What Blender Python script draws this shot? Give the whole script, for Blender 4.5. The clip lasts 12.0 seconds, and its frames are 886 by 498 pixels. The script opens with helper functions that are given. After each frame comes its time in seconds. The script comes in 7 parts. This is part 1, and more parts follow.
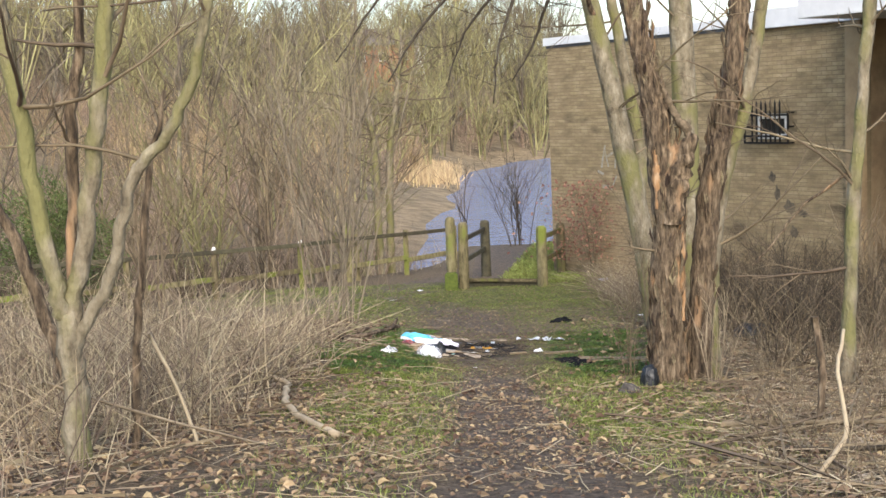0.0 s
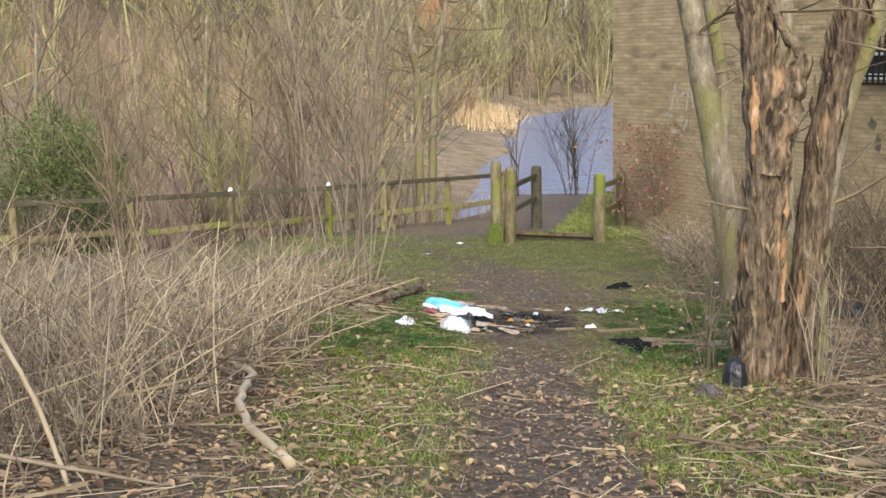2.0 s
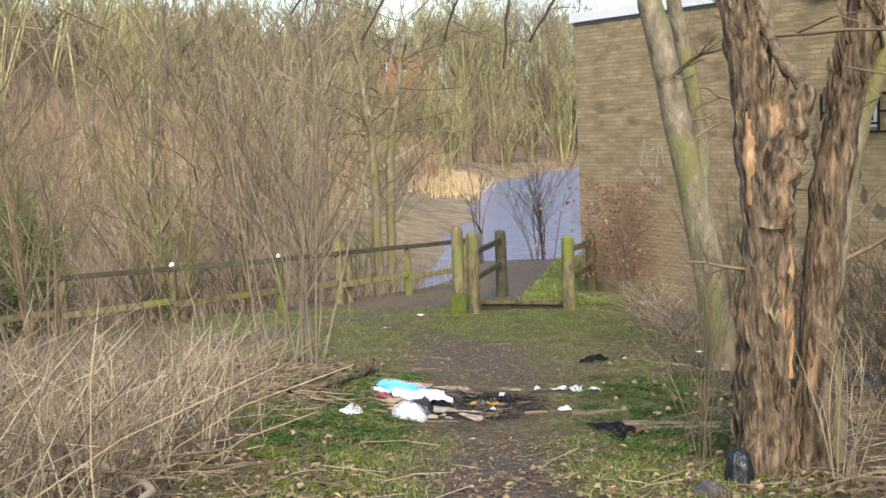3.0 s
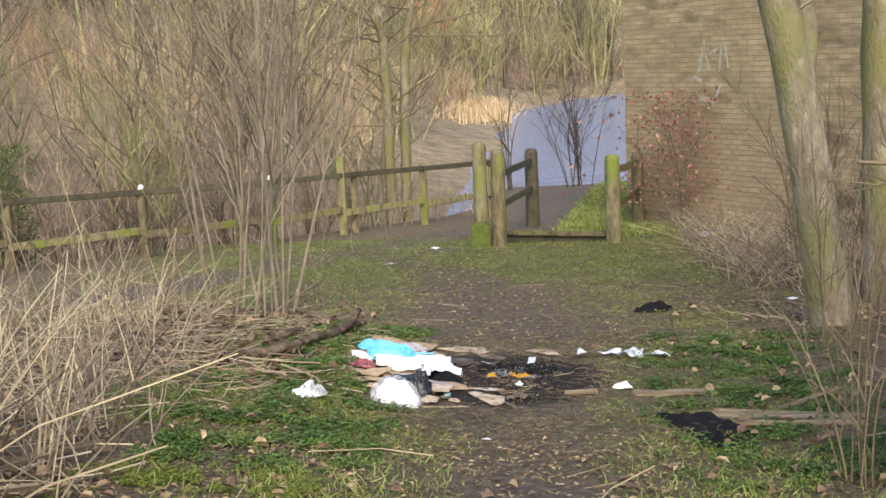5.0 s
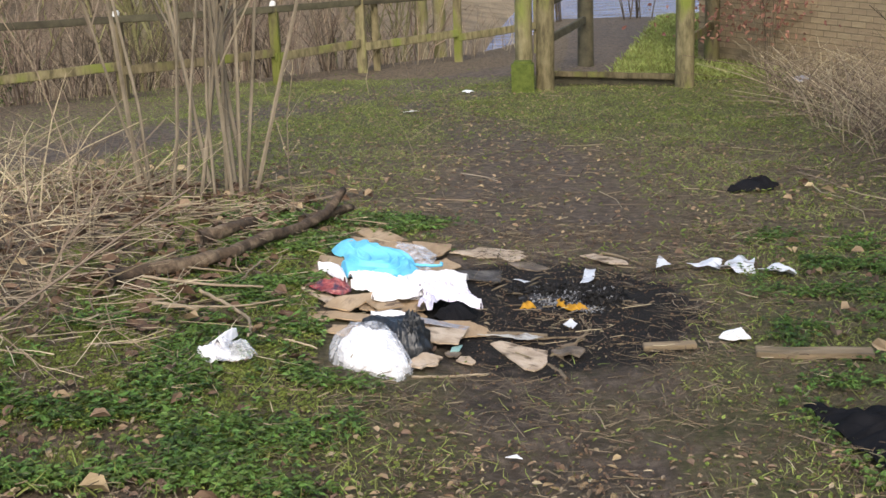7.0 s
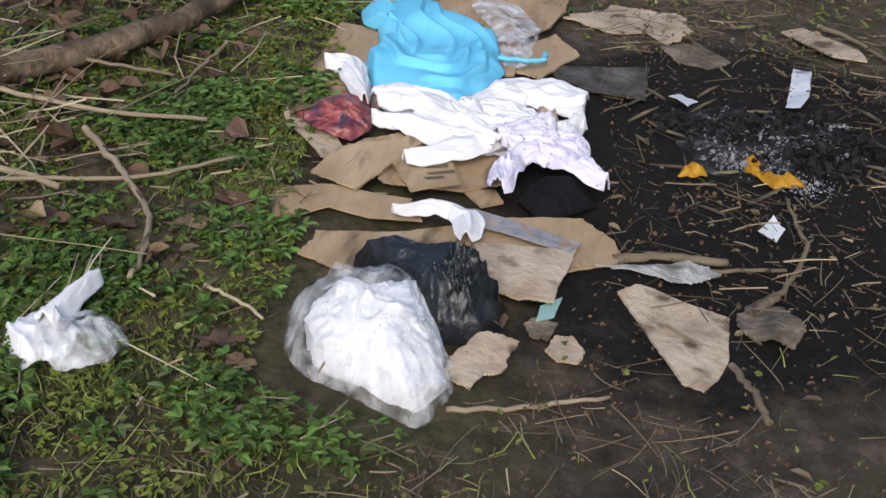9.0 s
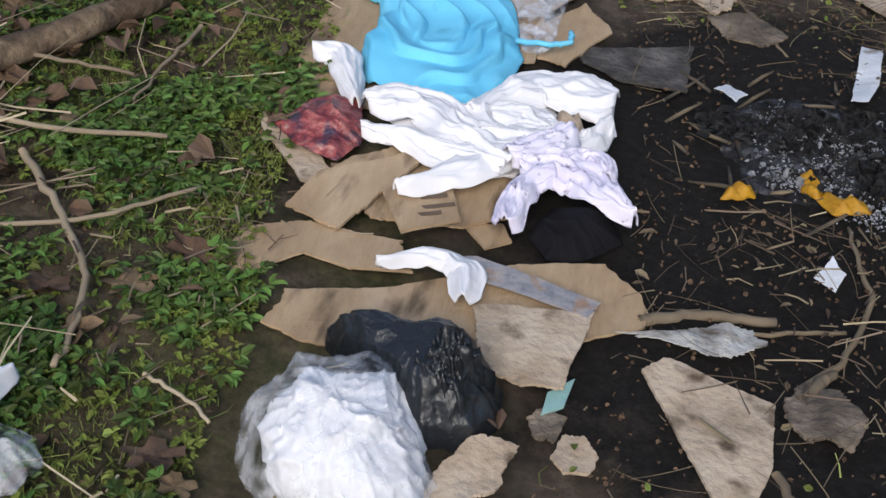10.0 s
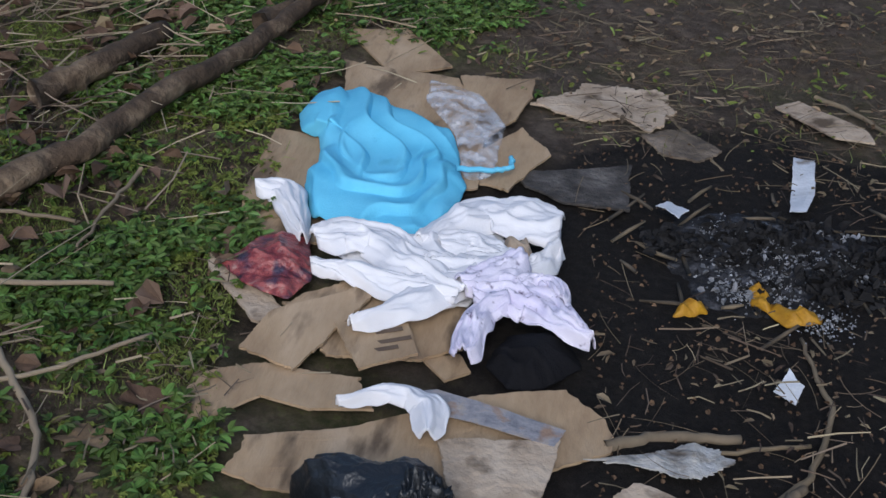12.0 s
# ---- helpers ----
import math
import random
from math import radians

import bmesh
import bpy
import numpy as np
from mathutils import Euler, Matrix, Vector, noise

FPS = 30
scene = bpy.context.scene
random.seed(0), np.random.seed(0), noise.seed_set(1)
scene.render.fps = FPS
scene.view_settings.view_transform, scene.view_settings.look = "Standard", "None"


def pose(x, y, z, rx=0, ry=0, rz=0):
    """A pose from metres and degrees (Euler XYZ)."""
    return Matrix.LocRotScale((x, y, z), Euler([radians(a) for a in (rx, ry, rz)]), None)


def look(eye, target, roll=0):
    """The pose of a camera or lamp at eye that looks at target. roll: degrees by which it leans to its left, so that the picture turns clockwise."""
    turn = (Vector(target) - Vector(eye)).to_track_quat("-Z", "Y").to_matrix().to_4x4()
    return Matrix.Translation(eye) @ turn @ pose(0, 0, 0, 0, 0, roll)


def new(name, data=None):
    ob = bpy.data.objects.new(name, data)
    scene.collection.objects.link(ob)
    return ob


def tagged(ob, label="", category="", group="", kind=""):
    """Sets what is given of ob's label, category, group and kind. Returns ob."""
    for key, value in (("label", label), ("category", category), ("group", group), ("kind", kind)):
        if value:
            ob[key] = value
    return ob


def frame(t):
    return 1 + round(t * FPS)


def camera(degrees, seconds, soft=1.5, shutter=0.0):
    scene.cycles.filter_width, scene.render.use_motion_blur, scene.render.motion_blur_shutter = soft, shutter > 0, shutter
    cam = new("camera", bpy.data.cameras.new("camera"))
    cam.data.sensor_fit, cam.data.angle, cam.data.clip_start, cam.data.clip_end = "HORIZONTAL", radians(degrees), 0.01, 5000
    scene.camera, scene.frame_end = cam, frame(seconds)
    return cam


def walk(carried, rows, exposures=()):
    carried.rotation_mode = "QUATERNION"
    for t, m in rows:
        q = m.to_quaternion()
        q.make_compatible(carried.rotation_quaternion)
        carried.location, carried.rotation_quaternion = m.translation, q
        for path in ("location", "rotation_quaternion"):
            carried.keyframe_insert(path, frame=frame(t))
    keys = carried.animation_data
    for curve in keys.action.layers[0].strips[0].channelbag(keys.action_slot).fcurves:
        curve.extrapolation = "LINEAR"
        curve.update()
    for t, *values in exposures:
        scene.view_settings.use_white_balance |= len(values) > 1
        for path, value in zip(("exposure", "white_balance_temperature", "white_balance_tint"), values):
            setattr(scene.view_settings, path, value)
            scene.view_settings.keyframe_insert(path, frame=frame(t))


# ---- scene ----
cam = camera(38.3, 12.0)
SLOPE = pose(0, 0, 0, -2.0, 0, 0)
PATH = [
    (0, (0.662, -0.331, 1.195), (0.581, 1.661, 1.035), -2.4),
    (0.5, (0.68, 0.407, 1.148), (0.656, 2.392, 0.901), -2.1),
    (1, (0.699, 1.167, 1.086), (0.636, 3.154, 0.868), -2.6),
    (1.5, (0.716, 1.9, 1.025), (0.669, 3.885, 0.781), -3.4),
    (2, (0.782, 2.652, 0.98), (0.61, 4.63, 0.738), -1.0),
    (2.5, (0.791, 3.41, 0.914), (0.698, 5.392, 0.664), -2.3),
    (3, (0.815, 4.213, 0.84), (0.695, 6.204, 0.704), -2.5),
    (3.2, (0.821, 4.543, 0.845), (0.675, 6.532, 0.697), -1.8),
    (4.8, (0.768, 7.379, 0.495), (0.606, 9.355, 0.233), -2.3),
    (5, (0.761, 7.679, 0.443), (0.589, 9.657, 0.202), -2.5),
    (5.5, (0.742, 8.427, 0.396), (0.522, 10.4, 0.146), -1.6),
    (6, (0.706, 9.219, 0.286), (0.511, 11.173, -0.094), -3.2),
    (6.5, (0.69, 9.892, 0.249), (0.47, 11.818, -0.243), -1.9),
    (7, (0.642, 10.604, 0.2), (0.397, 12.526, -0.293), -2.1),
    (7.5, (0.575, 11.295, 0.152), (0.247, 13.177, -0.44), -1.2),
    (7.7, (0.543, 11.577, 0.096), (0.222, 13.449, -0.533), -1.6),
    (9.3, (0.361, 13.344, 0.034), (-0.075, 14.928, -1.106), 0.9),
    (9.5, (0.365, 13.467, 0.04), (-0.091, 15.012, -1.146), 1.8),
    (10, (0.344, 13.639, 0.072), (-0.098, 15.169, -1.138), -1.7),
    (10.5, (0.284, 13.688, 0.061), (-0.085, 15.218, -1.174), -0.6),
    (11, (0.267, 13.671, 0.061), (-0.096, 15.174, -1.208), -0.4),
    (11.5, (0.264, 13.677, 0.097), (-0.12, 15.263, -1.059), -0.7),
    (12, (0.285, 13.661, 0.086), (-0.063, 15.318, -0.978), -2.3),
]
walk(cam, [(t, SLOPE @ look(eye, target, roll)) for t, eye, target, roll in PATH],
     [(0.0, 0.94, 6600, 10), (3.0, 1.0, 6650, 10), (6.0, 0.94, 6700, 10), (7.5, 0.66, 6700, 10), (9.3, 0.22, 6350, 10), (11.0, 0.06, 6100, 10), (12.0, -0.2, 5750, 10)])

# ---- light ----
world = bpy.data.worlds.new("sky")
scene.world = world
world.use_nodes = True
wn = world.node_tree
sky = wn.nodes.new("ShaderNodeTexSky")
sky.sky_type, sky.sun_disc = "NISHITA", False
sky.sun_elevation, sky.sun_rotation = radians(34), radians(173)
sky.air_density, sky.dust_density, sky.ozone_density = 1.0, 2.0, 1.0
wn.links.new(sky.outputs[0], wn.nodes["Background"].inputs[0])
wn.nodes["Background"].inputs[1].default_value = 0.19
sun = new("sun", bpy.data.lights.new("sun", "SUN"))
sun.data.energy, sun.data.angle, sun.data.color = 1.5, radians(25), (1.0, 0.94, 0.86)
sun.matrix_world = look((2, -17, 17), (0, 0, 0))


# ---- materials ----
def mat(name, cols, scale=6.0, rough=0.8, bump=0.3, bump_scale=40.0, island=0.0, per_object=0.0, stretch=(1, 1, 1),
        detail=6.0, spec=0.3, metal=0.0, spots=None, translucent=0.0, coords="Object", wave=None):
    """A node material: a ramp of colours over two noises, fine relief, and a shift of value by island or by object."""
    m = bpy.data.materials.new(name)
    m.use_nodes = True
    nt = m.node_tree
    N, L = nt.nodes, nt.links
    b = N["Principled BSDF"]
    tc = N.new("ShaderNodeTexCoord")
    mp = N.new("ShaderNodeMapping")
    mp.inputs["Scale"].default_value = stretch
    L.new(tc.outputs[coords], mp.inputs[0])
    n1 = N.new("ShaderNodeTexNoise")
    n1.inputs["Scale"].default_value, n1.inputs["Detail"].default_value, n1.inputs["Roughness"].default_value = scale, detail, 0.65
    L.new(mp.outputs[0], n1.inputs["Vector"])
    ramp = N.new("ShaderNodeValToRGB")
    e = ramp.color_ramp.elements
    while len(e) < len(cols):
        e.new(0.5)
    for i, c in enumerate(cols):
        e[i].position = 0.3 + 0.4 * i / max(1, len(cols) - 1)
        e[i].color = (*c, 1)
    L.new(n1.outputs[0], ramp.inputs[0])
    col = ramp.outputs[0]
    if spots:
        n3 = N.new("ShaderNodeTexNoise")
        n3.inputs["Scale"].default_value, n3.inputs["Detail"].default_value = spots[1], 5
        L.new(mp.outputs[0], n3.inputs["Vector"])
        mr = N.new("ShaderNodeMapRange")
        mr.inputs[1].default_value, mr.inputs[2].default_value = spots[2], spots[2] + 0.12
        L.new(n3.outputs[0], mr.inputs[0])
        mx = N.new("ShaderNodeMix")
        mx.data_type = "RGBA"
        L.new(mr.outputs[0], mx.inputs[0])
        L.new(col, mx.inputs[6])
        mx.inputs[7].default_value = (*spots[0], 1)
        col = mx.outputs[2]
    if island or per_object:
        src = N.new("ShaderNodeNewGeometry").outputs["Random Per Island"] if island else N.new("ShaderNodeObjectInfo").outputs["Random"]
        amount = island or per_object
        hs = N.new("ShaderNodeHueSaturation")
        v = N.new("ShaderNodeMapRange")
        v.inputs[3].default_value, v.inputs[4].default_value = 1 - amount, 1 + amount
        L.new(src, v.inputs[0])
        L.new(v.outputs[0], hs.inputs["Value"])
        hue = N.new("ShaderNodeMapRange")
        hue.inputs[3].default_value, hue.inputs[4].default_value = 0.5 - 0.04 * amount, 0.5 + 0.04 * amount
        L.new(src, hue.inputs[0])
        L.new(hue.outputs[0], hs.inputs["Hue"])
        L.new(col, hs.inputs["Color"])
        col = hs.outputs[0]
    L.new(col, b.inputs["Base Color"])
    b.inputs["Roughness"].default_value, b.inputs["Specular IOR Level"].default_value, b.inputs["Metallic"].default_value = rough, spec, metal
    if bump:
        n2 = N.new("ShaderNodeTexNoise")
        n2.inputs["Scale"].default_value, n2.inputs["Detail"].default_value = bump_scale, 6
        L.new(mp.outputs[0], n2.inputs["Vector"])
        bp = N.new("ShaderNodeBump")
        bp.inputs["Strength"].default_value, bp.inputs["Distance"].default_value = bump, 1.0 / bump_scale
        L.new(n2.outputs[0], bp.inputs["Height"])
        L.new(bp.outputs[0], b.inputs["Normal"])
    if translucent:
        out = N["Material Output"]
        t = N.new("ShaderNodeBsdfTranslucent")
        L.new(col, t.inputs[0])
        ms = N.new("ShaderNodeMixShader")
        ms.inputs[0].default_value = translucent
        L.new(b.outputs[0], ms.inputs[1])
        L.new(t.outputs[0], ms.inputs[2])
        L.new(ms.outputs[0], out.inputs[0])
    return m


def ground_material():
    """Leaf litter, mud and moss, mixed by the sheet's own masks and broken up by noise."""
    m = bpy.data.materials.new("woodland_floor")
    m.use_nodes = True
    nt = m.node_tree
    N, L = nt.nodes, nt.links
    b = N["Principled BSDF"]
    tc = N.new("ShaderNodeTexCoord")

    def noise_at(scale, detail=6.0, rough=0.6):
        n = N.new("ShaderNodeTexNoise")
        n.inputs["Scale"].default_value, n.inputs["Detail"].default_value, n.inputs["Roughness"].default_value = scale, detail, rough
        L.new(tc.outputs["Object"], n.inputs["Vector"])
        return n.outputs[0]

    def ramp(v, *stops):
        r = N.new("ShaderNodeValToRGB")
        e = r.color_ramp.elements
        while len(e) < len(stops):
            e.new(0.5)
        for i, (p, c) in enumerate(stops):
            e[i].position, e[i].color = p, (*c, 1)
        L.new(v, r.inputs[0])
        return r.outputs[0]

    def mix(f, a, c):
        x = N.new("ShaderNodeMix")
        x.data_type = "RGBA"
        L.new(f, x.inputs[0]), L.new(a, x.inputs[6]), L.new(c, x.inputs[7])
        return x.outputs[2]

    def broken(mask, scale):
        """mask + noise, cut softly"""
        a = N.new("ShaderNodeMath")
        a.operation = "ADD"
        L.new(mask, a.inputs[0]), L.new(noise_at(scale, 8, 0.7), a.inputs[1])
        r = N.new("ShaderNodeMapRange")
        r.inputs[1].default_value, r.inputs[2].default_value = 0.85, 1.12
        L.new(a.outputs[0], r.inputs[0])
        return r.outputs[0]

    at = N.new("ShaderNodeAttribute")
    at.attribute_name = "cover"
    sep = N.new("ShaderNodeSeparateColor")
    L.new(at.outputs["Color"], sep.inputs[0])
    litter = ramp(noise_at(22, 10, 0.75), (0.32, (0.04, 0.03, 0.019)), (0.46, (0.115, 0.084, 0.052)), (0.58, (0.21, 0.158, 0.102)), (0.7, (0.32, 0.255, 0.175)))
    mud = ramp(noise_at(16, 10, 0.7), (0.3, (0.045, 0.034, 0.025)), (0.48, (0.11, 0.084, 0.062)), (0.6, (0.18, 0.138, 0.103)), (0.75, (0.28, 0.215, 0.16)))
    moss = ramp(noise_at(30, 8, 0.7), (0.3, (0.03, 0.032, 0.014)), (0.44, (0.075, 0.085, 0.028)), (0.55, (0.14, 0.115, 0.06)), (0.64, (0.15, 0.17, 0.05)), (0.75, (0.24, 0.21, 0.1)))
    scrub = ramp(noise_at(0.9, 12, 0.75), (0.3, (0.07, 0.055, 0.035)), (0.45, (0.2, 0.15, 0.09)), (0.6, (0.32, 0.24, 0.145)), (0.75, (0.22, 0.21, 0.1)))
    col = mix(broken(sep.outputs[1], 7.0), litter, moss)
    col = mix(broken(sep.outputs[0], 4.0), col, mud)
    # wet mud colour, also laid under the herbs as shade between leaves
    wet = ramp(noise_at(48, 12, 0.8), (0.3, (0.006, 0.005, 0.004)), (0.48, (0.014, 0.011, 0.009)), (0.6, (0.028, 0.023, 0.018)), (0.74, (0.07, 0.056, 0.042)))
    col = mix(broken(at.outputs["Alpha"], 5.0), col, wet)
    col = mix(sep.outputs[2], col, scrub)
    L.new(col, b.inputs["Base Color"])
    b.inputs["Roughness"].default_value, b.inputs["Specular IOR Level"].default_value = 0.88, 0.25
    bp = N.new("ShaderNodeBump")
    bp.inputs["Strength"].default_value, bp.inputs["Distance"].default_value = 0.9, 0.03
    L.new(noise_at(38, 12, 0.8), bp.inputs["Height"])
    fine = N.new("ShaderNodeBump")
    fine.inputs["Strength"].default_value, fine.inputs["Distance"].default_value = 0.8, 0.008
    L.new(noise_at(140, 8, 0.7), fine.inputs["Height"])
    L.new(bp.outputs[0], fine.inputs["Normal"])
    L.new(fine.outputs[0], b.inputs["Normal"])
    return m


def water_material():
    m = bpy.data.materials.new("river_water")
    m.use_nodes = True
    N, L = m.node_tree.nodes, m.node_tree.links
    b = N["Principled BSDF"]
    # pale turbid base, blued to carry part of the sky's reflection
    b.inputs["Base Color"].default_value = (0.17, 0.2, 0.3, 1)
    b.inputs["Roughness"].default_value, b.inputs["Specular IOR Level"].default_value = 0.12, 0.6
    tc, mp, n = N.new("ShaderNodeTexCoord"), N.new("ShaderNodeMapping"), N.new("ShaderNodeTexNoise")
    mp.inputs["Scale"].default_value = (0.5, 1.6, 1)
    n.inputs["Scale"].default_value, n.inputs["Detail"].default_value = 1.6, 5
    bp = N.new("ShaderNodeBump")
    bp.inputs["Strength"].default_value, bp.inputs["Distance"].default_value = 1.0, 0.8
    L.new(tc.outputs["Object"], mp.inputs[0]), L.new(mp.outputs[0], n.inputs["Vector"])
    L.new(n.outputs[0], bp.inputs["Height"]), L.new(bp.outputs[0], b.inputs["Normal"])
    return m


def film_material(name, tint, body, milky):
    """Thin plastic film: part clear, part milky, with gloss."""
    m = bpy.data.materials.new(name)
    m.use_nodes = True
    N, L = m.node_tree.nodes, m.node_tree.links
    b = N["Principled BSDF"]
    b.inputs["Base Color"].default_value = (*body, 1)
    b.inputs["Roughness"].default_value, b.inputs["Specular IOR Level"].default_value = 0.22, 0.7
    t, ms, n, r, tc, bp = (N.new(k) for k in ("ShaderNodeBsdfTransparent", "ShaderNodeMixShader", "ShaderNodeTexNoise", "ShaderNodeMapRange", "ShaderNodeTexCoord", "ShaderNodeBump"))
    t.inputs[0].default_value = (*tint, 1)
    n.inputs["Scale"].default_value, n.inputs["Detail"].default_value = 26, 6
    r.inputs[1].default_value, r.inputs[2].default_value, r.inputs[3].default_value, r.inputs[4].default_value = 0.35, 0.7, milky - 0.2, milky + 0.25
    bp.inputs["Strength"].default_value, bp.inputs["Distance"].default_value = 0.25, 0.01
    L.new(tc.outputs["Object"], n.inputs["Vector"]), L.new(n.outputs[0], r.inputs[0]), L.new(r.outputs[0], ms.inputs[0])
    L.new(n.outputs[0], bp.inputs["Height"]), L.new(bp.outputs[0], b.inputs["Normal"])
    L.new(t.outputs[0], ms.inputs[1]), L.new(b.outputs[0], ms.inputs[2]), L.new(ms.outputs[0], N["Material Output"].inputs[0])
    return m


FLOOR = ground_material()
RIVER = water_material()
BARK = mat("grey_green_bark", [(0.07, 0.056, 0.038), (0.17, 0.142, 0.095), (0.25, 0.215, 0.15), (0.35, 0.31, 0.23)], 9, 0.92, 0.9, 40, stretch=(1, 1, 0.5), spots=((0.18, 0.17, 0.07), 2.4, 0.46))
BARK_ROUGH = mat("rotten_brown_bark", [(0.015, 0.011, 0.008), (0.07, 0.05, 0.032), (0.17, 0.125, 0.08), (0.32, 0.25, 0.17)], 24, 0.94, 1.0, 34, stretch=(1, 1, 0.22), spots=((0.36, 0.23, 0.13), 7, 0.58), detail=10)
BARK_DARK = mat("dark_branch_bark", [(0.03, 0.025, 0.018), (0.09, 0.075, 0.055)], 14, 0.92, 0.5, 50)
BARK_FLAKE = mat("flaking_tan_bark", [(0.06, 0.045, 0.03), (0.2, 0.15, 0.1)], 20, 0.92, 0.8, 50, island=0.7)
BARE_WOOD = mat("torn_heartwood", [(0.12, 0.065, 0.03), (0.34, 0.2, 0.1), (0.5, 0.36, 0.23)], 22, 0.88, 0.9, 50, stretch=(1, 1, 0.2), detail=9)
TWIG = mat("bare_twigs", [(0.1, 0.075, 0.045), (0.22, 0.17, 0.11)], 3, 0.9, 0.0, island=0.35)
TWIG_GREEN = mat("olive_twigs", [(0.13, 0.12, 0.05), (0.26, 0.24, 0.11)], 1.5, 0.9, 0.0, island=0.35)
TWIG_DARK = mat("dark_twigs", [(0.035, 0.027, 0.019), (0.09, 0.07, 0.047)], 3, 0.9, 0.0, island=0.3)
STALK = mat("dead_stalks", [(0.15, 0.112, 0.074), (0.36, 0.285, 0.195)], 2, 0.85, 0.0, island=0.65)
STRAW = mat("straw", [(0.27, 0.21, 0.135), (0.46, 0.38, 0.265)], 2, 0.8, 0.0, island=0.35)
GRASS = mat("grass_blades", [(0.15, 0.185, 0.04), (0.33, 0.36, 0.11)], 2.5, 0.6, 0.0, island=0.5, translucent=0.25)
HERB = mat("herb_leaves", [(0.035, 0.068, 0.012), (0.125, 0.19, 0.04)], 4, 0.5, 0.0, island=0.65, translucent=0.2)
# leaf colour lightened to stand for sunlit litter
DEAD_LEAF = mat("dead_leaves", [(0.13, 0.085, 0.05), (0.38, 0.27, 0.175)], 5, 0.8, 0.0, island=0.6, translucent=0.1)
# darker leaf colour for those lying near the rubbish
BROWN_LEAF = mat("dark_brown_leaves", [(0.06, 0.036, 0.02), (0.2, 0.13, 0.078)], 9, 0.75, 0.3, 120, per_object=0.3, spots=((0.05, 0.032, 0.02), 30, 0.58))
CHIP = mat("wood_chips", [(0.07, 0.052, 0.036), (0.2, 0.155, 0.105)], 5, 0.9, 0.0, island=0.6)
FENCE_WOOD = mat("mossy_fence_timber", [(0.06, 0.05, 0.028), (0.16, 0.135, 0.07), (0.25, 0.21, 0.12)], 14, 0.92, 0.7, 45, stretch=(1, 1, 0.3), per_object=0.25, spots=((0.15, 0.17, 0.035), 3.5, 0.52), detail=9)
DARK_WOOD = mat("dark_timber", [(0.045, 0.04, 0.025), (0.1, 0.09, 0.055)], 8, 0.85, 0.5, 50, per_object=0.2)
BRICK = mat("buff_brick", [(0.19, 0.145, 0.085), (0.29, 0.225, 0.13), (0.38, 0.3, 0.185)], 2.2, 0.92, 0.4, 60, island=0.09, stretch=(1, 1, 3), spots=((0.13, 0.1, 0.06), 0.9, 0.57))
BRICK_ONE = mat("buff_brick_single", [(0.2, 0.145, 0.09), (0.3, 0.225, 0.135), (0.38, 0.295, 0.18)], 1.6, 0.92, 0.4, 60, per_object=0.09)
MORTAR = mat("mortar", [(0.15, 0.118, 0.07), (0.23, 0.185, 0.115)], 8, 0.95, 0.4, 80)
FASCIA = mat("painted_fascia", [(0.6, 0.62, 0.64), (0.74, 0.76, 0.78)], 2, 0.55, 0.1, 30)
DARK_FELT = mat("dark_joint", [(0.05, 0.055, 0.06), (0.09, 0.095, 0.1)], 6, 0.8, 0.2, 40)
IRON = mat("black_iron", [(0.012, 0.012, 0.012), (0.035, 0.03, 0.027)], 20, 0.55, 0.2, 80, metal=0.6)
WHITE_PAINT = mat("white_frame_paint", [(0.6, 0.6, 0.57), (0.75, 0.75, 0.72)], 6, 0.5, 0.1, 40)
DARK_GLASS = mat("dark_window_glass", [(0.02, 0.022, 0.022), (0.05, 0.05, 0.045)], 3, 0.1, 0.0, spec=0.6)


# ---- mesh helpers ----
def arrays_mesh(name, verts, faces):
    """A mesh from an (n, 3) array and an (m, k) array of corners."""
    verts, faces = np.asarray(verts, np.float32), np.asarray(faces, np.int32)
    me = bpy.data.meshes.new(name)
    me.vertices.add(len(verts))
    me.vertices.foreach_set("co", verts.ravel())
    k = faces.shape[1]
    me.loops.add(faces.size)
    me.loops.foreach_set("vertex_index", faces.ravel())
    me.polygons.add(len(faces))
    me.polygons.foreach_set("loop_start", np.arange(0, faces.size, k, dtype=np.int32))
    me.polygons.foreach_set("loop_total", np.full(len(faces), k, np.int32))
    me.update(calc_edges=True)
    return me


class Soup:
    """Collects quads."""

    def __init__(self):
        self.v, self.f, self.n = [], [], 0

    def add(self, v, f):
        v = np.asarray(v, float).reshape(-1, 3)
        self.v.append(v), self.f.append(np.asarray(f, int) + self.n)
        self.n += len(v)

    def mesh(self, name):
        return arrays_mesh(name, np.concatenate(self.v), np.concatenate(self.f))

    def arrays(self):
        return np.concatenate(self.v), np.concatenate(self.f)


def finish(ob, material, smooth=True):
    ob.data.materials.append(material)
    ob.data.polygons.foreach_set("use_smooth", np.full(len(ob.data.polygons), smooth))
    return ob


def part(name, data, material, parent, label="", smooth=False):
    """Links a bmesh, a mesh or a Soup as one mesh object under a thing or a part."""
    if isinstance(data, Soup):
        data = data.mesh(name)
    elif isinstance(data, bmesh.types.BMesh):
        me = bpy.data.meshes.new(name)
        data.to_mesh(me), data.free()
        data = me
    ob = new(name, data)
    if not data.materials:
        finish(ob, material, smooth)
    ob.parent = parent
    return tagged(ob, label)


def thing(name, label, category, group="", kind="", at=(0, 0, 0)):
    ob = new(name)
    ob.location = at
    return tagged(ob, label, category, group, kind)


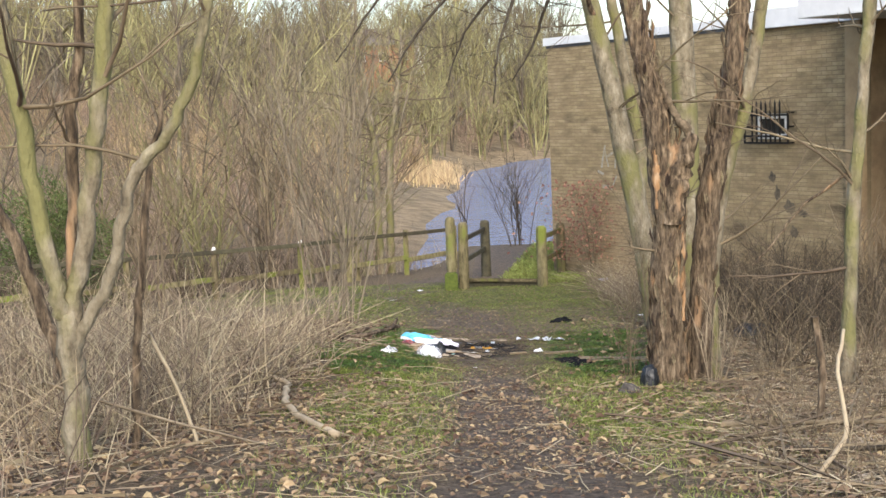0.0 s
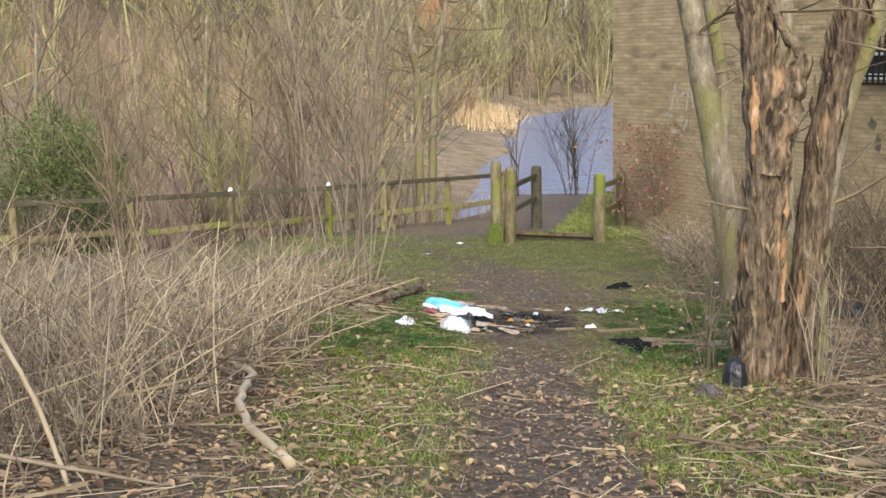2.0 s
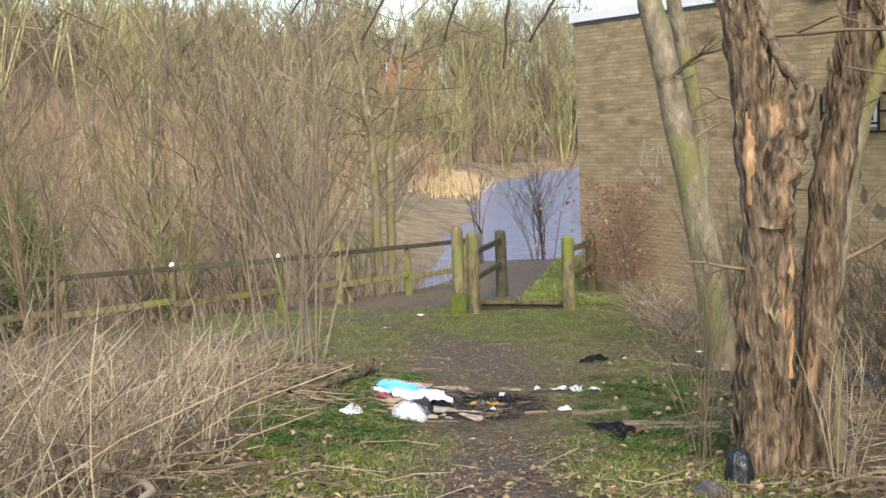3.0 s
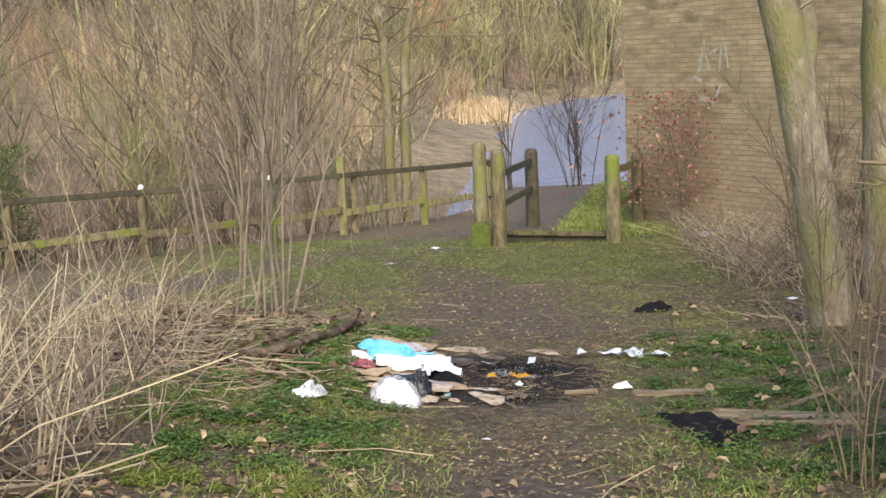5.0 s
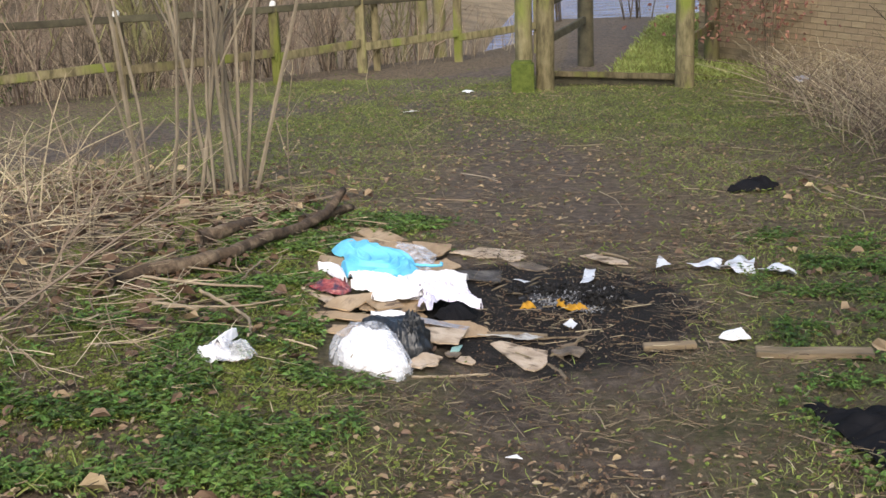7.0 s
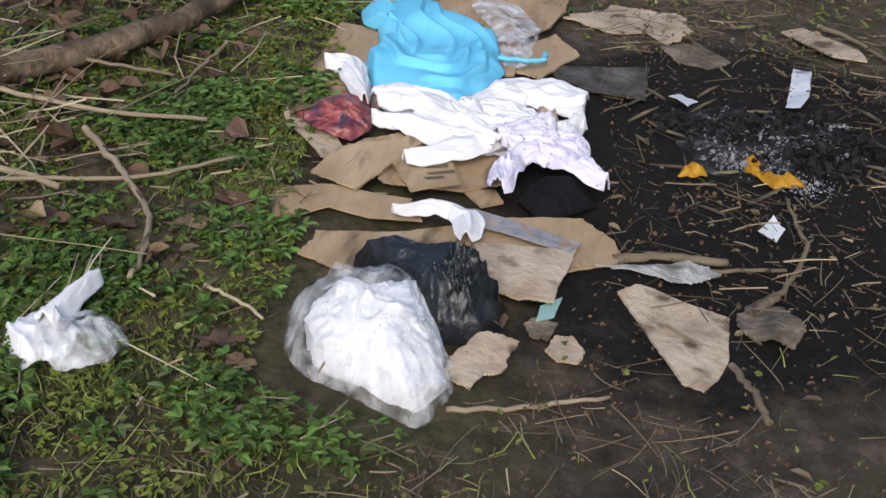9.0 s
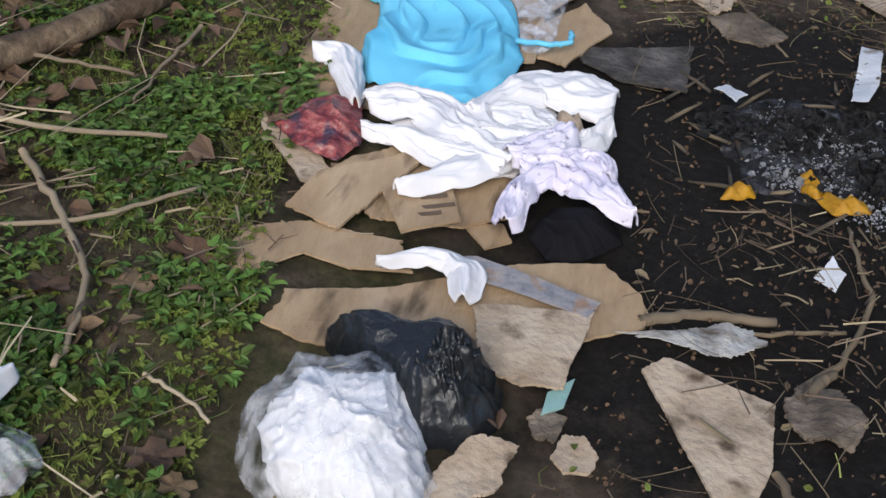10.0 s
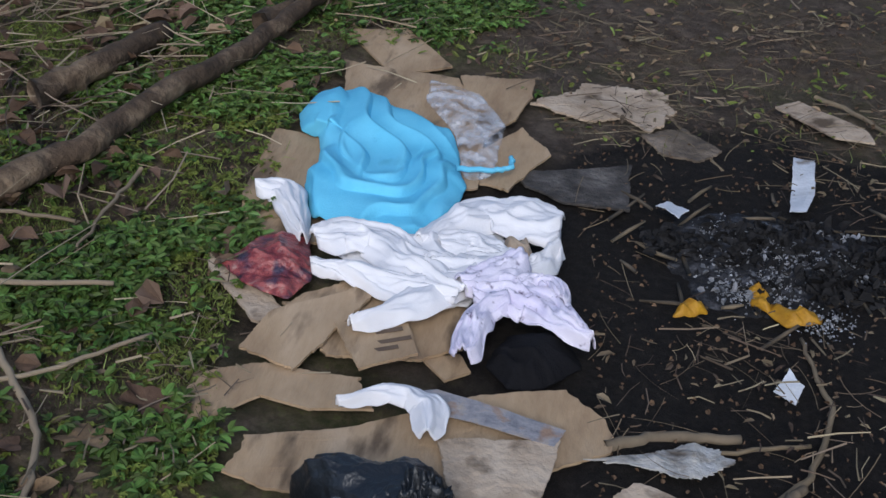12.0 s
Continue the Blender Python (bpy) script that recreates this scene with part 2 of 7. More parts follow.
def box(size, at=(0, 0, 0), bevel=0.0, turn=None, segments=2):
    bm = bmesh.new()
    bmesh.ops.create_cube(bm, size=1)
    bmesh.ops.scale(bm, vec=size, verts=bm.verts)
    if bevel:
        bmesh.ops.bevel(bm, geom=list(bm.edges), offset=bevel, segments=segments, affect="EDGES")
    m = Matrix.Translation(at) @ (turn or Matrix.Identity(4))
    bmesh.ops.transform(bm, matrix=m, verts=bm.verts)
    return bm


def tube(soup, pts, radii, sides=5, wobble=0.0, rng=None):
    """A tapered tube along points."""
    P, R = np.asarray(pts, float), np.asarray(radii, float)
    n = len(P)
    T = np.gradient(P, axis=0)
    T /= np.linalg.norm(T, axis=1, keepdims=True) + 1e-9
    ref = np.array((0.31, 0.95, 0.05)) if abs(T[:, 2]).mean() > 0.6 else np.array((0.1, 0.2, 0.97))
    U = np.cross(T, ref)
    U /= np.linalg.norm(U, axis=1, keepdims=True) + 1e-9
    W = np.cross(T, U)
    a = np.linspace(0, 2 * np.pi, sides, endpoint=False)
    rr = R[:, None] * np.ones(sides)
    if wobble:
        rr = rr * (1 + wobble * rng.standard_normal((n, sides)))
    V = P[:, None] + rr[..., None] * (np.cos(a)[None, :, None] * U[:, None] + np.sin(a)[None, :, None] * W[:, None])
    i, j = np.meshgrid(np.arange(n - 1), np.arange(sides), indexing="ij")
    q = np.stack([i * sides + j, i * sides + (j + 1) % sides, (i + 1) * sides + (j + 1) % sides, (i + 1) * sides + j], -1).reshape(-1, 4)
    V = V.reshape(-1, 3)
    caps = []
    for ring in (0, n - 1):
        for k in range(1, sides - 2, 2):
            caps.append([ring * sides, ring * sides + k, ring * sides + k + 1, ring * sides + min(k + 2, sides - 1)])
    soup.add(V, np.concatenate([q, np.array(caps)]) if caps else q)


def strands(base, tip, sag, r0, r1, segs=3, sides=3):
    """Many thin bent rods at once: base and tip (n, 3), sag (n, 3) added in the middle."""
    n = len(base)
    t = np.linspace(0, 1, segs + 1)[None, :, None]
    P = base[:, None] * (1 - t) + tip[:, None] * t + sag[:, None] * (4 * t * (1 - t))
    T = tip - base
    T = T / (np.linalg.norm(T, axis=1, keepdims=True) + 1e-9)
    ref = np.where(np.abs(T[:, 2:3]) > 0.7, np.array([[1.0, 0.1, 0]]), np.array([[0, 0, 1.0]]))
    U = np.cross(T, ref)
    U /= np.linalg.norm(U, axis=1, keepdims=True) + 1e-9
    W = np.cross(T, U)
    ang = np.random.rand(n) * 6.28
    rad = (r0[:, None] * (1 - t[..., 0]) + r1[:, None] * t[..., 0])
    rings = []
    for k in range(sides):
        a = ang + 2 * np.pi * k / sides
        d = np.cos(a)[:, None] * U + np.sin(a)[:, None] * W
        rings.append(P + rad[..., None] * d[:, None])
    V = np.stack(rings, 2)
    s1 = segs + 1
    i, j = np.meshgrid(np.arange(segs), np.arange(sides if sides > 2 else 1), indexing="ij")
    q = np.stack([i * sides + j, i * sides + (j + 1) % sides, (i + 1) * sides + (j + 1) % sides, (i + 1) * sides + j], -1).reshape(-1, 4)
    F = (np.arange(n) * s1 * sides)[:, None, None] + q[None]
    return V.reshape(-1, 3), F.reshape(-1, 4)


def leaves(base, along, up, length, width, fold=0.25):
    """Many leaves of six corners, two quads each, folded on the midrib."""
    along = along / (np.linalg.norm(along, axis=1, keepdims=True) + 1e-9)
    side = np.cross(up, along)
    side /= np.linalg.norm(side, axis=1, keepdims=True) + 1e-9
    nrm = np.cross(along, side)
    L, W = length[:, None], width[:, None]
    a = base
    f = base + along * L - nrm * L * 0.12
    l1, l2 = base + along * L * 0.3 + side * W * 0.5 + nrm * W * fold, base + along * L * 0.72 + side * W * 0.38 + nrm * W * fold
    r1, r2 = base + along * L * 0.3 - side * W * 0.5 + nrm * W * fold, base + along * L * 0.72 - side * W * 0.38 + nrm * W * fold
    V = np.stack([a, l1, l2, f, r2, r1], 1)
    q = np.array([[0, 3, 2, 1], [0, 5, 4, 3]])
    F = (np.arange(len(base)) * 6)[:, None, None] + q[None]
    return V.reshape(-1, 3), F.reshape(-1, 4)


def ground_many(x, y):
    return np.array([ground_z(a, b) for a, b in zip(x, y)])


def grow(soup, rng, p, d, length, radius, depth, spread=0.55, kids=4, sides=5, lift=0.1, steps=5, thin=0.6):
    """A branch with its side branches."""
    pts, d = [np.array(p, float)], np.array(d, float)
    d /= np.linalg.norm(d)
    for _ in range(steps):
        d = d + rng.standard_normal(3) * 0.11 + np.array((0, 0, lift * 0.3))
        d /= np.linalg.norm(d)
        pts.append(pts[-1] + d * length / steps)
    end = radius * 0.35
    radii = np.linspace(radius, end, steps + 1)
    tube(soup, pts, radii, max(3, sides))
    if depth > 0:
        for k in range(kids):
            i = rng.uniform(0.25, 0.98) * steps
            a, f = int(i), i - int(i)
            q = pts[a] * (1 - f) + pts[min(a + 1, steps)] * f
            side = rng.standard_normal(3)
            nd = d + side / np.linalg.norm(side) * spread * rng.uniform(0.7, 1.5) + np.array((0, 0, lift))
            grow(soup, rng, q, nd, length * rng.uniform(0.35, 0.65), radii[a] * thin, depth - 1, spread, kids, 3, lift, max(3, steps - 1), thin)


def star(outline, rings, around, ragged=0.0, rng=None, round_it=True):
    """A disc of rings mapped into an outline (x, y) that is star-shaped about its middle. Returns x, y, s (0 middle to 1 rim) and quads."""
    P = np.array(outline, float)
    c = P.mean(0)
    n = len(P)
    closed = np.concatenate([P, P[:1]])
    seg = np.linalg.norm(np.diff(closed, axis=0), axis=1)
    at = np.concatenate([[0], np.cumsum(seg)])
    u = np.linspace(0, at[-1], around, endpoint=False)
    rim = np.stack([np.interp(u, at, closed[:, k]) for k in (0, 1)], 1)
    if round_it:
        for _ in range(2):
            rim = 0.25 * np.roll(rim, 1, 0) + 0.5 * rim + 0.25 * np.roll(rim, -1, 0)
    else:
        for p in P:
            rim[np.argmin(((rim - p) ** 2).sum(1))] = p
    if ragged:
        k = rng.standard_normal(around)
        k = 0.45 * k + 0.3 * np.roll(k, 1) + 0.25 * np.roll(k, 2) if round_it else 0.35 * k + 0.8 * np.interp(np.arange(around), np.arange(0, around, 7), k[::7][: len(np.arange(0, around, 7))])
        rim = c + (rim - c) * (1 + ragged * k[:, None])
    s = np.linspace(0, 1, rings + 1)[1:]
    XY = c + s[:, None, None] * (rim - c)[None]
    XY = np.concatenate([np.tile(c, (1, around, 1)), XY], 0)
    S = np.concatenate([[0], s])[:, None] * np.ones(around)
    i, j = np.meshgrid(np.arange(rings), np.arange(around), indexing="ij")
    q = np.stack([i * around + j, (i + 1) * around + j, (i + 1) * around + (j + 1) % around, i * around + (j + 1) % around], -1).reshape(-1, 4)
    return XY[..., 0].ravel(), XY[..., 1].ravel(), S.ravel(), q


def fold_field(x, y, scale, angle, seed, warp=0.5):
    """Ridges of folded cloth, 0 to 1, running along an angle and bent by noise."""
    out = np.empty(len(x))
    ca, sa = math.cos(angle), math.sin(angle)
    for i, (a, b) in enumerate(zip(x, y)):
        w = noise.noise((a * 5 + seed, b * 5, seed)) * warp
        u = (a * ca + b * sa) * scale + w * 4
        out[i] = (1 - abs(noise.noise((u, (b * ca - a * sa) * scale * 0.28 + seed, seed * 1.7))) * 2) ** 2
    return out


# ---- shape of the land ----
PROFILE_Y = (-60, -10, -0.3, 4.2, 7.5, 9.5, 11.5, 13.6, 15.5, 17.0, 23.8, 26.0, 31.0, 37.0, 40.0, 44.0)
PROFILE_Z = (1.6, 0.6, -0.22, -0.73, -1.18, -1.45, -1.65, -1.82, -1.95, -2.06, -2.53, -2.65, -2.85, -3.05, -3.6, -5.2)
WATER_Z = -4.75


def smooth(a, b, v):
    u = min(1.0, max(0.0, (v - a) / (b - a)))
    return u * u * (3 - 2 * u)


FENCE_LINE = ((-0.3, 30.3), (-1.4, 29.2), (-2.6, 27.95), (-3.5, 26.75), (-5.07, 25.4), (-6.5, 24.1), (-8.0, 22.7), (-9.6, 21.2), (-11.4, 19.5))


def fence_y(x):
    """The line of the fence, left of the gate."""
    return float(np.interp(x, (-11.4, -5.07, -2.6, -1.4, -0.24), (19.5, 25.4, 27.95, 29.2, 30.4)))


BANK = ((-140, 12), (-60, 24), (-30, 32), (-14, 38), (-6, 41), (-3.3, 45), (-3.1, 84), (-2.9, 105), (2, 122), (8, 131), (60, 150), (400, 190))


def beyond_river(x, y):
    """Metres past the far waterline; minus: before it."""
    best, sign = 1e9, -1.0 if y < np.interp(x, [p[0] for p in BANK], [p[1] for p in BANK]) else 1.0
    for (x0, y0), (x1, y1) in zip(BANK, BANK[1:]):
        dx, dy = x1 - x0, y1 - y0
        k = min(1.0, max(0.0, ((x - x0) * dx + (y - y0) * dy) / (dx * dx + dy * dy)))
        best = min(best, math.hypot(x - x0 - k * dx, y - y0 - k * dy))
    return best * sign


def ground_z(x, y):
    near = float(np.interp(y, PROFILE_Y, PROFILE_Z))
    near += 0.13 * min(2.2, max(0.0, 0.45 - x)) * smooth(22, 16, y)
    # left of the fence the bank falls to the river
    if x < 0:
        near -= 2.6 * smooth(0.8, 9.0, y - fence_y(x)) * smooth(0, -3, x) * smooth(44, 36, y)
    f = beyond_river(x, y) if y > 12 and (x < -9 or y > 38) else -99
    if f > -6:
        u = min(260.0, max(0.0, f - 1))
        rise = 0.25 * u - 0.00045 * u * u
        # the hill is high on the left and drops to a saddle over the river
        crest = float(np.interp(x / y, (-0.5, -0.24, -0.17, -0.125, -0.08, 0.3), (44, 34, 23, 11.5, 10.0, 10.0)))
        far = -5.6 + 1.2 * smooth(-6, 2, f) + crest * (1 - math.exp(-rise / crest))
        near = max(min(near, far), far) if f > 0 else max(min(near, -5.6), far) if y > 36 else near
    return near


# ---- ground, river ----
def path_middle(y):
    return float(np.interp(y, (-30, 0, 7.3, 12, 14, 17, 20, 22.5, 24.5, 27, 40), (1.3, 0.95, 0.87, 0.63, 0.57, 0.35, 0.15, -0.5, -1.4, 0.9, 0.4)))


def path_half(y):
    return float(np.interp(y, (-30, 7.3, 12, 14, 16, 18, 20, 22, 24, 26, 40), (0.6, 0.56, 0.44, 0.38, 0.75, 0.75, 0.62, 0.45, 0.4, 0.4, 0.5)))


SIDE_PATH = ((-0.5, 27.9), (-1.3, 26.6), (-2.4, 24.9), (-3.5, 22.2), (-4.1, 19.8), (-5.2, 17.0))


def side_path(x, y):
    """Metres from the middle of the muddy path that follows the fence."""
    best = 99.0
    for (x0, y0), (x1, y1) in zip(SIDE_PATH, SIDE_PATH[1:]):
        dx, dy = x1 - x0, y1 - y0
        k = min(1.0, max(0.0, ((x - x0) * dx + (y - y0) * dy) / (dx * dx + dy * dy)))
        best = min(best, math.hypot(x - x0 - k * dx, y - y0 - k * dy))
    return best


def cover(x, y):
    """Masks: mud, moss and grass, far scrub, dark soil (wet mud, and shade painted under herbs)."""
    d = abs(x - path_middle(y)) / path_half(y)
    mud = smooth(1.7, 0.5, d) * (0.56 + 0.16 * smooth(14, 12, y))
    fire = math.hypot((x - 0.42) / 0.75, (y - 15.75) / 0.95)
    mud = max(mud, 0.75 * smooth(1.3, 0.6, fire))
    moss = 0.0
    if 5 < y < 27:
        moss = (0.26 + 0.26 * smooth(7.5, 9.5, y)) * smooth(-1.15, -0.35, x) * smooth(3.2, 1.6, x)
        if y > 17:
            moss = (0.36 + 0.34 * smooth(20, 23.5, y)) * smooth(-6.5, -2.0, x) * smooth(3.4, 2.2, x)
    if 17 < y < 29.2 and x < 0.4:
        mud = max(mud, 0.62 * smooth(0.85, 0.3, side_path(x, y)))
    if y >= 26 and x > 0.1:
        moss = 0.7 * smooth(0.0, 0.35, x - 0.75 - 0.11 * (y - 26)) * smooth(40, 36, y)
        mud = 0.6 * smooth(0.3, -0.1, x - 0.75 - 0.11 * (y - 26)) * smooth(-1.2, -0.4, x)
    far = smooth(40, 60, y)
    # first lobe: wet mud by the fire; second: painted shade in the herb gaps
    wet = max(0.8 * smooth(1.25, 0.5, math.hypot((x - 0.46) / 0.76, (y - 15.75) / 1.1)), 0.38 * smooth(1.4, 0.8, math.hypot((x + 0.35) / 1.3, (y - 15.4) / 1.5)))
    return mud, moss, far, wet


def spaced(stops):
    out = []
    for a, b, step in stops:
        out += list(np.arange(a, b, step))
    return np.array(out)


def build_ground():
    xs = spaced([(-640, -120, 60), (-120, -30, 8), (-30, -6, 1.0), (-6, -1.6, 0.22), (-1.6, 2.4, 0.07), (2.4, 6, 0.22), (6, 30, 1.0), (30, 120, 8), (120, 700, 60)])
    ys = spaced([(-120, -20, 10), (-20, 4, 1.0), (4, 11, 0.2), (11, 18, 0.07), (18, 30, 0.2), (30, 50, 0.7), (50, 170, 3), (170, 320, 12), (320, 1200, 80)])
    nx, ny = len(xs), len(ys)
    V = np.empty((ny, nx, 3))
    C = np.zeros((ny, nx, 4))
    for j, y in enumerate(ys):
        for i, x in enumerate(xs):
            z = ground_z(x, y)
            k = smooth(60, 20, y)
            z += 0.018 * k * noise.noise((x * 2.1, y * 2.1, 0)) + 0.008 * k * noise.noise((x * 9, y * 9, 3))
            if y > 50:
                z += 0.5 * noise.noise((x * 0.12, y * 0.12, 1)) * smooth(50, 70, y)
            V[j, i] = x, y, z
            C[j, i] = cover(x, y)
    i, j = np.meshgrid(np.arange(nx - 1), np.arange(ny - 1))
    q = np.stack([j * nx + i, j * nx + i + 1, (j + 1) * nx + i + 1, (j + 1) * nx + i], -1).reshape(-1, 4)
    me = arrays_mesh("ground", V.reshape(-1, 3), q)
    me.attributes.new("cover", "FLOAT_COLOR", "POINT").data.foreach_set("color", C.astype(np.float32).ravel())
    ob = finish(new("ground", me), FLOOR)
    tagged(ob, "sloping woodland ground with mud path, moss and dead leaves", "ground", kind="structure")
    bm = bmesh.new()
    bmesh.ops.create_grid(bm, x_segments=2, y_segments=2, size=1)
    bmesh.ops.transform(bm, matrix=Matrix.Translation((0, 95, WATER_Z)) @ Matrix.Diagonal((300, 75, 1, 1)), verts=bm.verts)
    me = bpy.data.meshes.new("water")
    bm.to_mesh(me), bm.free()
    tagged(finish(new("water", me), RIVER), "pale rippled river reflecting the bright sky", "river", kind="structure")


build_ground()


# ---- brick building ----
STAIN = mat("stained_brick", [(0.05, 0.045, 0.035), (0.12, 0.1, 0.07), (0.2, 0.16, 0.1)], 9, 0.95, 0.4, 60)
SPRAY = mat("faded_spray_paint", [(0.26, 0.21, 0.13), (0.31, 0.28, 0.21), (0.4, 0.42, 0.42)], 18, 0.85, 0.2, 60)
CORNER, END = np.array((2.0, 28.6)), np.array((6.95, 21.5))
WALL = END - CORNER
WALL_LEN = float(np.linalg.norm(WALL))
WALL_DIR = WALL / WALL_LEN
WALL_IN = np.array((-WALL_DIR[1], WALL_DIR[0]))
if WALL_IN[0] < 0:
    WALL_IN = -WALL_IN
ROOF_A, ROOF_B, FOOT = 2.42, 2.2, -3.2
WALL_M = Matrix(((WALL_DIR[0], WALL_IN[0], 0, CORNER[0]), (WALL_DIR[1], WALL_IN[1], 0, CORNER[1]), (0, 0, 1, 0), (0, 0, 0, 1)))
WIN_U = float(np.dot(np.array((5.8, 23.2)) - CORNER, WALL_DIR))


def wall_part(name, bm, material, parent, label=""):
    bmesh.ops.transform(bm, matrix=WALL_M, verts=bm.verts)
    return part(name, bm, material, parent, label)


def build_building():
    b = thing("building", "flat-roofed buff brick building with a white fascia", "building")
    top = (ROOF_A + ROOF_B) / 2
    w, h = 0.78, 0.46
    u0, u1, z0, z1 = WIN_U - w / 2, WIN_U + w / 2, 0.27, 0.27 + h
    # core of the wall round the window, then the other sides and the roof
    for name, a, c, lo, hi in (("wall", 0.02, u0, FOOT, top), ("wall", u1, WALL_LEN - 0.02, FOOT, top), ("wall", u0, u1, FOOT, z0), ("wall", u0, u1, z1, top)):
        wall_part(name, box((c - a, 0.2, hi - lo), ((a + c) / 2, 0.096, (lo + hi) / 2)), MORTAR, b)
    for name, size, at in (("side_wall", (0.24, 6.6, top - FOOT), (0.14, 3.5, (top + FOOT) / 2)), ("side_wall", (0.24, 6.6, top - FOOT), (WALL_LEN - 0.14, 3.5, (top + FOOT) / 2)),
                           ("back_wall", (WALL_LEN, 0.24, top - FOOT), (WALL_LEN / 2, 6.9, (top + FOOT) / 2))):
        wall_part(name, box(size, at), BRICK_ONE, b)
    wall_part("roof", box((WALL_LEN - 0.04, 6.9, 0.12), (WALL_LEN / 2, 3.5, top + 0.08)), DARK_FELT, b)
    wall_part("fascia", box((WALL_LEN * 0.68, 0.05, 0.17), (WALL_LEN * 0.34 - 0.08, -0.03, top + 0.11), 0.006), FASCIA, b, "weathered white roof fascia")
    wall_part("fascia", box((WALL_LEN * 0.33, 0.14, 0.34), (WALL_LEN * 0.84, -0.06, top + 0.12), 0.01), FASCIA, b, "deeper white boxed fascia")
    wall_part("joint", box((WALL_LEN * 0.68, 0.03, 0.05), (WALL_LEN * 0.34, -0.012, top - 0.005)), DARK_FELT, b, "dark strip under the fascia")
    # window with its cage of bars
    win = thing("window", "", "")
    win.parent = b
    wall_part("glass", box((w - 0.16, 0.02, h - 0.16), (WIN_U, 0.07, z0 + h / 2)), DARK_GLASS, win)
    for size, at in (((w, 0.08, 0.09), (WIN_U, 0.04, z0 + 0.045)), ((w, 0.08, 0.09), (WIN_U, 0.04, z1 - 0.045)), ((0.1, 0.08, h - 0.18), (u0 + 0.05, 0.04, z0 + h / 2)), ((0.1, 0.08, h - 0.18), (u1 - 0.05, 0.04, z0 + h / 2))):
        wall_part("window_frame", box(size, at, 0.008), WHITE_PAINT, win, "white painted frame")
    for k in range(7):
        bm = box((0.025, 0.025, h + 0.24), (WIN_U - 0.33 + k * 0.11, -0.16, z0 + h / 2 + 0.06))
        bmesh.ops.create_cone(bm, segments=4, radius1=0.03, radius2=0.002, depth=0.09, matrix=Matrix.Translation((WIN_U - 0.33 + k * 0.11, -0.16, z1 + 0.22)))
        wall_part("bar", bm, IRON, win)
    for z in (z0 - 0.06, z0 + 0.06, z1 - 0.02):
        wall_part("rail", box((w + 0.26, 0.03, 0.035), (WIN_U, -0.16, z)), IRON, win)
    for u in (u0 - 0.13, u1 + 0.13):
        for z in (z0 - 0.06, z0 + h / 2, z1 + 0.02):
            wall_part("bracket", box((0.03, 0.18, 0.03), (u, -0.08, z)), IRON, win)
        wall_part("upright", box((0.03, 0.03, h + 0.1), (u, -0.16, z0 + h / 2)), IRON, win)
    # faded spray marks and dark flaking patches on the bricks
    for u, z, w, h, a in ((1.85, -0.1, 0.05, 0.5, 0.25), (1.95, -0.12, 0.04, 0.42, -0.3), (2.1, -0.05, 0.26, 0.05, -0.4), (2.25, -0.15, 0.04, 0.4, 0.15), (2.38, -0.12, 0.04, 0.35, -0.2), (1.75, -0.45, 0.2, 0.06, 0.3), (1.95, -0.75, 0.3, 0.08, 0.1), (2.2, -0.62, 0.05, 0.25, 0.5)):
        wall_part("spray_mark", box((w, 0.002, h), (u, -0.0105, z), 0, Matrix.Rotation(a, 4, "Y")), SPRAY, b, "faded pale blue spray paint")
    for u, z, w, h, a in ((6.6, -0.42, 0.2, 0.26, 0.3), (6.72, -0.72, 0.16, 0.4, -0.4), (7.0, -0.95, 0.3, 0.34, 0.2), (7.3, -1.05, 0.26, 0.2, -0.3), (7.1, -1.4, 0.2, 0.3, 0.5)):
        ring = [(u + 0.5 * w * math.cos(k * 0.524) * (0.75 + 0.25 * math.sin(k * 2.3 + u)), z + 0.5 * h * math.sin(k * 0.524) * (0.75 + 0.25 * math.cos(k * 1.9 + z))) for k in range(12)]
        bm = bmesh.new()
        front = [bm.verts.new((p, -0.0115, q)) for p, q in ring]
        back = [bm.verts.new((p, -0.004, q)) for p, q in ring]
        bm.faces.new(front)
        for k in range(12):
            bm.faces.new((front[k], back[k], back[(k + 1) % 12], front[(k + 1) % 12]))
        wall_part("stain_patch", bm, STAIN, b, "dark stain patch on the bricks")
    # pier; past the end of the wall, walls and a roof added to hold shade
    wall_part("pier", box((0.34, 0.16, top - FOOT), (WALL_LEN - 0.15, -0.03, (top + FOOT) / 2), 0.01), BRICK_ONE, b, "projecting brick pier")
    wall_part("recess_wall", box((3.2, 0.2, top - FOOT), (WALL_LEN + 1.6, 1.6, (top + FOOT) / 2)), BRICK_ONE, b)
    wall_part("recess_wall", box((0.2, 3.0, top - FOOT), (WALL_LEN + 3.2, 0.2, (top + FOOT) / 2)), BRICK_ONE, b)
    wall_part("porch_roof", box((3.6, 3.2, 0.3), (WALL_LEN + 1.75, 0.05, top + 0.12), 0.01), FASCIA, b, "deep white overhanging roof added to shade the recess")
    return b, (u0, u1, z0, z1, top)


BUILDING, OPENING = build_building()


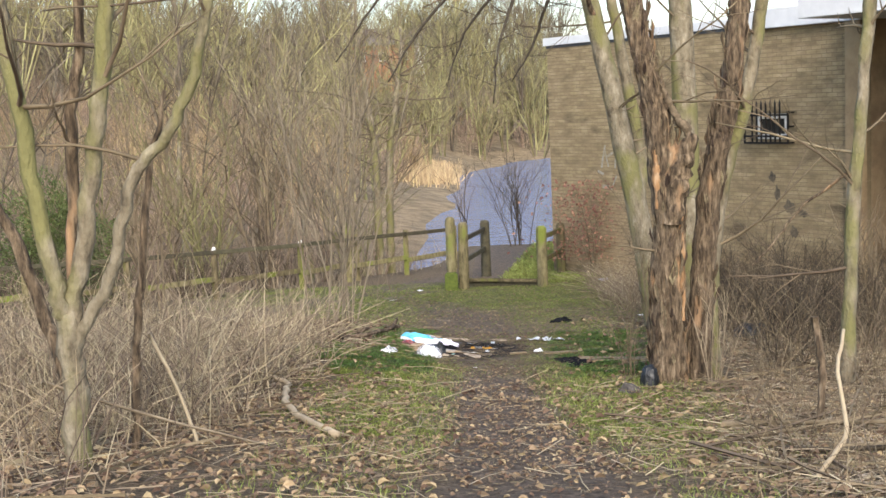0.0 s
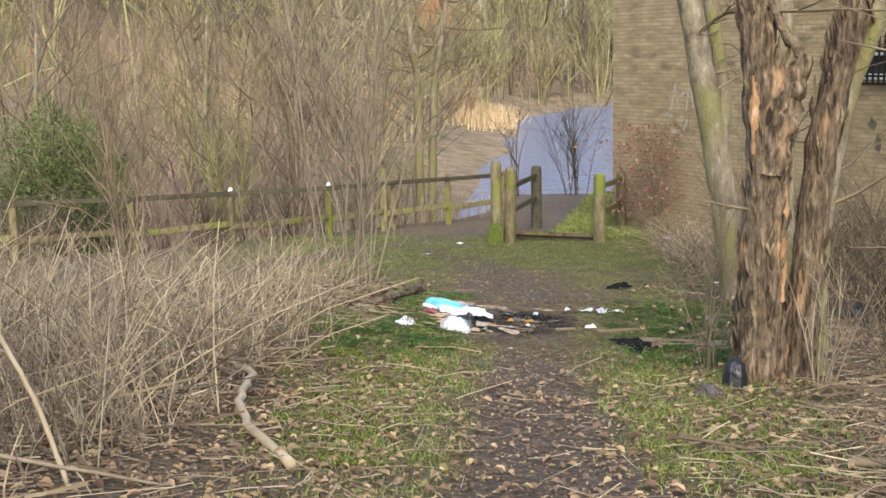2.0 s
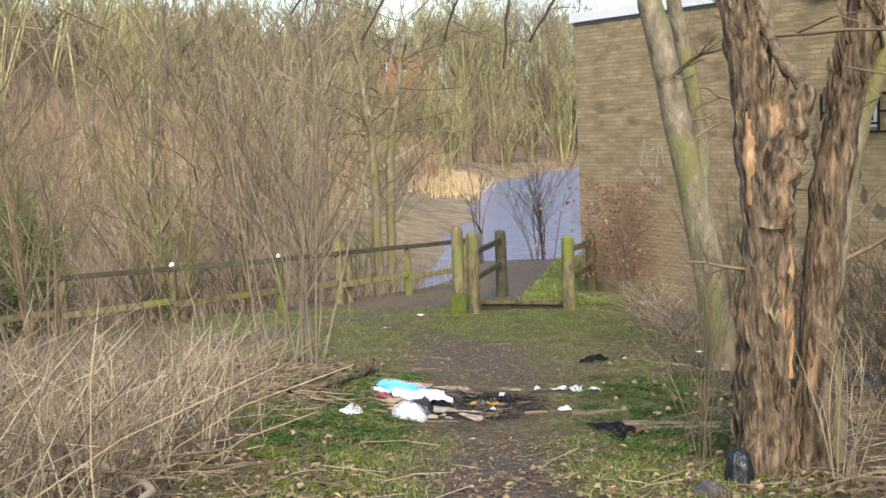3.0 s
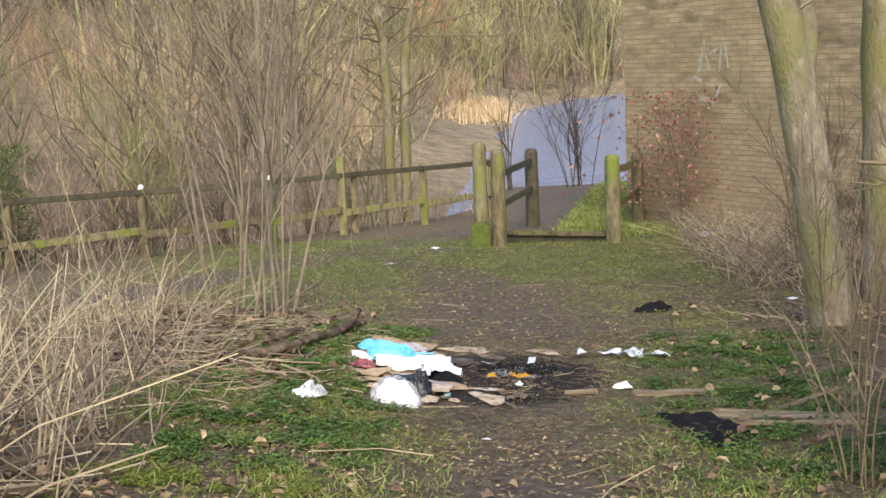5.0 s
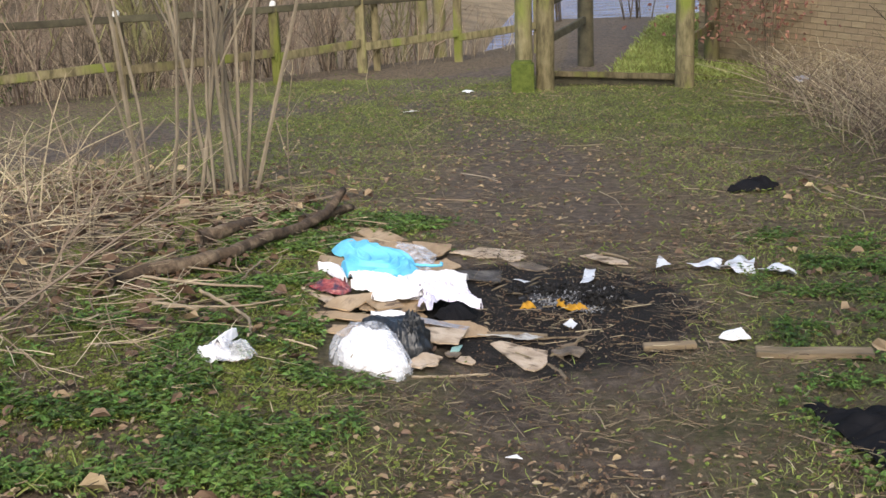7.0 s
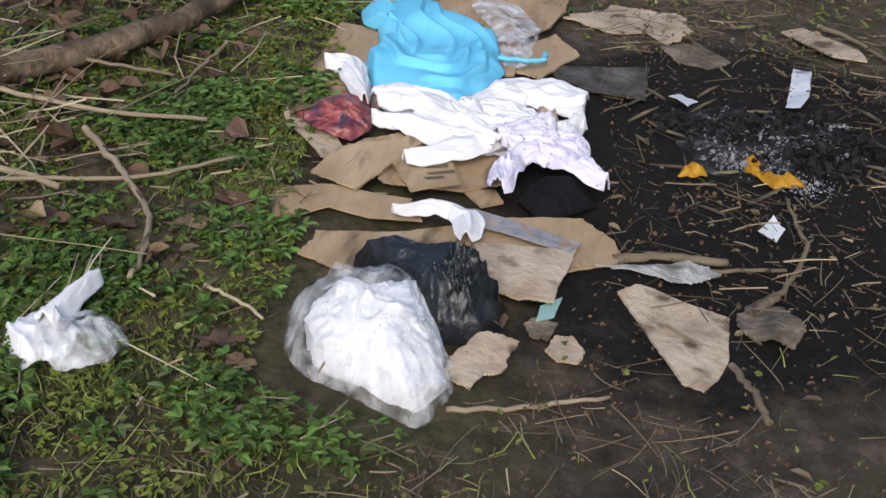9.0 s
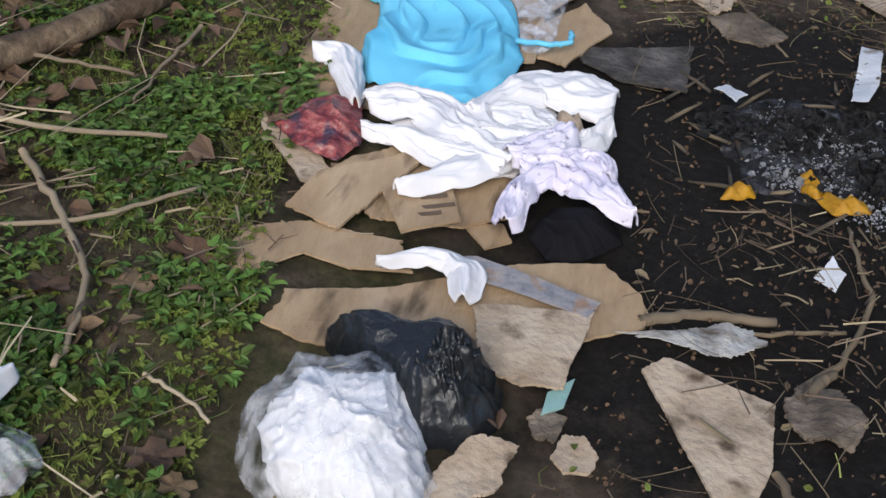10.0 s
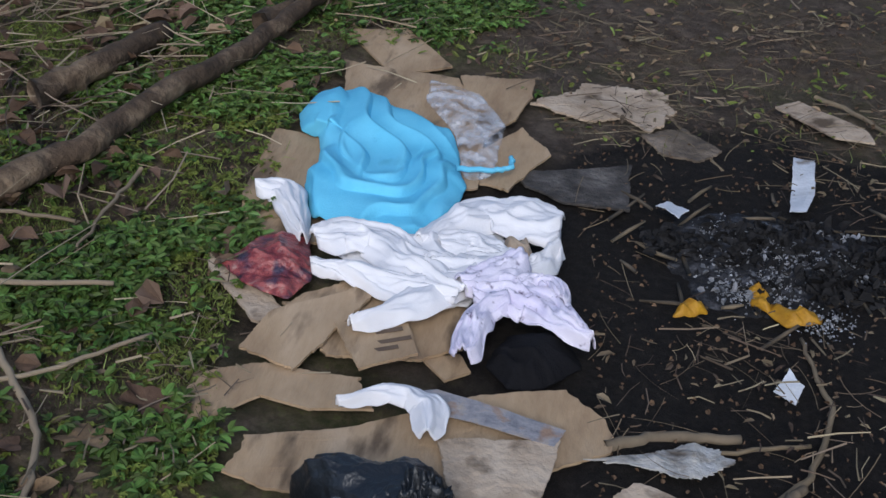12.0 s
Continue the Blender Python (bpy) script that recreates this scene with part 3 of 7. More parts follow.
# ---- fence and stile ----
def post(parent, x, y, top, r, material, name="post", lean=(0, 0), square=False, label=""):
    z0 = ground_z(x, y) - 0.25
    rng = np.random.default_rng(int(abs(x * 971 + y * 37)))
    if square:
        bm = box((r * 2, r * 2, top - z0), (x, y, (top + z0) / 2), 0.012)
        for v in bm.verts:
            k = (v.co.z - z0) / (top - z0)
            v.co.x += lean[0] * k + rng.normal() * 0.002
            v.co.y += lean[1] * k
        return part(name, bm, material, parent, label)
    s = Soup()
    zs = np.array([0, 0.2, 0.5, 0.8, 0.95, 0.985, 1.0])
    rad = r * np.array([1.06, 1.03, 1.0, 0.98, 0.96, 0.86, 0.55])
    pts = [(x + lean[0] * k, y + lean[1] * k, z0 + (top - z0) * k) for k in zs]
    tube(s, pts, rad, 14, 0.03, rng)
    return part(name, s, material, parent, label, smooth=True)


def rail(parent, a, b, size, material, name="rail"):
    a, b = Vector(a), Vector(b)
    d = b - a
    turn = d.to_track_quat("X", "Z").to_matrix().to_4x4()
    bm = box((d.length, size[0], size[1]), (0, 0, 0), 0.01)
    bmesh.ops.subdivide_edges(bm, edges=[e for e in bm.edges if e.calc_length() > d.length * 0.5], cuts=6)
    for v in bm.verts:
        v.co.z += 0.012 * noise.noise((v.co.x * 2, a.x, 1)) + 0.004 * noise.noise((v.co.x * 9, v.co.y * 9, a.x))
    bmesh.ops.transform(bm, matrix=Matrix.Translation((a + b) / 2) @ turn, verts=bm.verts)
    return part(name, bm, material, parent)


def build_fence():
    f = thing("fence", "mossy post and rail timber fence along the riverbank", "fence")
    line = FENCE_LINE
    post(f, *line[0], ground_z(*line[0]) + 1.05, 0.055, FENCE_WOOD, square=True)
    for k, (x, y) in enumerate(line[1:]):
        post(f, x, y, ground_z(x, y) + (1.06, 1.27, 1.0, 0.98, 0.98, 0.98, 0.98, 0.98)[k], 0.065 if k == 1 else 0.058, FENCE_WOOD, square=True)
    post(f, -2.44, 28.2, ground_z(-2.44, 28.2) + 1.08, 0.045, FENCE_WOOD, square=True)
    for k, ((x0, y0), (x1, y1)) in enumerate(zip(line, line[1:])):
        a, b = ground_z(x0, y0), ground_z(x1, y1)
        rail(f, (x0, y0 - 0.075, a + 0.97), (x1, y1 - 0.075, b + 0.97), (0.045, 0.085), DARK_WOOD)
        rail(f, (x0, y0 - 0.075, a + 0.42), (x1, y1 - 0.075, b + 0.36), (0.04, 0.11), FENCE_WOOD)
    for x, y in (line[3], line[4]):
        bm = box((0.07, 0.07, 0.09), (x, y, ground_z(x, y) + 1.03), 0.014, Matrix.Rotation(0.25, 4, "Y"))
        part("cap", bm, WHITE_PAINT, f, "pale broken post top")


def build_stile():
    g = thing("squeeze_stile", "weathered timber squeeze stile with short rails at the path", "stile")
    post(g, -0.23, 25.5, -1.13, 0.1, FENCE_WOOD, lean=(0.0, 0))
    post(g, 0.0, 25.55, -1.25, 0.105, FENCE_WOOD, lean=(0.03, 0))
    post(g, 1.615, 25.5, -1.38, 0.11, FENCE_WOOD)
    post(g, 0.455, 28.2, -1.47, 0.11, DARK_WOOD, label="dark timber post")
    post(g, 2.13, 28.0, -1.58, 0.1, FENCE_WOOD)
    bm = box((0.26, 0.2, 0.42), (-0.24, 25.36, ground_z(-0.24, 25.4) + 0.16), 0.03)
    part("stub", bm, mat("bright_moss", [(0.06, 0.085, 0.016), (0.14, 0.17, 0.035)], 14, 0.95, 0.8, 60), g, "stub post covered in bright moss")
    for z in (-1.66, -2.1):
        rail(g, (0.0, 25.6, z + 0.03), (0.46, 28.2, z), (0.05, 0.1), DARK_WOOD)
    rail(g, (1.62, 25.55, -1.62), (2.14, 28.0, -1.74), (0.05, 0.1), FENCE_WOOD)
    rail(g, (1.62, 25.55, -2.1), (2.14, 28.0, -2.2), (0.05, 0.1), FENCE_WOOD)
    rail(g, (0.05, 26.0, -2.5), (1.6, 25.6, -2.51), (0.05, 0.07), FENCE_WOOD, "threshold_board")
    # dark strip set below the plank as its painted shadow
    rail(g, (0.05, 26.06, -2.56), (1.6, 25.66, -2.57), (0.05, 0.16), DARK_WOOD, "threshold_board")


build_fence()
build_stile()


# ---- trees ----
def stem(name, parent, pts, radii, material, seed, sides=12, wobble=0.05, twigs=0, reach=1.6, twig_parent=None, label=""):
    """One limb through points, smoothed; with twigs."""
    rng = np.random.default_rng(seed)
    P = np.array(pts, float)
    u = np.linspace(0, len(P) - 1, len(P) * 5)
    Q = np.stack([np.interp(u, np.arange(len(P)), P[:, k]) for k in range(3)], 1)
    for _ in range(3):
        Q[1:-1] = 0.25 * Q[:-2] + 0.5 * Q[1:-1] + 0.25 * Q[2:]
    Q[1:-1] += rng.standard_normal((len(Q) - 2, 3)) * np.array((0.008, 0.008, 0))
    R = np.interp(u, np.arange(len(P)), radii)
    s = Soup()
    tube(s, Q, R, sides, wobble, rng)
    ob = part(name, s, material, parent, label, smooth=True)
    if twigs:
        t = Soup()
        for _ in range(twigs):
            i = rng.integers(len(Q) // 3, len(Q))
            d = rng.standard_normal(3) * (1, 1, 0.5) + (0, 0, 0.5)
            grow(t, rng, Q[i], d, rng.uniform(0.3, 1.0) * reach, min(0.018, R[i] * 0.35), 2, 0.7, 3, 4)
        tagged(part("twiggy_growth", t, TWIG_DARK if material is BARK_DARK else TWIG, parent, smooth=True), kind="stuff")
    return ob


def bark_plates(parent, pts, radii, count, seed):
    """Loose flakes of bark that stand off a trunk."""
    rng = np.random.default_rng(seed)
    P = np.array(pts, float)
    u = rng.uniform(0, len(P) - 1, count)
    mid = np.stack([np.interp(u, np.arange(len(P)), P[:, k]) for k in range(3)], 1)
    r = np.interp(u, np.arange(len(P)), radii)
    a = rng.uniform(0, 6.283, count)
    out = np.stack([np.cos(a), np.sin(a), np.zeros(count)], 1)
    base = mid + out * (r * 1.0)[:, None]
    L = rng.uniform(0.05, 0.26, count)
    V, F = leaves(base, np.stack([rng.normal(0, 0.12, count), rng.normal(0, 0.12, count), np.ones(count)], 1) + out * rng.uniform(0.02, 0.22, (count, 1)), out, L, 0.012 + L * rng.uniform(0.08, 0.22, count), 0.1)
    for k, material in enumerate((BARK_ROUGH, BARK_FLAKE)):
        keep = np.arange(count) % 2 == k
        f = F.reshape(count, 2, 4)[keep].reshape(-1, 4)
        ob = part("loose_bark", arrays_mesh("loose_bark", V, f), material, parent)
        mod = ob.modifiers.new("thickness", "SOLIDIFY")
        mod.thickness = 0.005
        tagged(ob, kind="stuff")


def build_trees():
    t = thing("tree", "old multi-stemmed tree with peeling rotten bark beside the path", "tree")
    stem("trunk", t, [(2.42, 12.6, -1.95), (2.4, 12.6, -1.7), (2.38, 12.6, -1.06), (2.44, 12.6, -0.14), (2.38, 12.6, 0.6), (2.27, 12.6, 1.28), (2.12, 12.6, 2.01), (1.95, 12.6, 2.9), (1.8, 12.7, 4.4)],
         [0.22, 0.2, 0.165, 0.155, 0.15, 0.11, 0.105, 0.1, 0.07], BARK_ROUGH, 3, 20, 0.09, 8)
    stem("limb", t, [(2.44, 12.52, -0.1), (2.5, 12.5, 0.3), (2.57, 12.48, 0.55), (2.66, 12.47, 0.78)], [0.12, 0.11, 0.1, 0.055], BARK_ROUGH, 4, 12, 0.12, label="snapped limb stub")
    stem("limb", t, [(2.67, 12.46, 0.7), (2.6, 12.47, 0.84), (2.47, 12.49, 1.02), (2.36, 12.52, 1.3)], [0.03, 0.045, 0.035, 0.02], BARK_FLAKE, 44, 10, 0.12, label="torn brown wood")
    stem("bare_patch", t, [(2.3, 12.49, 0.05), (2.31, 12.485, 0.4), (2.3, 12.5, 0.72)], [0.02, 0.046, 0.02], BARE_WOOD, 45, 12, 0.08, label="bare heartwood where bark has gone")
    stem("bare_patch", t, [(2.54, 12.53, -1.1), (2.53, 12.51, -0.3), (2.52, 12.5, 0.35)], [0.02, 0.036, 0.02], BARE_WOOD, 46, 12, 0.12)
    bark_plates(t, [(2.4, 12.6, -1.75), (2.38, 12.6, -1.06), (2.44, 12.6, -0.14), (2.38, 12.6, 0.6), (2.27, 12.6, 1.28), (2.12, 12.6, 2.01)], [0.2, 0.165, 0.155, 0.15, 0.11, 0.105], 520, 47)
    stem("trunk", t, [(2.68, 12.7, -1.95), (2.7, 12.7, -1.6), (2.78, 12.7, -0.62), (2.9, 12.7, 0.41), (3.07, 12.7, 1.08), (3.2, 12.7, 2.08), (3.3, 12.7, 3.2), (3.4, 12.9, 4.6)],
         [0.17, 0.14, 0.12, 0.12, 0.1, 0.1, 0.08, 0.05], BARK_ROUGH, 5, 14, 0.08, 6)
    bark_plates(t, [(2.7, 12.7, -1.6), (2.78, 12.7, -0.62), (2.9, 12.7, 0.41), (3.07, 12.7, 1.08), (3.2, 12.7, 2.08)], [0.13, 0.11, 0.11, 0.095, 0.09], 260, 48)
    stem("trunk", t, [(2.88, 12.9, -1.95), (2.85, 12.9, -1.6), (2.86, 12.9, -0.77), (3.0, 12.9, 0.28), (3.27, 12.9, 1.02), (3.46, 12.9, 2.09), (3.6, 12.9, 3.1), (3.7, 13, 4.6)],
         [0.14, 0.12, 0.1, 0.085, 0.07, 0.065, 0.06, 0.04], BARK, 6, 12, 0.04, 8)
    t = thing("tree", "smooth green-barked tree leaning over the path", "tree", "trees by the building")
    stem("trunk", t, [(2.98, 17.8, -2.4), (2.9, 17.8, -1.8), (2.75, 17.8, -0.66), (2.5, 17.8, 0.7), (2.26, 17.8, 1.82), (2.09, 17.8, 2.68), (1.7, 17.8, 3.5), (1.2, 17.9, 4.6)],
         [0.2, 0.17, 0.16, 0.15, 0.13, 0.12, 0.1, 0.06], BARK, 7, 14, 0.03, 10)
    stem("limb", t, [(2.72, 17.85, -0.5), (2.83, 18.2, 0.3), (2.54, 18.4, 2.1), (2.4, 18.4, 3.1), (2.2, 18.4, 4.5)], [0.1, 0.09, 0.08, 0.07, 0.04], BARK, 8, 10, 0.03, 8)
    stem("limb", t, [(2.0, 17.8, 2.95), (1.6, 17.7, 3.1), (1.0, 17.6, 3.0), (0.4, 17.5, 2.75), (-0.2, 17.5, 2.5)], [0.05, 0.04, 0.03, 0.02, 0.01], BARK_ROUGH, 81, 8, 0.05, 16, 1.4)
    stem("limb", t, [(2.2, 17.8, 2.2), (2.0, 17.4, 2.7), (1.5, 17.1, 3.1), (0.9, 16.9, 3.2)], [0.04, 0.035, 0.03, 0.015], BARK_ROUGH, 82, 8, 0.05, 12, 1.3)
    for k, pts in enumerate(([(1.6, 17.8, 3.6), (1.1, 17.5, 2.7), (0.8, 17.4, 1.9), (0.72, 17.3, 1.15)], [(1.5, 17.8, 3.8), (0.5, 17.4, 3.0), (-0.3, 17.3, 2.15), (-0.7, 17.2, 1.5)],
                             [(1.2, 17.9, 4.2), (0.0, 17.3, 3.5), (-0.9, 17.3, 2.5), (-1.4, 17.2, 1.8)], [(1.7, 17.8, 3.4), (1.0, 18.0, 2.9), (0.35, 18.0, 2.2), (0.1, 18.0, 1.5)],
                             [(1.9, 17.8, 3.2), (1.55, 18.0, 2.6), (1.35, 18.1, 2.0), (1.0, 18.2, 1.45)])):
        stem("limb", t, pts, [0.032, 0.026, 0.018, 0.01, 0.006][:len(pts)], BARK_DARK, 83 + k, 7, 0.05, 11, 0.9)
    t = thing("tree", "straight smooth-barked tree in front of the brick wall", "tree", "trees by the building")
    stem("trunk", t, [(3.6, 18.7, -2.5), (3.57, 18.6, -1.6), (3.53, 18.6, 0.56), (3.49, 18.6, 2.36), (3.4, 18.6, 3.4), (3.3, 18.6, 5)], [0.22, 0.19, 0.18, 0.17, 0.13, 0.08], BARK, 9, 14, 0.03, 8)
    t = thing("tree", "slender knobbly tree among the scrub", "tree", "trees by the building")
    stem("trunk", t, [(3.93, 11.7, -1.9), (3.95, 11.7, -1.5), (4.0, 11.7, -0.11), (4.07, 11.7, 0.78), (4.18, 11.7, 1.96), (4.25, 11.7, 3.0)], [0.09, 0.08, 0.065, 0.06, 0.055, 0.04], BARK, 10, 10, 0.1, 8)
    stem("limb", t, [(3.98, 11.7, 0.4), (3.54, 11.75, 0.08), (3.26, 11.75, -0.28), (3.07, 11.7, -0.45)], [0.016, 0.013, 0.011, 0.006], BARK_ROUGH, 101, 7, 0.06, 3, 0.5)
    t = thing("tree", "many-stemmed young tree with grey bark beside the path", "tree")
    stem("trunk", t, [(-1.8, 6.85, -1.0), (-1.8, 6.85, -0.7), (-1.78, 6.85, -0.39), (-1.8, 6.85, 0.1)], [0.09, 0.078, 0.072, 0.074], BARK, 11, 12, 0.05)
    stem("limb", t, [(-1.81, 6.85, 0.0), (-1.83, 6.8, 0.2), (-1.92, 6.8, 0.83), (-2.01, 6.8, 1.59), (-2.1, 6.8, 2.2), (-2.2, 6.8, 3)], [0.05, 0.05, 0.047, 0.045, 0.04, 0.03], BARK, 12, 10, 0.04, 5)
    stem("limb", t, [(-1.82, 6.9, 0.0), (-1.78, 7.0, 0.52), (-1.75, 7.0, 1.23), (-1.66, 7.0, 1.58), (-1.66, 7.0, 2.2), (-1.7, 7.0, 3)], [0.04, 0.036, 0.034, 0.03, 0.03, 0.02], BARK_ROUGH, 13, 10, 0.06, 5)
    stem("limb", t, [(-1.79, 6.85, 0.0), (-1.66, 6.9, 0.59), (-1.55, 6.9, 1.23), (-1.46, 6.9, 1.85), (-1.42, 6.9, 2.3), (-1.4, 7, 3)], [0.055, 0.052, 0.05, 0.045, 0.04, 0.03], BARK, 14, 10, 0.04, 5)
    stem("limb", t, [(-1.76, 6.85, -0.1), (-1.5, 6.8, 0.33), (-1.35, 6.8, 0.9), (-1.16, 6.8, 1.05), (-0.98, 6.8, 1.36), (-0.86, 6.8, 1.82), (-0.83, 6.8, 2.3), (-0.8, 6.8, 3)], [0.04, 0.036, 0.035, 0.035, 0.033, 0.03, 0.028, 0.02], BARK, 15, 10, 0.04, 4)
    t = thing("tree", "thin dark sapling in the scrub", "tree")
    stem("trunk", t, [(-1.68, 7.6, -1.0), (-1.64, 7.6, -0.35), (-1.57, 7.6, 0.23), (-1.48, 7.6, 0.86), (-1.34, 7.6, 1.35)], [0.035, 0.03, 0.026, 0.022, 0.012], BARK_ROUGH, 16, 8, 0.06)
    t = thing("tree", "broken leaning sapling with rough bark", "tree")
    stem("trunk", t, [(-1.9, 7.3, -0.95), (-2.05, 7.5, -0.4), (-2.2, 7.6, -0.04), (-2.34, 7.6, 0.44), (-2.6, 7.6, 1.0)], [0.06, 0.05, 0.045, 0.04, 0.02], BARK_ROUGH, 17, 10, 0.1)
    for k, pts in enumerate(([(-2.18, 31, -3.4), (-2.18, 31, -1.87), (-2.18, 31, 0.19), (-2.28, 31, 1.1), (-2.5, 31, 2.6)], [(-1.95, 31.3, -3.4), (-1.92, 31.3, -1.83), (-1.85, 31.3, 0.17), (-1.67, 31.3, 1.07), (-1.4, 31.3, 2.7)])):
        t = thing("tree", "slim bare riverside tree behind the fence", "tree", "riverside trees")
        stem("trunk", t, pts, [0.12, 0.1, 0.09, 0.07, 0.04], BARK, 20 + k, 10, 0.04, 34, 2.4)
    for k, (x, y, h) in enumerate(((-7.5, 33.0, 7.5), (-4.6, 35.0, 8.0), (-10.5, 30.0, 7.0))):
        t = thing("tree", "bare spreading tree on the near riverbank", "tree", "riverside trees")
        rng = np.random.default_rng(200 + k)
        z = ground_z(x, y) - 0.2
        stem("trunk", t, [(x, y, z), (x + 0.1, y, z + h * 0.3), (x - 0.1, y, z + h * 0.6), (x + 0.1, y, z + h)], [0.13, 0.11, 0.08, 0.03], BARK, 210 + k, 10, 0.04)
        for n in range(9):
            s, u = Soup(), rng.uniform(0.25, 0.95)
            a = n * 2.4
            grow(s, rng, (x, y, z + h * u), (math.cos(a), math.sin(a), 0.9), h * (1.0 - u) * 0.6 + 1.2, 0.045 * (1.1 - u), 3, 0.6, 4, 4, 0.1, 5, 0.55)
            part("branch", s, TWIG, t, smooth=True)


build_trees()


# ---- scrub and ground cover ----
RNG = np.random.default_rng(7)


def stuff(name, V, F, material, label, category):
    ob = finish(new(name, arrays_mesh(name, V, F)), material, False)
    return tagged(ob, label, category, kind="stuff")


def merge(pieces):
    n, VV, FF = 0, [], []
    for V, F in pieces:
        VV.append(V), FF.append(F + n)
        n += len(V)
    return np.concatenate(VV), np.concatenate(FF)


def bush(rng, height, width, stems, twigs, r=0.012, sides=3, upright=1.0, segs=2, flat=3):
    """A leafless shrub: stems that fan out of one foot, and twigs along them. Returns V, F about the origin."""
    a = rng.uniform(0, 6.283, stems)
    out = rng.uniform(0.15, 1, stems) ** 0.7 * width / 2
    h = height * rng.uniform(0.6, 1.0, stems) * (1 - 0.25 * out / (width / 2) * upright)
    foot = np.stack([np.cos(a) * 0.08 * width, np.sin(a) * 0.08 * width, np.full(stems, -0.1)], 1) * rng.uniform(0.2, 1.5, (stems, 1))
    foot[:, 2] = -0.1
    tip = np.stack([np.cos(a) * out, np.sin(a) * out, h], 1)
    sag = np.stack([-np.cos(a) * out * 0.12, -np.sin(a) * out * 0.12, h * 0.06], 1) + rng.normal(0, 0.03 * height, (stems, 3))
    pieces = [strands(foot, tip, sag, np.full(stems, r) * rng.uniform(0.6, 1.3, stems), np.full(stems, r * 0.25), 4, sides)]
    k = rng.integers(0, stems, stems * twigs)
    t = rng.uniform(0.2, 0.95, (len(k), 1))
    b = foot[k] * (1 - t) + tip[k] * t + sag[k] * 4 * t * (1 - t)
    d = rng.normal(0, 1, (len(k), 3)) * (1, 1, 0.45) + (0, 0, 0.75)
    d /= np.linalg.norm(d, axis=1, keepdims=True)
    L = height * rng.uniform(0.08, 0.3, (len(k), 1)) * (1.15 - t)
    e = b + d * L
    pieces.append(strands(b, e, rng.normal(0, 0.05, (len(k), 3)) * L, np.full(len(k), r * 0.45), np.full(len(k), r * 0.15), segs, flat))
    return merge(pieces)


def crown(rng, height, width, stems, kids=(7, 5, 3), r=0.012, sides=(3, 2, 2, 2), segs=(4, 3, 2, 1), lift=0.35, low=0.25):
    """A leafless tree or bush: stems that fan out of one foot, and branches on branches. Returns V, F about the origin."""
    a = rng.uniform(0, 6.283, stems)
    out = rng.uniform(0.1, 1, stems) * width / 2
    h = height * rng.uniform(0.6, 1.0, stems)
    b = np.stack([np.cos(a), np.sin(a), np.zeros(stems)], 1) * 0.05 * width * rng.uniform(0.2, 1.3, (stems, 1)) - (0, 0, 0.1)
    e = np.stack([np.cos(a) * out, np.sin(a) * out, h], 1)
    bend = np.concatenate([-e[:, :2] * 0.14, 0.04 * h[:, None]], 1) + rng.normal(0, 0.035 * height, (stems, 3)) * (1, 1, 0.2)
    rad = np.full(stems, r) * rng.uniform(0.6, 1.3, stems)
    pieces = [strands(b, e, bend, rad, rad * 0.3, segs[0], sides[0])]
    for level, n in enumerate(kids):
        k = np.repeat(np.arange(len(b)), n)
        t = rng.uniform(low, 1.0, (len(k), 1))
        q = b[k] * (1 - t) + e[k] * t + bend[k] * 4 * t * (1 - t)
        d = e[k] - b[k] + bend[k] * 4 * (1 - 2 * t)
        L = np.linalg.norm(d, axis=1, keepdims=True)
        side = rng.normal(0, 1, (len(k), 3))
        side /= np.linalg.norm(side, axis=1, keepdims=True)
        d = d / L + side * rng.uniform(0.55, 1.15, (len(k), 1)) + (0, 0, lift)
        d /= np.linalg.norm(d, axis=1, keepdims=True)
        L = L * rng.uniform(0.22, 0.55, (len(k), 1)) * (1.2 - 0.55 * t)
        rad = rad[k] * (0.68 - 0.3 * t[:, 0])
        b, e = q, q + d * L
        bend = rng.normal(0, 0.07, (len(k), 3)) * L + (0, 0, 0.03) * L
        pieces.append(strands(b, e, bend, rad, rad * 0.35, segs[level + 1], sides[level + 1]))
    return merge(pieces)


def place(V, F, x, y, turn, scale, dz=0.0):
    c, s = math.cos(turn), math.sin(turn)
    R = np.array(((c, s, 0), (-s, c, 0), (0, 0, 1)))
    return V @ R * scale + (x, y, ground_z(x, y) + dz), F


def shrub(x, y, height, width, stems, twigs, material, label, seed, r=0.012, group=""):
    """A shrub of stems, each a branching part."""
    rng = np.random.default_rng(seed)
    ob = thing("shrub", label, "shrub", group)
    z = ground_z(x, y) - 0.08
    for k in range(stems):
        a = k * 2.4 + rng.uniform(-0.4, 0.4)
        V, F = crown(rng, height, width, 1, (twigs, 4, 3), r, (5, 3, 2, 2), (7, 3, 2, 1), 0.3, 0.22)
        part("stem", arrays_mesh("stem", V + (x + 0.035 * width * math.cos(a), y + 0.035 * width * math.sin(a), z), F), material, ob)
    return ob


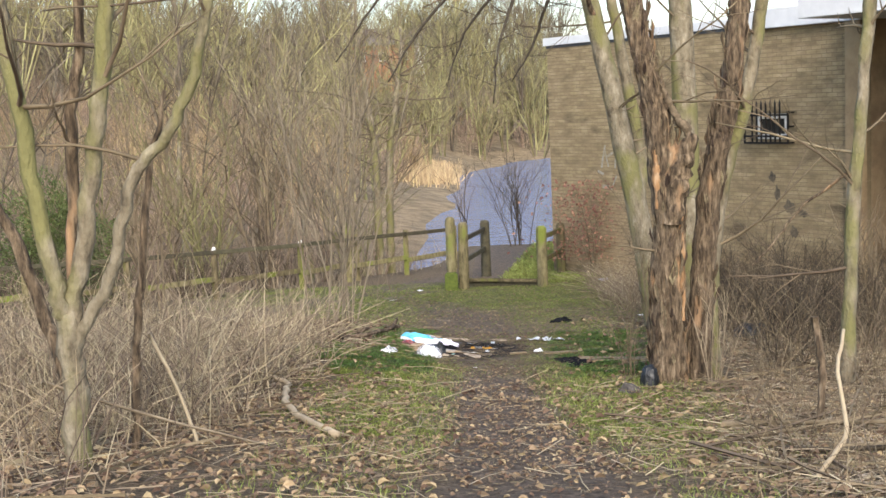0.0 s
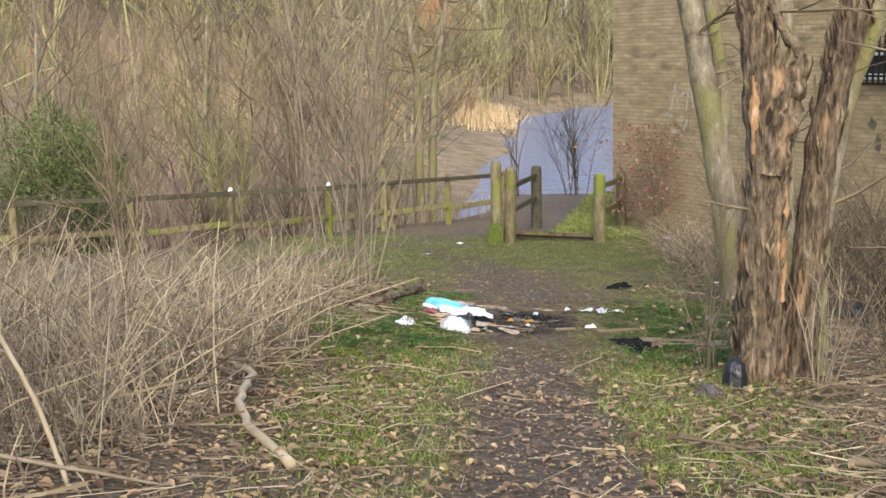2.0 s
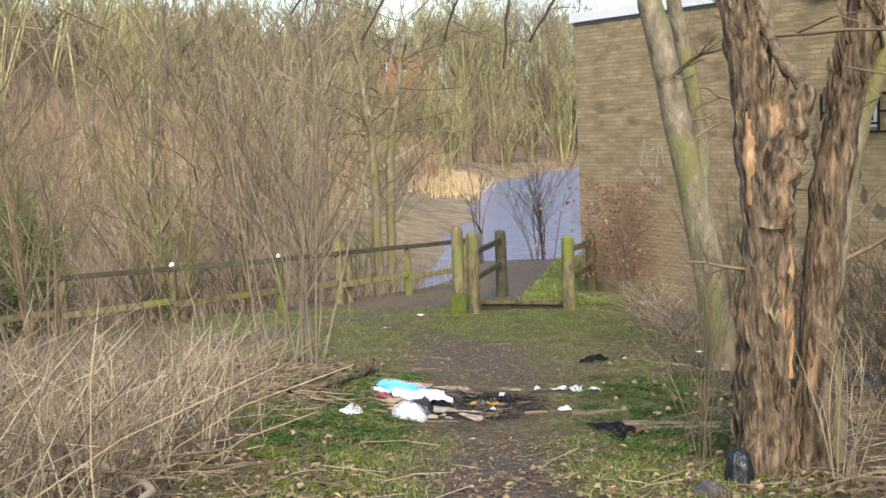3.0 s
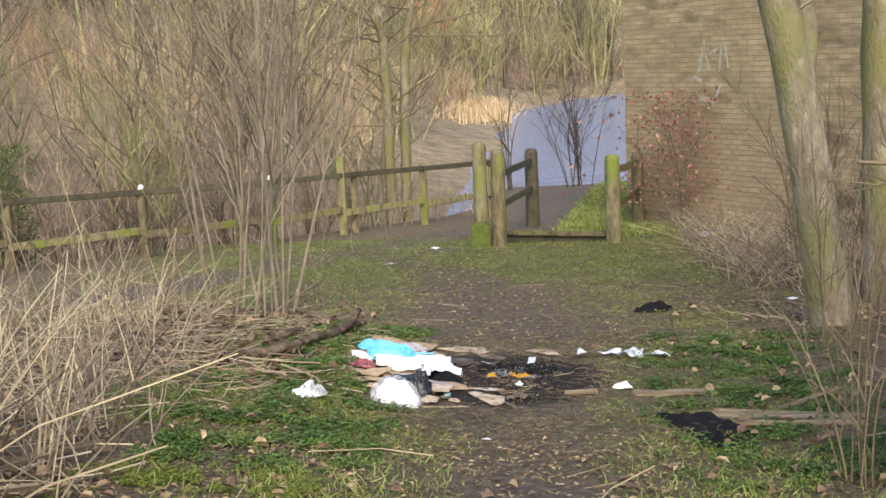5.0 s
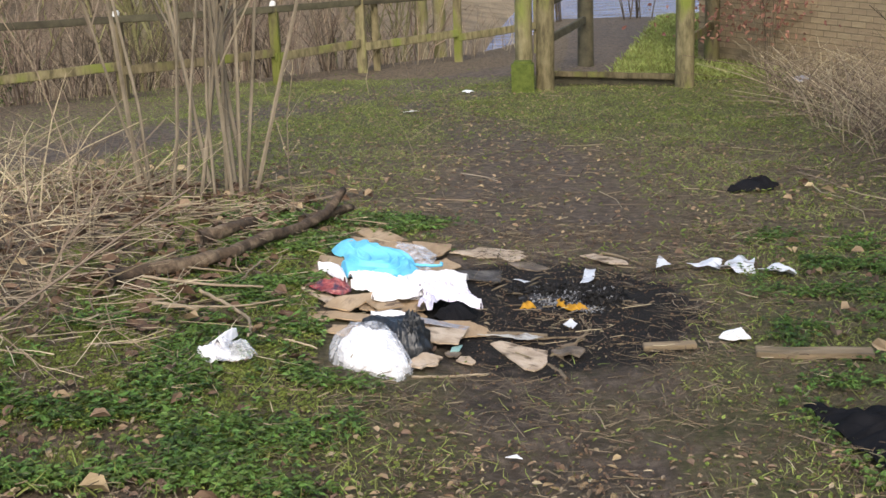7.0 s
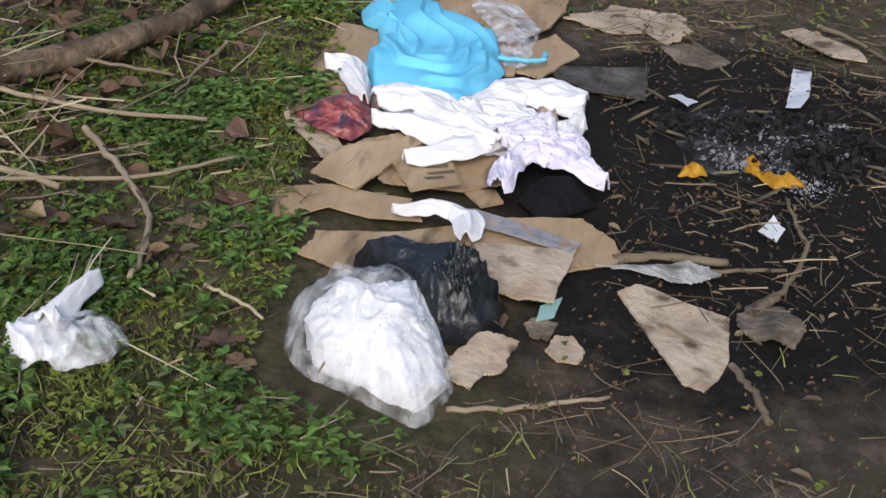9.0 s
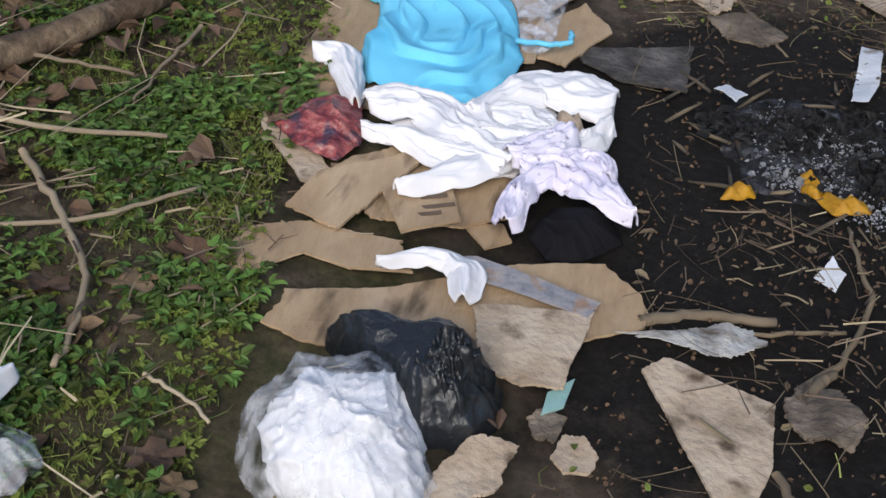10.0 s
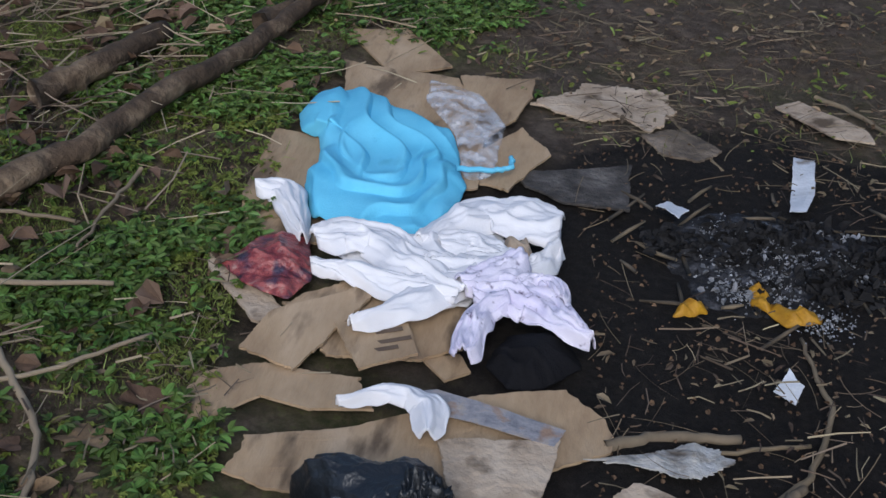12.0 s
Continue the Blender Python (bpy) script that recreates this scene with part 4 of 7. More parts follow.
def build_scrub():
    # the far hillside: low brush, bushes and trees
    rng = np.random.default_rng(40)
    brush = [crown(rng, 1.0, 1.5, 9, (7, 5), 0.012, (2, 2, 2), (2, 1, 1), 0.3) for k in range(6)]
    fine_brush = [crown(rng, 1.0, 1.5, 11, (8, 6), 0.005, (2, 2, 2), (2, 1, 1), 0.25) for k in range(6)]
    fine_trees = [crown(rng, 1.0, 0.85, 4, (9, 7, 5), 0.0065, (3, 2, 2, 2), (4, 2, 1, 1), 0.3) for k in range(6)]
    trees = [crown(rng, 1.0, 0.8, 4, (8, 6, 4), 0.012, (3, 2, 2, 2), (4, 2, 1, 1), 0.35) for k in range(7)]
    kinds = {"brown": [], "olive": [], "grey": [], "gold": [], "pink": []}
    tries = 0
    while sum(len(v) for v in kinds.values()) < 1150 and tries < 60000:
        tries += 1
        y = 30 + 190 * RNG.random() ** 1.25
        x = RNG.uniform(-0.5, 0.3) * (y + 15)
        f = beyond_river(x, y)
        if f < 1.5 or (x > 8 and y < 120):
            continue
        patch = noise.noise((x * 0.05, y * 0.05, 7)) + 0.15 * RNG.normal()
        saddle = -0.13 < x / y < 0.3
        if y > 60 and -0.1 < x / y < -0.058 and RNG.random() < 0.7:
            continue
        if RNG.random() < (0.5 if f > 25 else 0.22):
            kind = "olive" if patch > 0.0 or (saddle and RNG.random() < 0.7) else "grey"
            size = RNG.uniform(3.5, 6.5) if saddle and y > 110 else RNG.uniform(6, 12)
            kinds[kind].append(place(*(fine_trees[RNG.integers(6)] if y < 80 else trees[RNG.integers(7)]), x, y, RNG.uniform(0, 6), size))
        else:
            kind = "pink" if f < 28 and patch < 0.12 else "gold" if patch > 0.15 else "brown"
            kinds[kind].append(place(*(fine_brush if y < 80 else brush)[RNG.integers(6)], x, y, RNG.uniform(0, 6), RNG.uniform(1.8, 4.0)))
    # taller trees standing along the far waterline
    for k in range(14):
        x = -6 + 1.1 * k + RNG.uniform(-0.5, 0.5)
        kinds["olive" if k % 3 else "grey"].append(place(*trees[RNG.integers(7)], x, (116 if x > -4 else 92) + max(0, x) * 1.9 + RNG.uniform(4, 16), RNG.uniform(0, 6), RNG.uniform(6, 10)))
    for k in range(75):
        y = RNG.uniform(125, 205)
        x = RNG.uniform(-0.14, 0.06) * y
        if y < 190 and -0.098 < x / y < -0.06:
            continue
        kinds["olive" if k % 2 else "grey"].append(place(*fine_trees[RNG.integers(6)], x, y, RNG.uniform(0, 6), RNG.uniform(11, 17)))
    stuff("hillside_scrub", *merge(kinds["brown"]), TWIG_FAR, "leafless brown scrub covering the far riverbank", "scrub")
    stuff("hillside_scrub", *merge(kinds["pink"]), PINK_FAR, "pinkish brown bramble on the low riverbank", "scrub")
    stuff("hillside_scrub", *merge(kinds["gold"]), GOLD_FAR, "golden dry brush on the hillside", "scrub")
    stuff("hillside_willows", *merge(kinds["olive"]), OLIVE_FAR, "olive budding willows on the far riverbank", "scrub")
    stuff("hillside_trees", *merge(kinds["grey"]), GREY_FAR, "bare grey trees on top of the far bank", "trees")
    # reeds along the far waterline
    reed = []
    for k in range(420):
        i = 6
        t = 0.1 + 0.85 * RNG.random()
        x, y = (BANK[i][n] * (1 - t) + BANK[i + 1][n] * t for n in (0, 1))
        reed.append((x + RNG.normal(0, 0.8) - 1.0, y + RNG.normal(0, 1.8) + 1.5))
    P = np.array(reed)
    P = np.repeat(P, 5, 0) + RNG.normal(0, 0.35, (len(P) * 5, 2))
    z = ground_many(P[:, 0], P[:, 1])
    b = np.stack([P[:, 0], P[:, 1], np.maximum(z, WATER_Z) - 0.1], 1)
    n = len(b)
    tip = b + np.stack([RNG.normal(0, 0.25, n), RNG.normal(0, 0.25, n), RNG.uniform(0.3, 1.2, n)], 1)
    stuff("reeds", *strands(b, tip, np.zeros((n, 3)), np.full(n, 0.05), np.full(n, 0.012), 1, 3), REED, "pale dry reeds along the far waterline", "reeds")
    # near bank behind the fence
    near = [crown(np.random.default_rng(80 + k), 1.0, 1.5, 9, (6, 5), 0.007, (3, 2, 2), (3, 2, 1), 0.2) for k in range(6)]
    pieces = []
    for _ in range(150):
        x = RNG.uniform(-22, -1.9)
        y = max(16, fence_y(x)) + RNG.uniform(1.2, 11)
        pieces.append(place(*near[RNG.integers(6)], x, y, RNG.uniform(0, 6), RNG.uniform(0.8, 2.0)))
    stuff("bank_scrub", *merge(pieces), PINK_TWIG, "tangle of bare brown shrubs on the bank behind the fence", "scrub")
    pieces = []
    for _ in range(50):
        x = RNG.uniform(-13, -1.8)
        pieces.append(place(*near[RNG.integers(6)], x, fence_y(x) + RNG.uniform(0.5, 2.2), RNG.uniform(0, 6), RNG.uniform(0.6, 1.3)))
    stuff("bank_scrub", *merge(pieces), TWIG_DARK, "dark brambles crowding behind the fence rails", "scrub")
    for k, (x, y, h, w, r) in enumerate(((-3.3, 30.2, 5.2, 3.2, 0.03), (-4.7, 29.6, 5.8, 3.4, 0.034), (-6.4, 29.0, 5.4, 3.8, 0.03), (-9.6, 27.5, 5.0, 3.6, 0.03), (-5.6, 32.5, 6.5, 4.0, 0.036),
                                         (-9.8, 30.5, 6.5, 4.2, 0.036), (-12.0, 27.0, 5.5, 4.0, 0.032), (-7.6, 34.0, 7.5, 4.4, 0.04), (-3.0, 33.5, 4.6, 3.0, 0.026), (-13.8, 23.0, 5.0, 3.6, 0.03))):
        shrub(x, y, h, w, 7, 8, (GREY_TWIG, TWIG, TWIG_GREEN)[k % 3], "tall leafless many-stemmed shrub behind the fence", 300 + k, r, "shrubs on the bank")
    # single shrubs
    shrub(-1.64, 17.55, 4.9, 3.8, 17, 9, GREY_TWIG, "tall bare many-stemmed willow shrub near the path", 1, 0.0125)
    shrub(-3.9, 16.4, 3.0, 2.2, 9, 8, TWIG, "bare brown shrub in the thicket", 3, 0.014)
    shrub(1.4, 36.6, 2.9, 3.6, 13, 7, TWIG_DARK, "dark leafless bush on the river's edge", 6, 0.013)
    shrub(-0.15, 36.4, 2.7, 0.9, 4, 4, TWIG_DARK, "thin dark sapling by the river", 7, 0.016)
    shrub(3.3, 20.2, 2.2, 2.4, 7, 6, TWIG, "bare scrubby bush in front of the wall", 8, 0.012)
    shrub(4.6, 19.0, 1.9, 2.2, 7, 6, TWIG, "bare scrubby bush in front of the wall", 9, 0.012)
    shrub(5.6, 16.5, 1.9, 2.4, 8, 6, TWIG, "bare bush of thin brown stems", 10, 0.013)
    shrub(4.2, 14.6, 1.4, 2.0, 8, 6, TWIG_DARK, "dark tangled bush beside the trees", 11, 0.012)
    shrub(2.05, 13.1, 1.3, 1.1, 8, 4, TWIG, "dry twiggy suckers at the tree's foot", 12, 0.006)
    shrub(2.75, 12.25, 1.1, 1.1, 9, 4, STALK, "dry twiggy suckers at the tree's foot", 13, 0.006)
    shrub(2.75, 16.9, 1.7, 1.8, 9, 6, TWIG, "dry twiggy suckers under the leaning tree", 14, 0.007)
    # bramble with rusty leaves at the corner of the building
    br = thing("bramble", "bramble with rusty red leaves against the brick corner", "bramble")
    V, F = crown(np.random.default_rng(15), 2.0, 2.2, 9, (6, 4), 0.009, (3, 3, 2), (5, 2, 1), 0.25)
    part("woody_growth", arrays_mesh("woody_growth", V + (2.75, 27.0, ground_z(2.75, 27.0)), F), TWIG, br)
    n = 850
    b = np.stack([RNG.normal(2.7, 0.55, n), RNG.normal(27.0, 0.25, n), ground_z(2.75, 27) + RNG.uniform(0.4, 2.1, n)], 1)
    V, F = leaves(b, RNG.normal(0, 1, (n, 3)), RNG.normal(0, 1, (n, 3)) + (0, 0, 1), RNG.uniform(0.05, 0.09, n), RNG.uniform(0.03, 0.055, n))
    tagged(part("foliage", arrays_mesh("foliage", V, F), RUST_LEAF, br), kind="stuff")
    # evergreen on the bank
    ev = thing("evergreen_bush", "dense dark green evergreen bush behind the fence", "bush")
    V, F = bush(np.random.default_rng(16), 3.4, 2.6, 30, 8, 0.018)
    ex, ey = -8.7, 26.8
    part("woody_growth", arrays_mesh("woody_growth", V + (ex, ey, ground_z(ex, ey)), F), TWIG_DARK, ev)
    n = 14000
    d = RNG.normal(0, 1, (n, 3))
    d /= np.linalg.norm(d, axis=1, keepdims=True)
    rad = RNG.random((n, 1)) ** 0.4 * (1 + 0.25 * np.sin(d[:, :1] * 7) * np.cos(d[:, 2:] * 9))
    b = d * rad * (1.4, 1.1, 1.9) + (ex, ey, ground_z(ex, ey) + 1.9)
    V, F = leaves(b, d + RNG.normal(0, 0.6, (n, 3)), RNG.normal(0, 1, (n, 3)), RNG.uniform(0.06, 0.13, n), RNG.uniform(0.02, 0.035, n))
    tagged(part("foliage", arrays_mesh("foliage", V, F), EVERGREEN, ev), kind="stuff")


def smooth_many(a, b, v):
    u = np.clip((v - a) / (b - a), 0, 1)
    return u * u * (3 - 2 * u)


def scatter(n, inside, x0, x1, y0, y1):
    """n points where inside(x, y) is likely (0 to 1)."""
    P = []
    while len(P) < n:
        x, y = RNG.uniform(x0, x1), RNG.uniform(y0, y1)
        if RNG.random() < inside(x, y):
            P.append((x, y, ground_z(x, y)))
    return np.array(P)


def thicket_left(x, y):
    edge = np.interp(y, (4, 7, 9, 11, 13, 15, 17, 19), (-1.3, -1.3, -1.15, -1.1, -0.95, -1.25, -1.5, -2.0)) + 0.15 * noise.noise((y * 1.5, 0, 5))
    return smooth(0.0, 0.5, edge - x) * (0.35 + 0.65 * smooth(7.2, 10.5, y)) * (1 - 0.8 * smooth(11.8, 13.8, y)) * (0.4 + 0.6 * smooth(-6, -2.5, x))


def thicket_right(x, y):
    edge = np.interp(y, (4, 8, 11, 14, 18, 21, 25, 27), (2.0, 2.0, 2.5, 3.1, 3.0, 2.3, 2.3, 2.4)) + 0.2 * noise.noise((y * 1.3, 3, 5))
    wall = CORNER[0] + (28.6 - y) * 0.7 - 0.35
    return smooth(0.0, 0.6, x - edge) * (1.0 if x < wall else 0.0)


def stalk_field(P, low, high, r, lean, name, material, label):
    n = len(P)
    h = low + (high - low) * RNG.random(n) ** 1.7
    d = RNG.normal(0, lean, (n, 2)) * h[:, None]
    tip = P + np.concatenate([d, h[:, None]], 1)
    sag = np.concatenate([-d * 0.15 + RNG.normal(0, 0.03, (n, 2)), 0.04 * h[:, None]], 1)
    main = strands(P - (0, 0, 0.04), tip, sag, RNG.uniform(0.5, 1.3, n) * r, RNG.uniform(0.25, 0.6, n) * r, 3, 3)
    k = RNG.integers(0, n, int(n * 1.2))
    t = RNG.uniform(0.35, 0.95, (len(k), 1))
    b = P[k] * (1 - t) + tip[k] * t + sag[k] * 4 * t * (1 - t)
    e = b + np.concatenate([RNG.normal(0, 0.12, (len(k), 2)), RNG.uniform(0.0, 0.22, (len(k), 1))], 1)
    side = strands(b, e, np.zeros((len(k), 3)), np.full(len(k), r * 0.4), np.full(len(k), r * 0.2), 1, 3)
    stuff(name, *merge([main, side]), material, label, "stalks")


def lying(P, low, high, r, name, material, label, category, up=0.05, segs=2):
    n = len(P)
    a = RNG.uniform(0, 6.283, n)
    L = RNG.uniform(low, high, n)
    d = np.stack([np.cos(a) * L, np.sin(a) * L, RNG.normal(0, up, n) * L], 1)
    b = P + np.stack([np.zeros(n), np.zeros(n), RNG.uniform(0.0, 1.0, n) * up * 0.6 + r * 0.6], 1) - d / 2
    e = b + d
    gz0, gz1 = ground_many(b[:, 0], b[:, 1]), ground_many(e[:, 0], e[:, 1])
    b[:, 2], e[:, 2] = np.maximum(b[:, 2], gz0 + r * 0.3), np.maximum(e[:, 2], gz1 + r * 0.3)
    rr = RNG.uniform(0.4, 1.4, n) * r
    stuff(name, *strands(b, e, RNG.normal(0, 0.06, (n, 3)) * L[:, None] * (1, 1, 0.2), rr, rr * RNG.uniform(0.4, 0.9, n), segs, 3), material, label, category)


def flat_leaves(P, low, high, ratio, name, material, label, category, tilt=0.3, lift=0.008, fold=0.3):
    n = len(P)
    a = RNG.uniform(0, 6.283, n)
    along = np.stack([np.cos(a), np.sin(a), RNG.normal(0, tilt * 0.5, n)], 1)
    up = np.stack([RNG.normal(0, tilt, n), RNG.normal(0, tilt, n), np.ones(n)], 1)
    L = RNG.uniform(low, high, n)
    V, F = leaves(P + (0, 0, lift) + np.stack([np.zeros(n), np.zeros(n), RNG.uniform(0, lift * 2, n)], 1), along, up, L, L * ratio * RNG.uniform(0.7, 1.3, n), fold)
    stuff(name, V, F, material, label, category)


def herbs(P, size, name, material, label):
    """Low plants: a rosette of stalked, three-part leaves."""
    n = len(P)
    pieces = []
    for k in range(6):
        a = RNG.uniform(0, 6.283, n)
        h = RNG.uniform(0.25, 1.0, n) * size
        q = P + np.stack([np.cos(a) * h * 0.7, np.sin(a) * h * 0.7, h * RNG.uniform(0.5, 1.1, n)], 1)
        for turn in (-0.95, 0.0, 0.95):
            b = a + turn
            along = np.stack([np.cos(b), np.sin(b), RNG.normal(0.0, 0.25, n)], 1)
            up = np.stack([RNG.normal(0, 0.25, n), RNG.normal(0, 0.25, n), np.ones(n)], 1)
            L = RNG.uniform(0.35, 0.65, n) * size * (1.15 if turn == 0 else 0.9)
            pieces.append(leaves(q, along, up, L, L * 0.5, 0.12))
    stuff(name, *merge(pieces), material, label, "plants")


def litter_free(x, y):
    """0 where rubbish and ashes lie, 1 elsewhere."""
    if np.interp(y, (14.55, 14.9, 15.1, 15.4, 16.3, 16.9), (-0.34, -0.38, -0.42, -0.5, -0.64, -0.62)) < x < np.interp(y, (14.6, 15.1, 15.4, 16.0, 16.5, 16.9), (0.03, 0.18, 0.16, 0.1, -0.05, -0.3)) and 14.56 < y < 16.9:
        return 0.0
    return smooth(0.22, 0.36, math.hypot(x - 0.5, y - 15.97))


def build_cover():
    stalk_field(scatter(1700, thicket_left, -6, -0.8, 8.0, 15.0), 0.15, 0.9, 0.0052, 0.75, "dead_stalks", STALK, "thicket of dry beige stalks beside the path")
    stalk_field(scatter(70, thicket_left, -5, -1.0, 9.0, 17.0), 0.7, 1.5, 0.005, 0.35, "tall_canes", STALK, "tall dry canes standing over the thicket")
    stalk_field(scatter(600, thicket_left, -5, -0.8, 14, 18.5), 0.1, 0.5, 0.0045, 0.8, "dead_stalks", STALK, "low leaning dry stalks near the fence")
    stalk_field(scatter(900, thicket_left, -6, -0.8, 5.5, 9.5), 0.2, 0.75, 0.005, 0.5, "dead_stalks", STALK, "sparse dry stalks and fallen stems beside the path")
    stalk_field(scatter(1500, thicket_right, 1.9, 8, 18.5, 27.5), 0.12, 0.5, 0.0055, 1.0, "dead_stalks", STALK, "flattened dead bramble and grass beside the wall")
    stalk_field(scatter(1300, thicket_right, 1.9, 8, 12, 19), 0.25, 0.95, 0.005, 0.5, "dead_stalks", TWIG, "dry bramble and nettle stalks in front of the wall")
    # dark brown stems, their colour deepened to stand in for shade there
    stalk_field(scatter(1000, lambda x, y: thicket_right(x, y) * smooth(14, 16, y) * smooth(3.2, 4.2, x), 2.4, 8, 14, 24), 0.4, 1.2, 0.006, 0.5, "bramble_stems", TWIG_DARK, "dark bramble stems under the wall")
    stalk_field(scatter(900, thicket_right, 1.9, 6, 6, 13), 0.12, 0.6, 0.0045, 0.6, "dead_stalks", TWIG, "low broken dry stalks under the trees")
    stalk_field(scatter(1300, lambda x, y: 1.0 if y > fence_y(x) + 0.25 else 0.02, -12, -0.6, 17, 33), 0.2, 0.8, 0.006, 0.35, "dead_stalks", STALK, "pale dry stalks along the fence")
    stalk_field(scatter(800, lambda x, y: smooth(2.3, 2.9, x), 2.2, 4.4, 20, 26.5), 0.12, 0.5, 0.005, 1.2, "dead_grass", STALK, "pale dead grass beside the stile")
    either = lambda x, y: max(thicket_left(x, y), thicket_right(x, y), 0.08)
    lying(scatter(4600, lambda x, y: max(thicket_left(x, y), thicket_right(x, y), 0.02 if y < 13 else 0.006) * (1 if x < -1.25 or x > 1.5 or y < 13.5 else 0.05), -5, 5, 5.5, 19), 0.1, 0.6, 0.0036, "fallen_stems", STRAW, "fallen straw-coloured stems on the ground", "stems", 0.12)
    lying(scatter(420, lambda x, y: either(x, y) if (x < -1.1 or x > 1.8) and not (-2.2 < x < 0 and 14 < y < 17.6) else 0.0, -4, 5, 5.5, 18), 0.5, 1.7, 0.011, "fallen_sticks", TWIG, "fallen brown sticks in the undergrowth", "sticks", 0.12, 4)
    lying(scatter(1700, lambda x, y: litter_free(x, y) * (0.2 + 0.8 * smooth(0.0, 0.3, noise.noise((x * 3.1, y * 3.1, 66)))), -0.5, 1.5, 13.8, 17.6), 0.025, 0.15, 0.0011, "twiglets", TWIG, "thin brown twiglets and roots on the mud", "twigs", 0.06, 4)

    def chips_at(x, y):
        clump = 0.15 + 0.85 * smooth(-0.05, 0.3, noise.noise((x * 2.6, y * 2.6, 61)))
        trodden = 0.35 + 0.65 * smooth(1.4, 0.5, abs(x - path_middle(y)) / path_half(y))
        return clump * trodden * litter_free(x, y) * (1 - 0.9 * smooth(13.0, 14.0, y) * smooth(17.4, 16.6, y))

    lying(scatter(5200, chips_at, -2.4, 3.0, 7, 25), 0.015, 0.08, 0.0032, "wood_chips", CHIP, "brown wood chips and twiglets trodden into the path", "wood chips", 0.05, 1)
    lying(scatter(520, lambda x, y: litter_free(x, y) * (0.05 + smooth(-0.05, 0.3, noise.noise((x * 2.6, y * 2.6, 61)))), -1.6, 1.6, 13.8, 18), 0.02, 0.12, 0.0016, "twiglets", STALK, "thin dry twiglets and stems on the mud", "twigs", 0.08, 2)
    flat_leaves(scatter(6500, lambda x, y: (0.06 + 0.94 * either(x, y)) * (1 if y < 13.5 or x < -0.6 or x > 1.5 else 0.04), -5, 5, 5.5, 19), 0.035, 0.085, 0.6, "fallen_leaves", DEAD_LEAF, "curled brown fallen leaves", "leaves", 0.5, 0.015, 0.4)
    lying(scatter(230, lambda x, y: (0.2 + 0.8 * smooth(0.6, 2.2, x)) * smooth(-0.1, 0.3, noise.noise((x, y, 71))), -1.5, 3.2, 17, 25), 0.06, 0.5, 0.004, "fallen_stems", STALK, "dry stems lying on the clearing", "stems", 0.05)
    flat_leaves(scatter(420, lambda x, y: litter_free(x, y) * (0.05 + smooth(-0.05, 0.3, noise.noise((x * 2.6, y * 2.6, 61)))), -1.7, 1.7, 13.6, 18), 0.012, 0.045, 0.32, "fallen_leaves", CHIP, "small brown leaf scraps on the mud", "leaves", 0.4, 0.008, 0.3)

    flat_leaves(scatter(6500, lambda x, y: (1.0 if x < path_middle(y) - 0.9 or x > path_middle(y) + 1.0 else 0.3) * (0.4 + 0.6 * smooth(-0.1, 0.3, noise.noise((x * 2.2, y * 2.2, 31)))), -2.6, 4.2, 5.8, 12.5), 0.025, 0.07, 0.55, "fallen_leaves", DEAD_LEAF, "brown leaf litter beside the path", "leaves", 0.5, 0.012, 0.4)
    lying(scatter(1800, lambda x, y: 1.0 if x < path_middle(y) - 0.6 or x > path_middle(y) + 0.7 else 0.15, -2.6, 4.2, 5.8, 12.5), 0.06, 0.45, 0.0035, "fallen_stems", STALK, "dry stems lying in the leaf litter", "stems", 0.1)
    lying(scatter(1900, lambda x, y: litter_free(x, y) * (0.05 + smooth(-0.05, 0.3, noise.noise((x * 2.6, y * 2.6, 61)))), -1.2, 1.8, 12.8, 17.4), 0.01, 0.06, 0.0015, "wood_chips", CHIP, "fine twiglets and bark crumbs on the mud", "wood chips", 0.15, 2)
    flat_leaves(scatter(1500, lambda x, y: litter_free(x, y) * (0.05 + smooth(-0.05, 0.3, noise.noise((x * 2.6, y * 2.6, 61)))), -1.4, 1.6, 13.4, 17.6), 0.006, 0.026, 0.4, "leaf_scraps", CHIP, "small dull leaf scraps on the mud", "leaves", 0.8, 0.005, 0.4)
    flat_leaves(scatter(55, lambda x, y: litter_free(x, y), -1.5, -0.35, 13.9, 16.8), 0.035, 0.065, 0.6, "fallen_leaves", BROWN_LEAF, "large brown leaves lying among the herbs", "leaves", 0.25, 0.012, 0.12)
    flat_leaves(scatter(7000, lambda x, y: 0.35 + 0.65 * smooth(-0.15, 0.2, noise.noise((x * 3, y * 3, 51))), -1.6, 2.2, 7.5, 14.2), 0.012, 0.042, 0.5, "leaf_scraps", DEAD_LEAF, "small trodden leaf scraps along the path", "leaves", 0.4, 0.006, 0.25)
    flat_leaves(scatter(3500, lambda x, y: 0.3 + 0.7 * smooth(1.3, 0.6, abs(x - path_middle(y))), -1.2, 1.8, 7.5, 14.0), 0.01, 0.034, 0.35, "wood_chips", STALK, "pale trodden stem chips on the path", "wood chips", 0.4, 0.006, 0.15)
    lying(scatter(420, lambda x, y: smooth(-0.75, -1.15, x) + 0.25 * smooth(-0.3, -0.7, x), -1.9, -0.3, 14.2, 17.2), 0.05, 0.32, 0.002, "fallen_stems", STRAW, "thin straw stems lying over the herbs", "stems", 0.14)
    lying(scatter(160, lambda x, y: 1.0, -1.2, -0.2, 13.9, 15.4), 0.015, 0.05, 0.0024, "wood_chips", STALK, "pale chips of stem between the herbs", "wood chips", 0.12, 1)
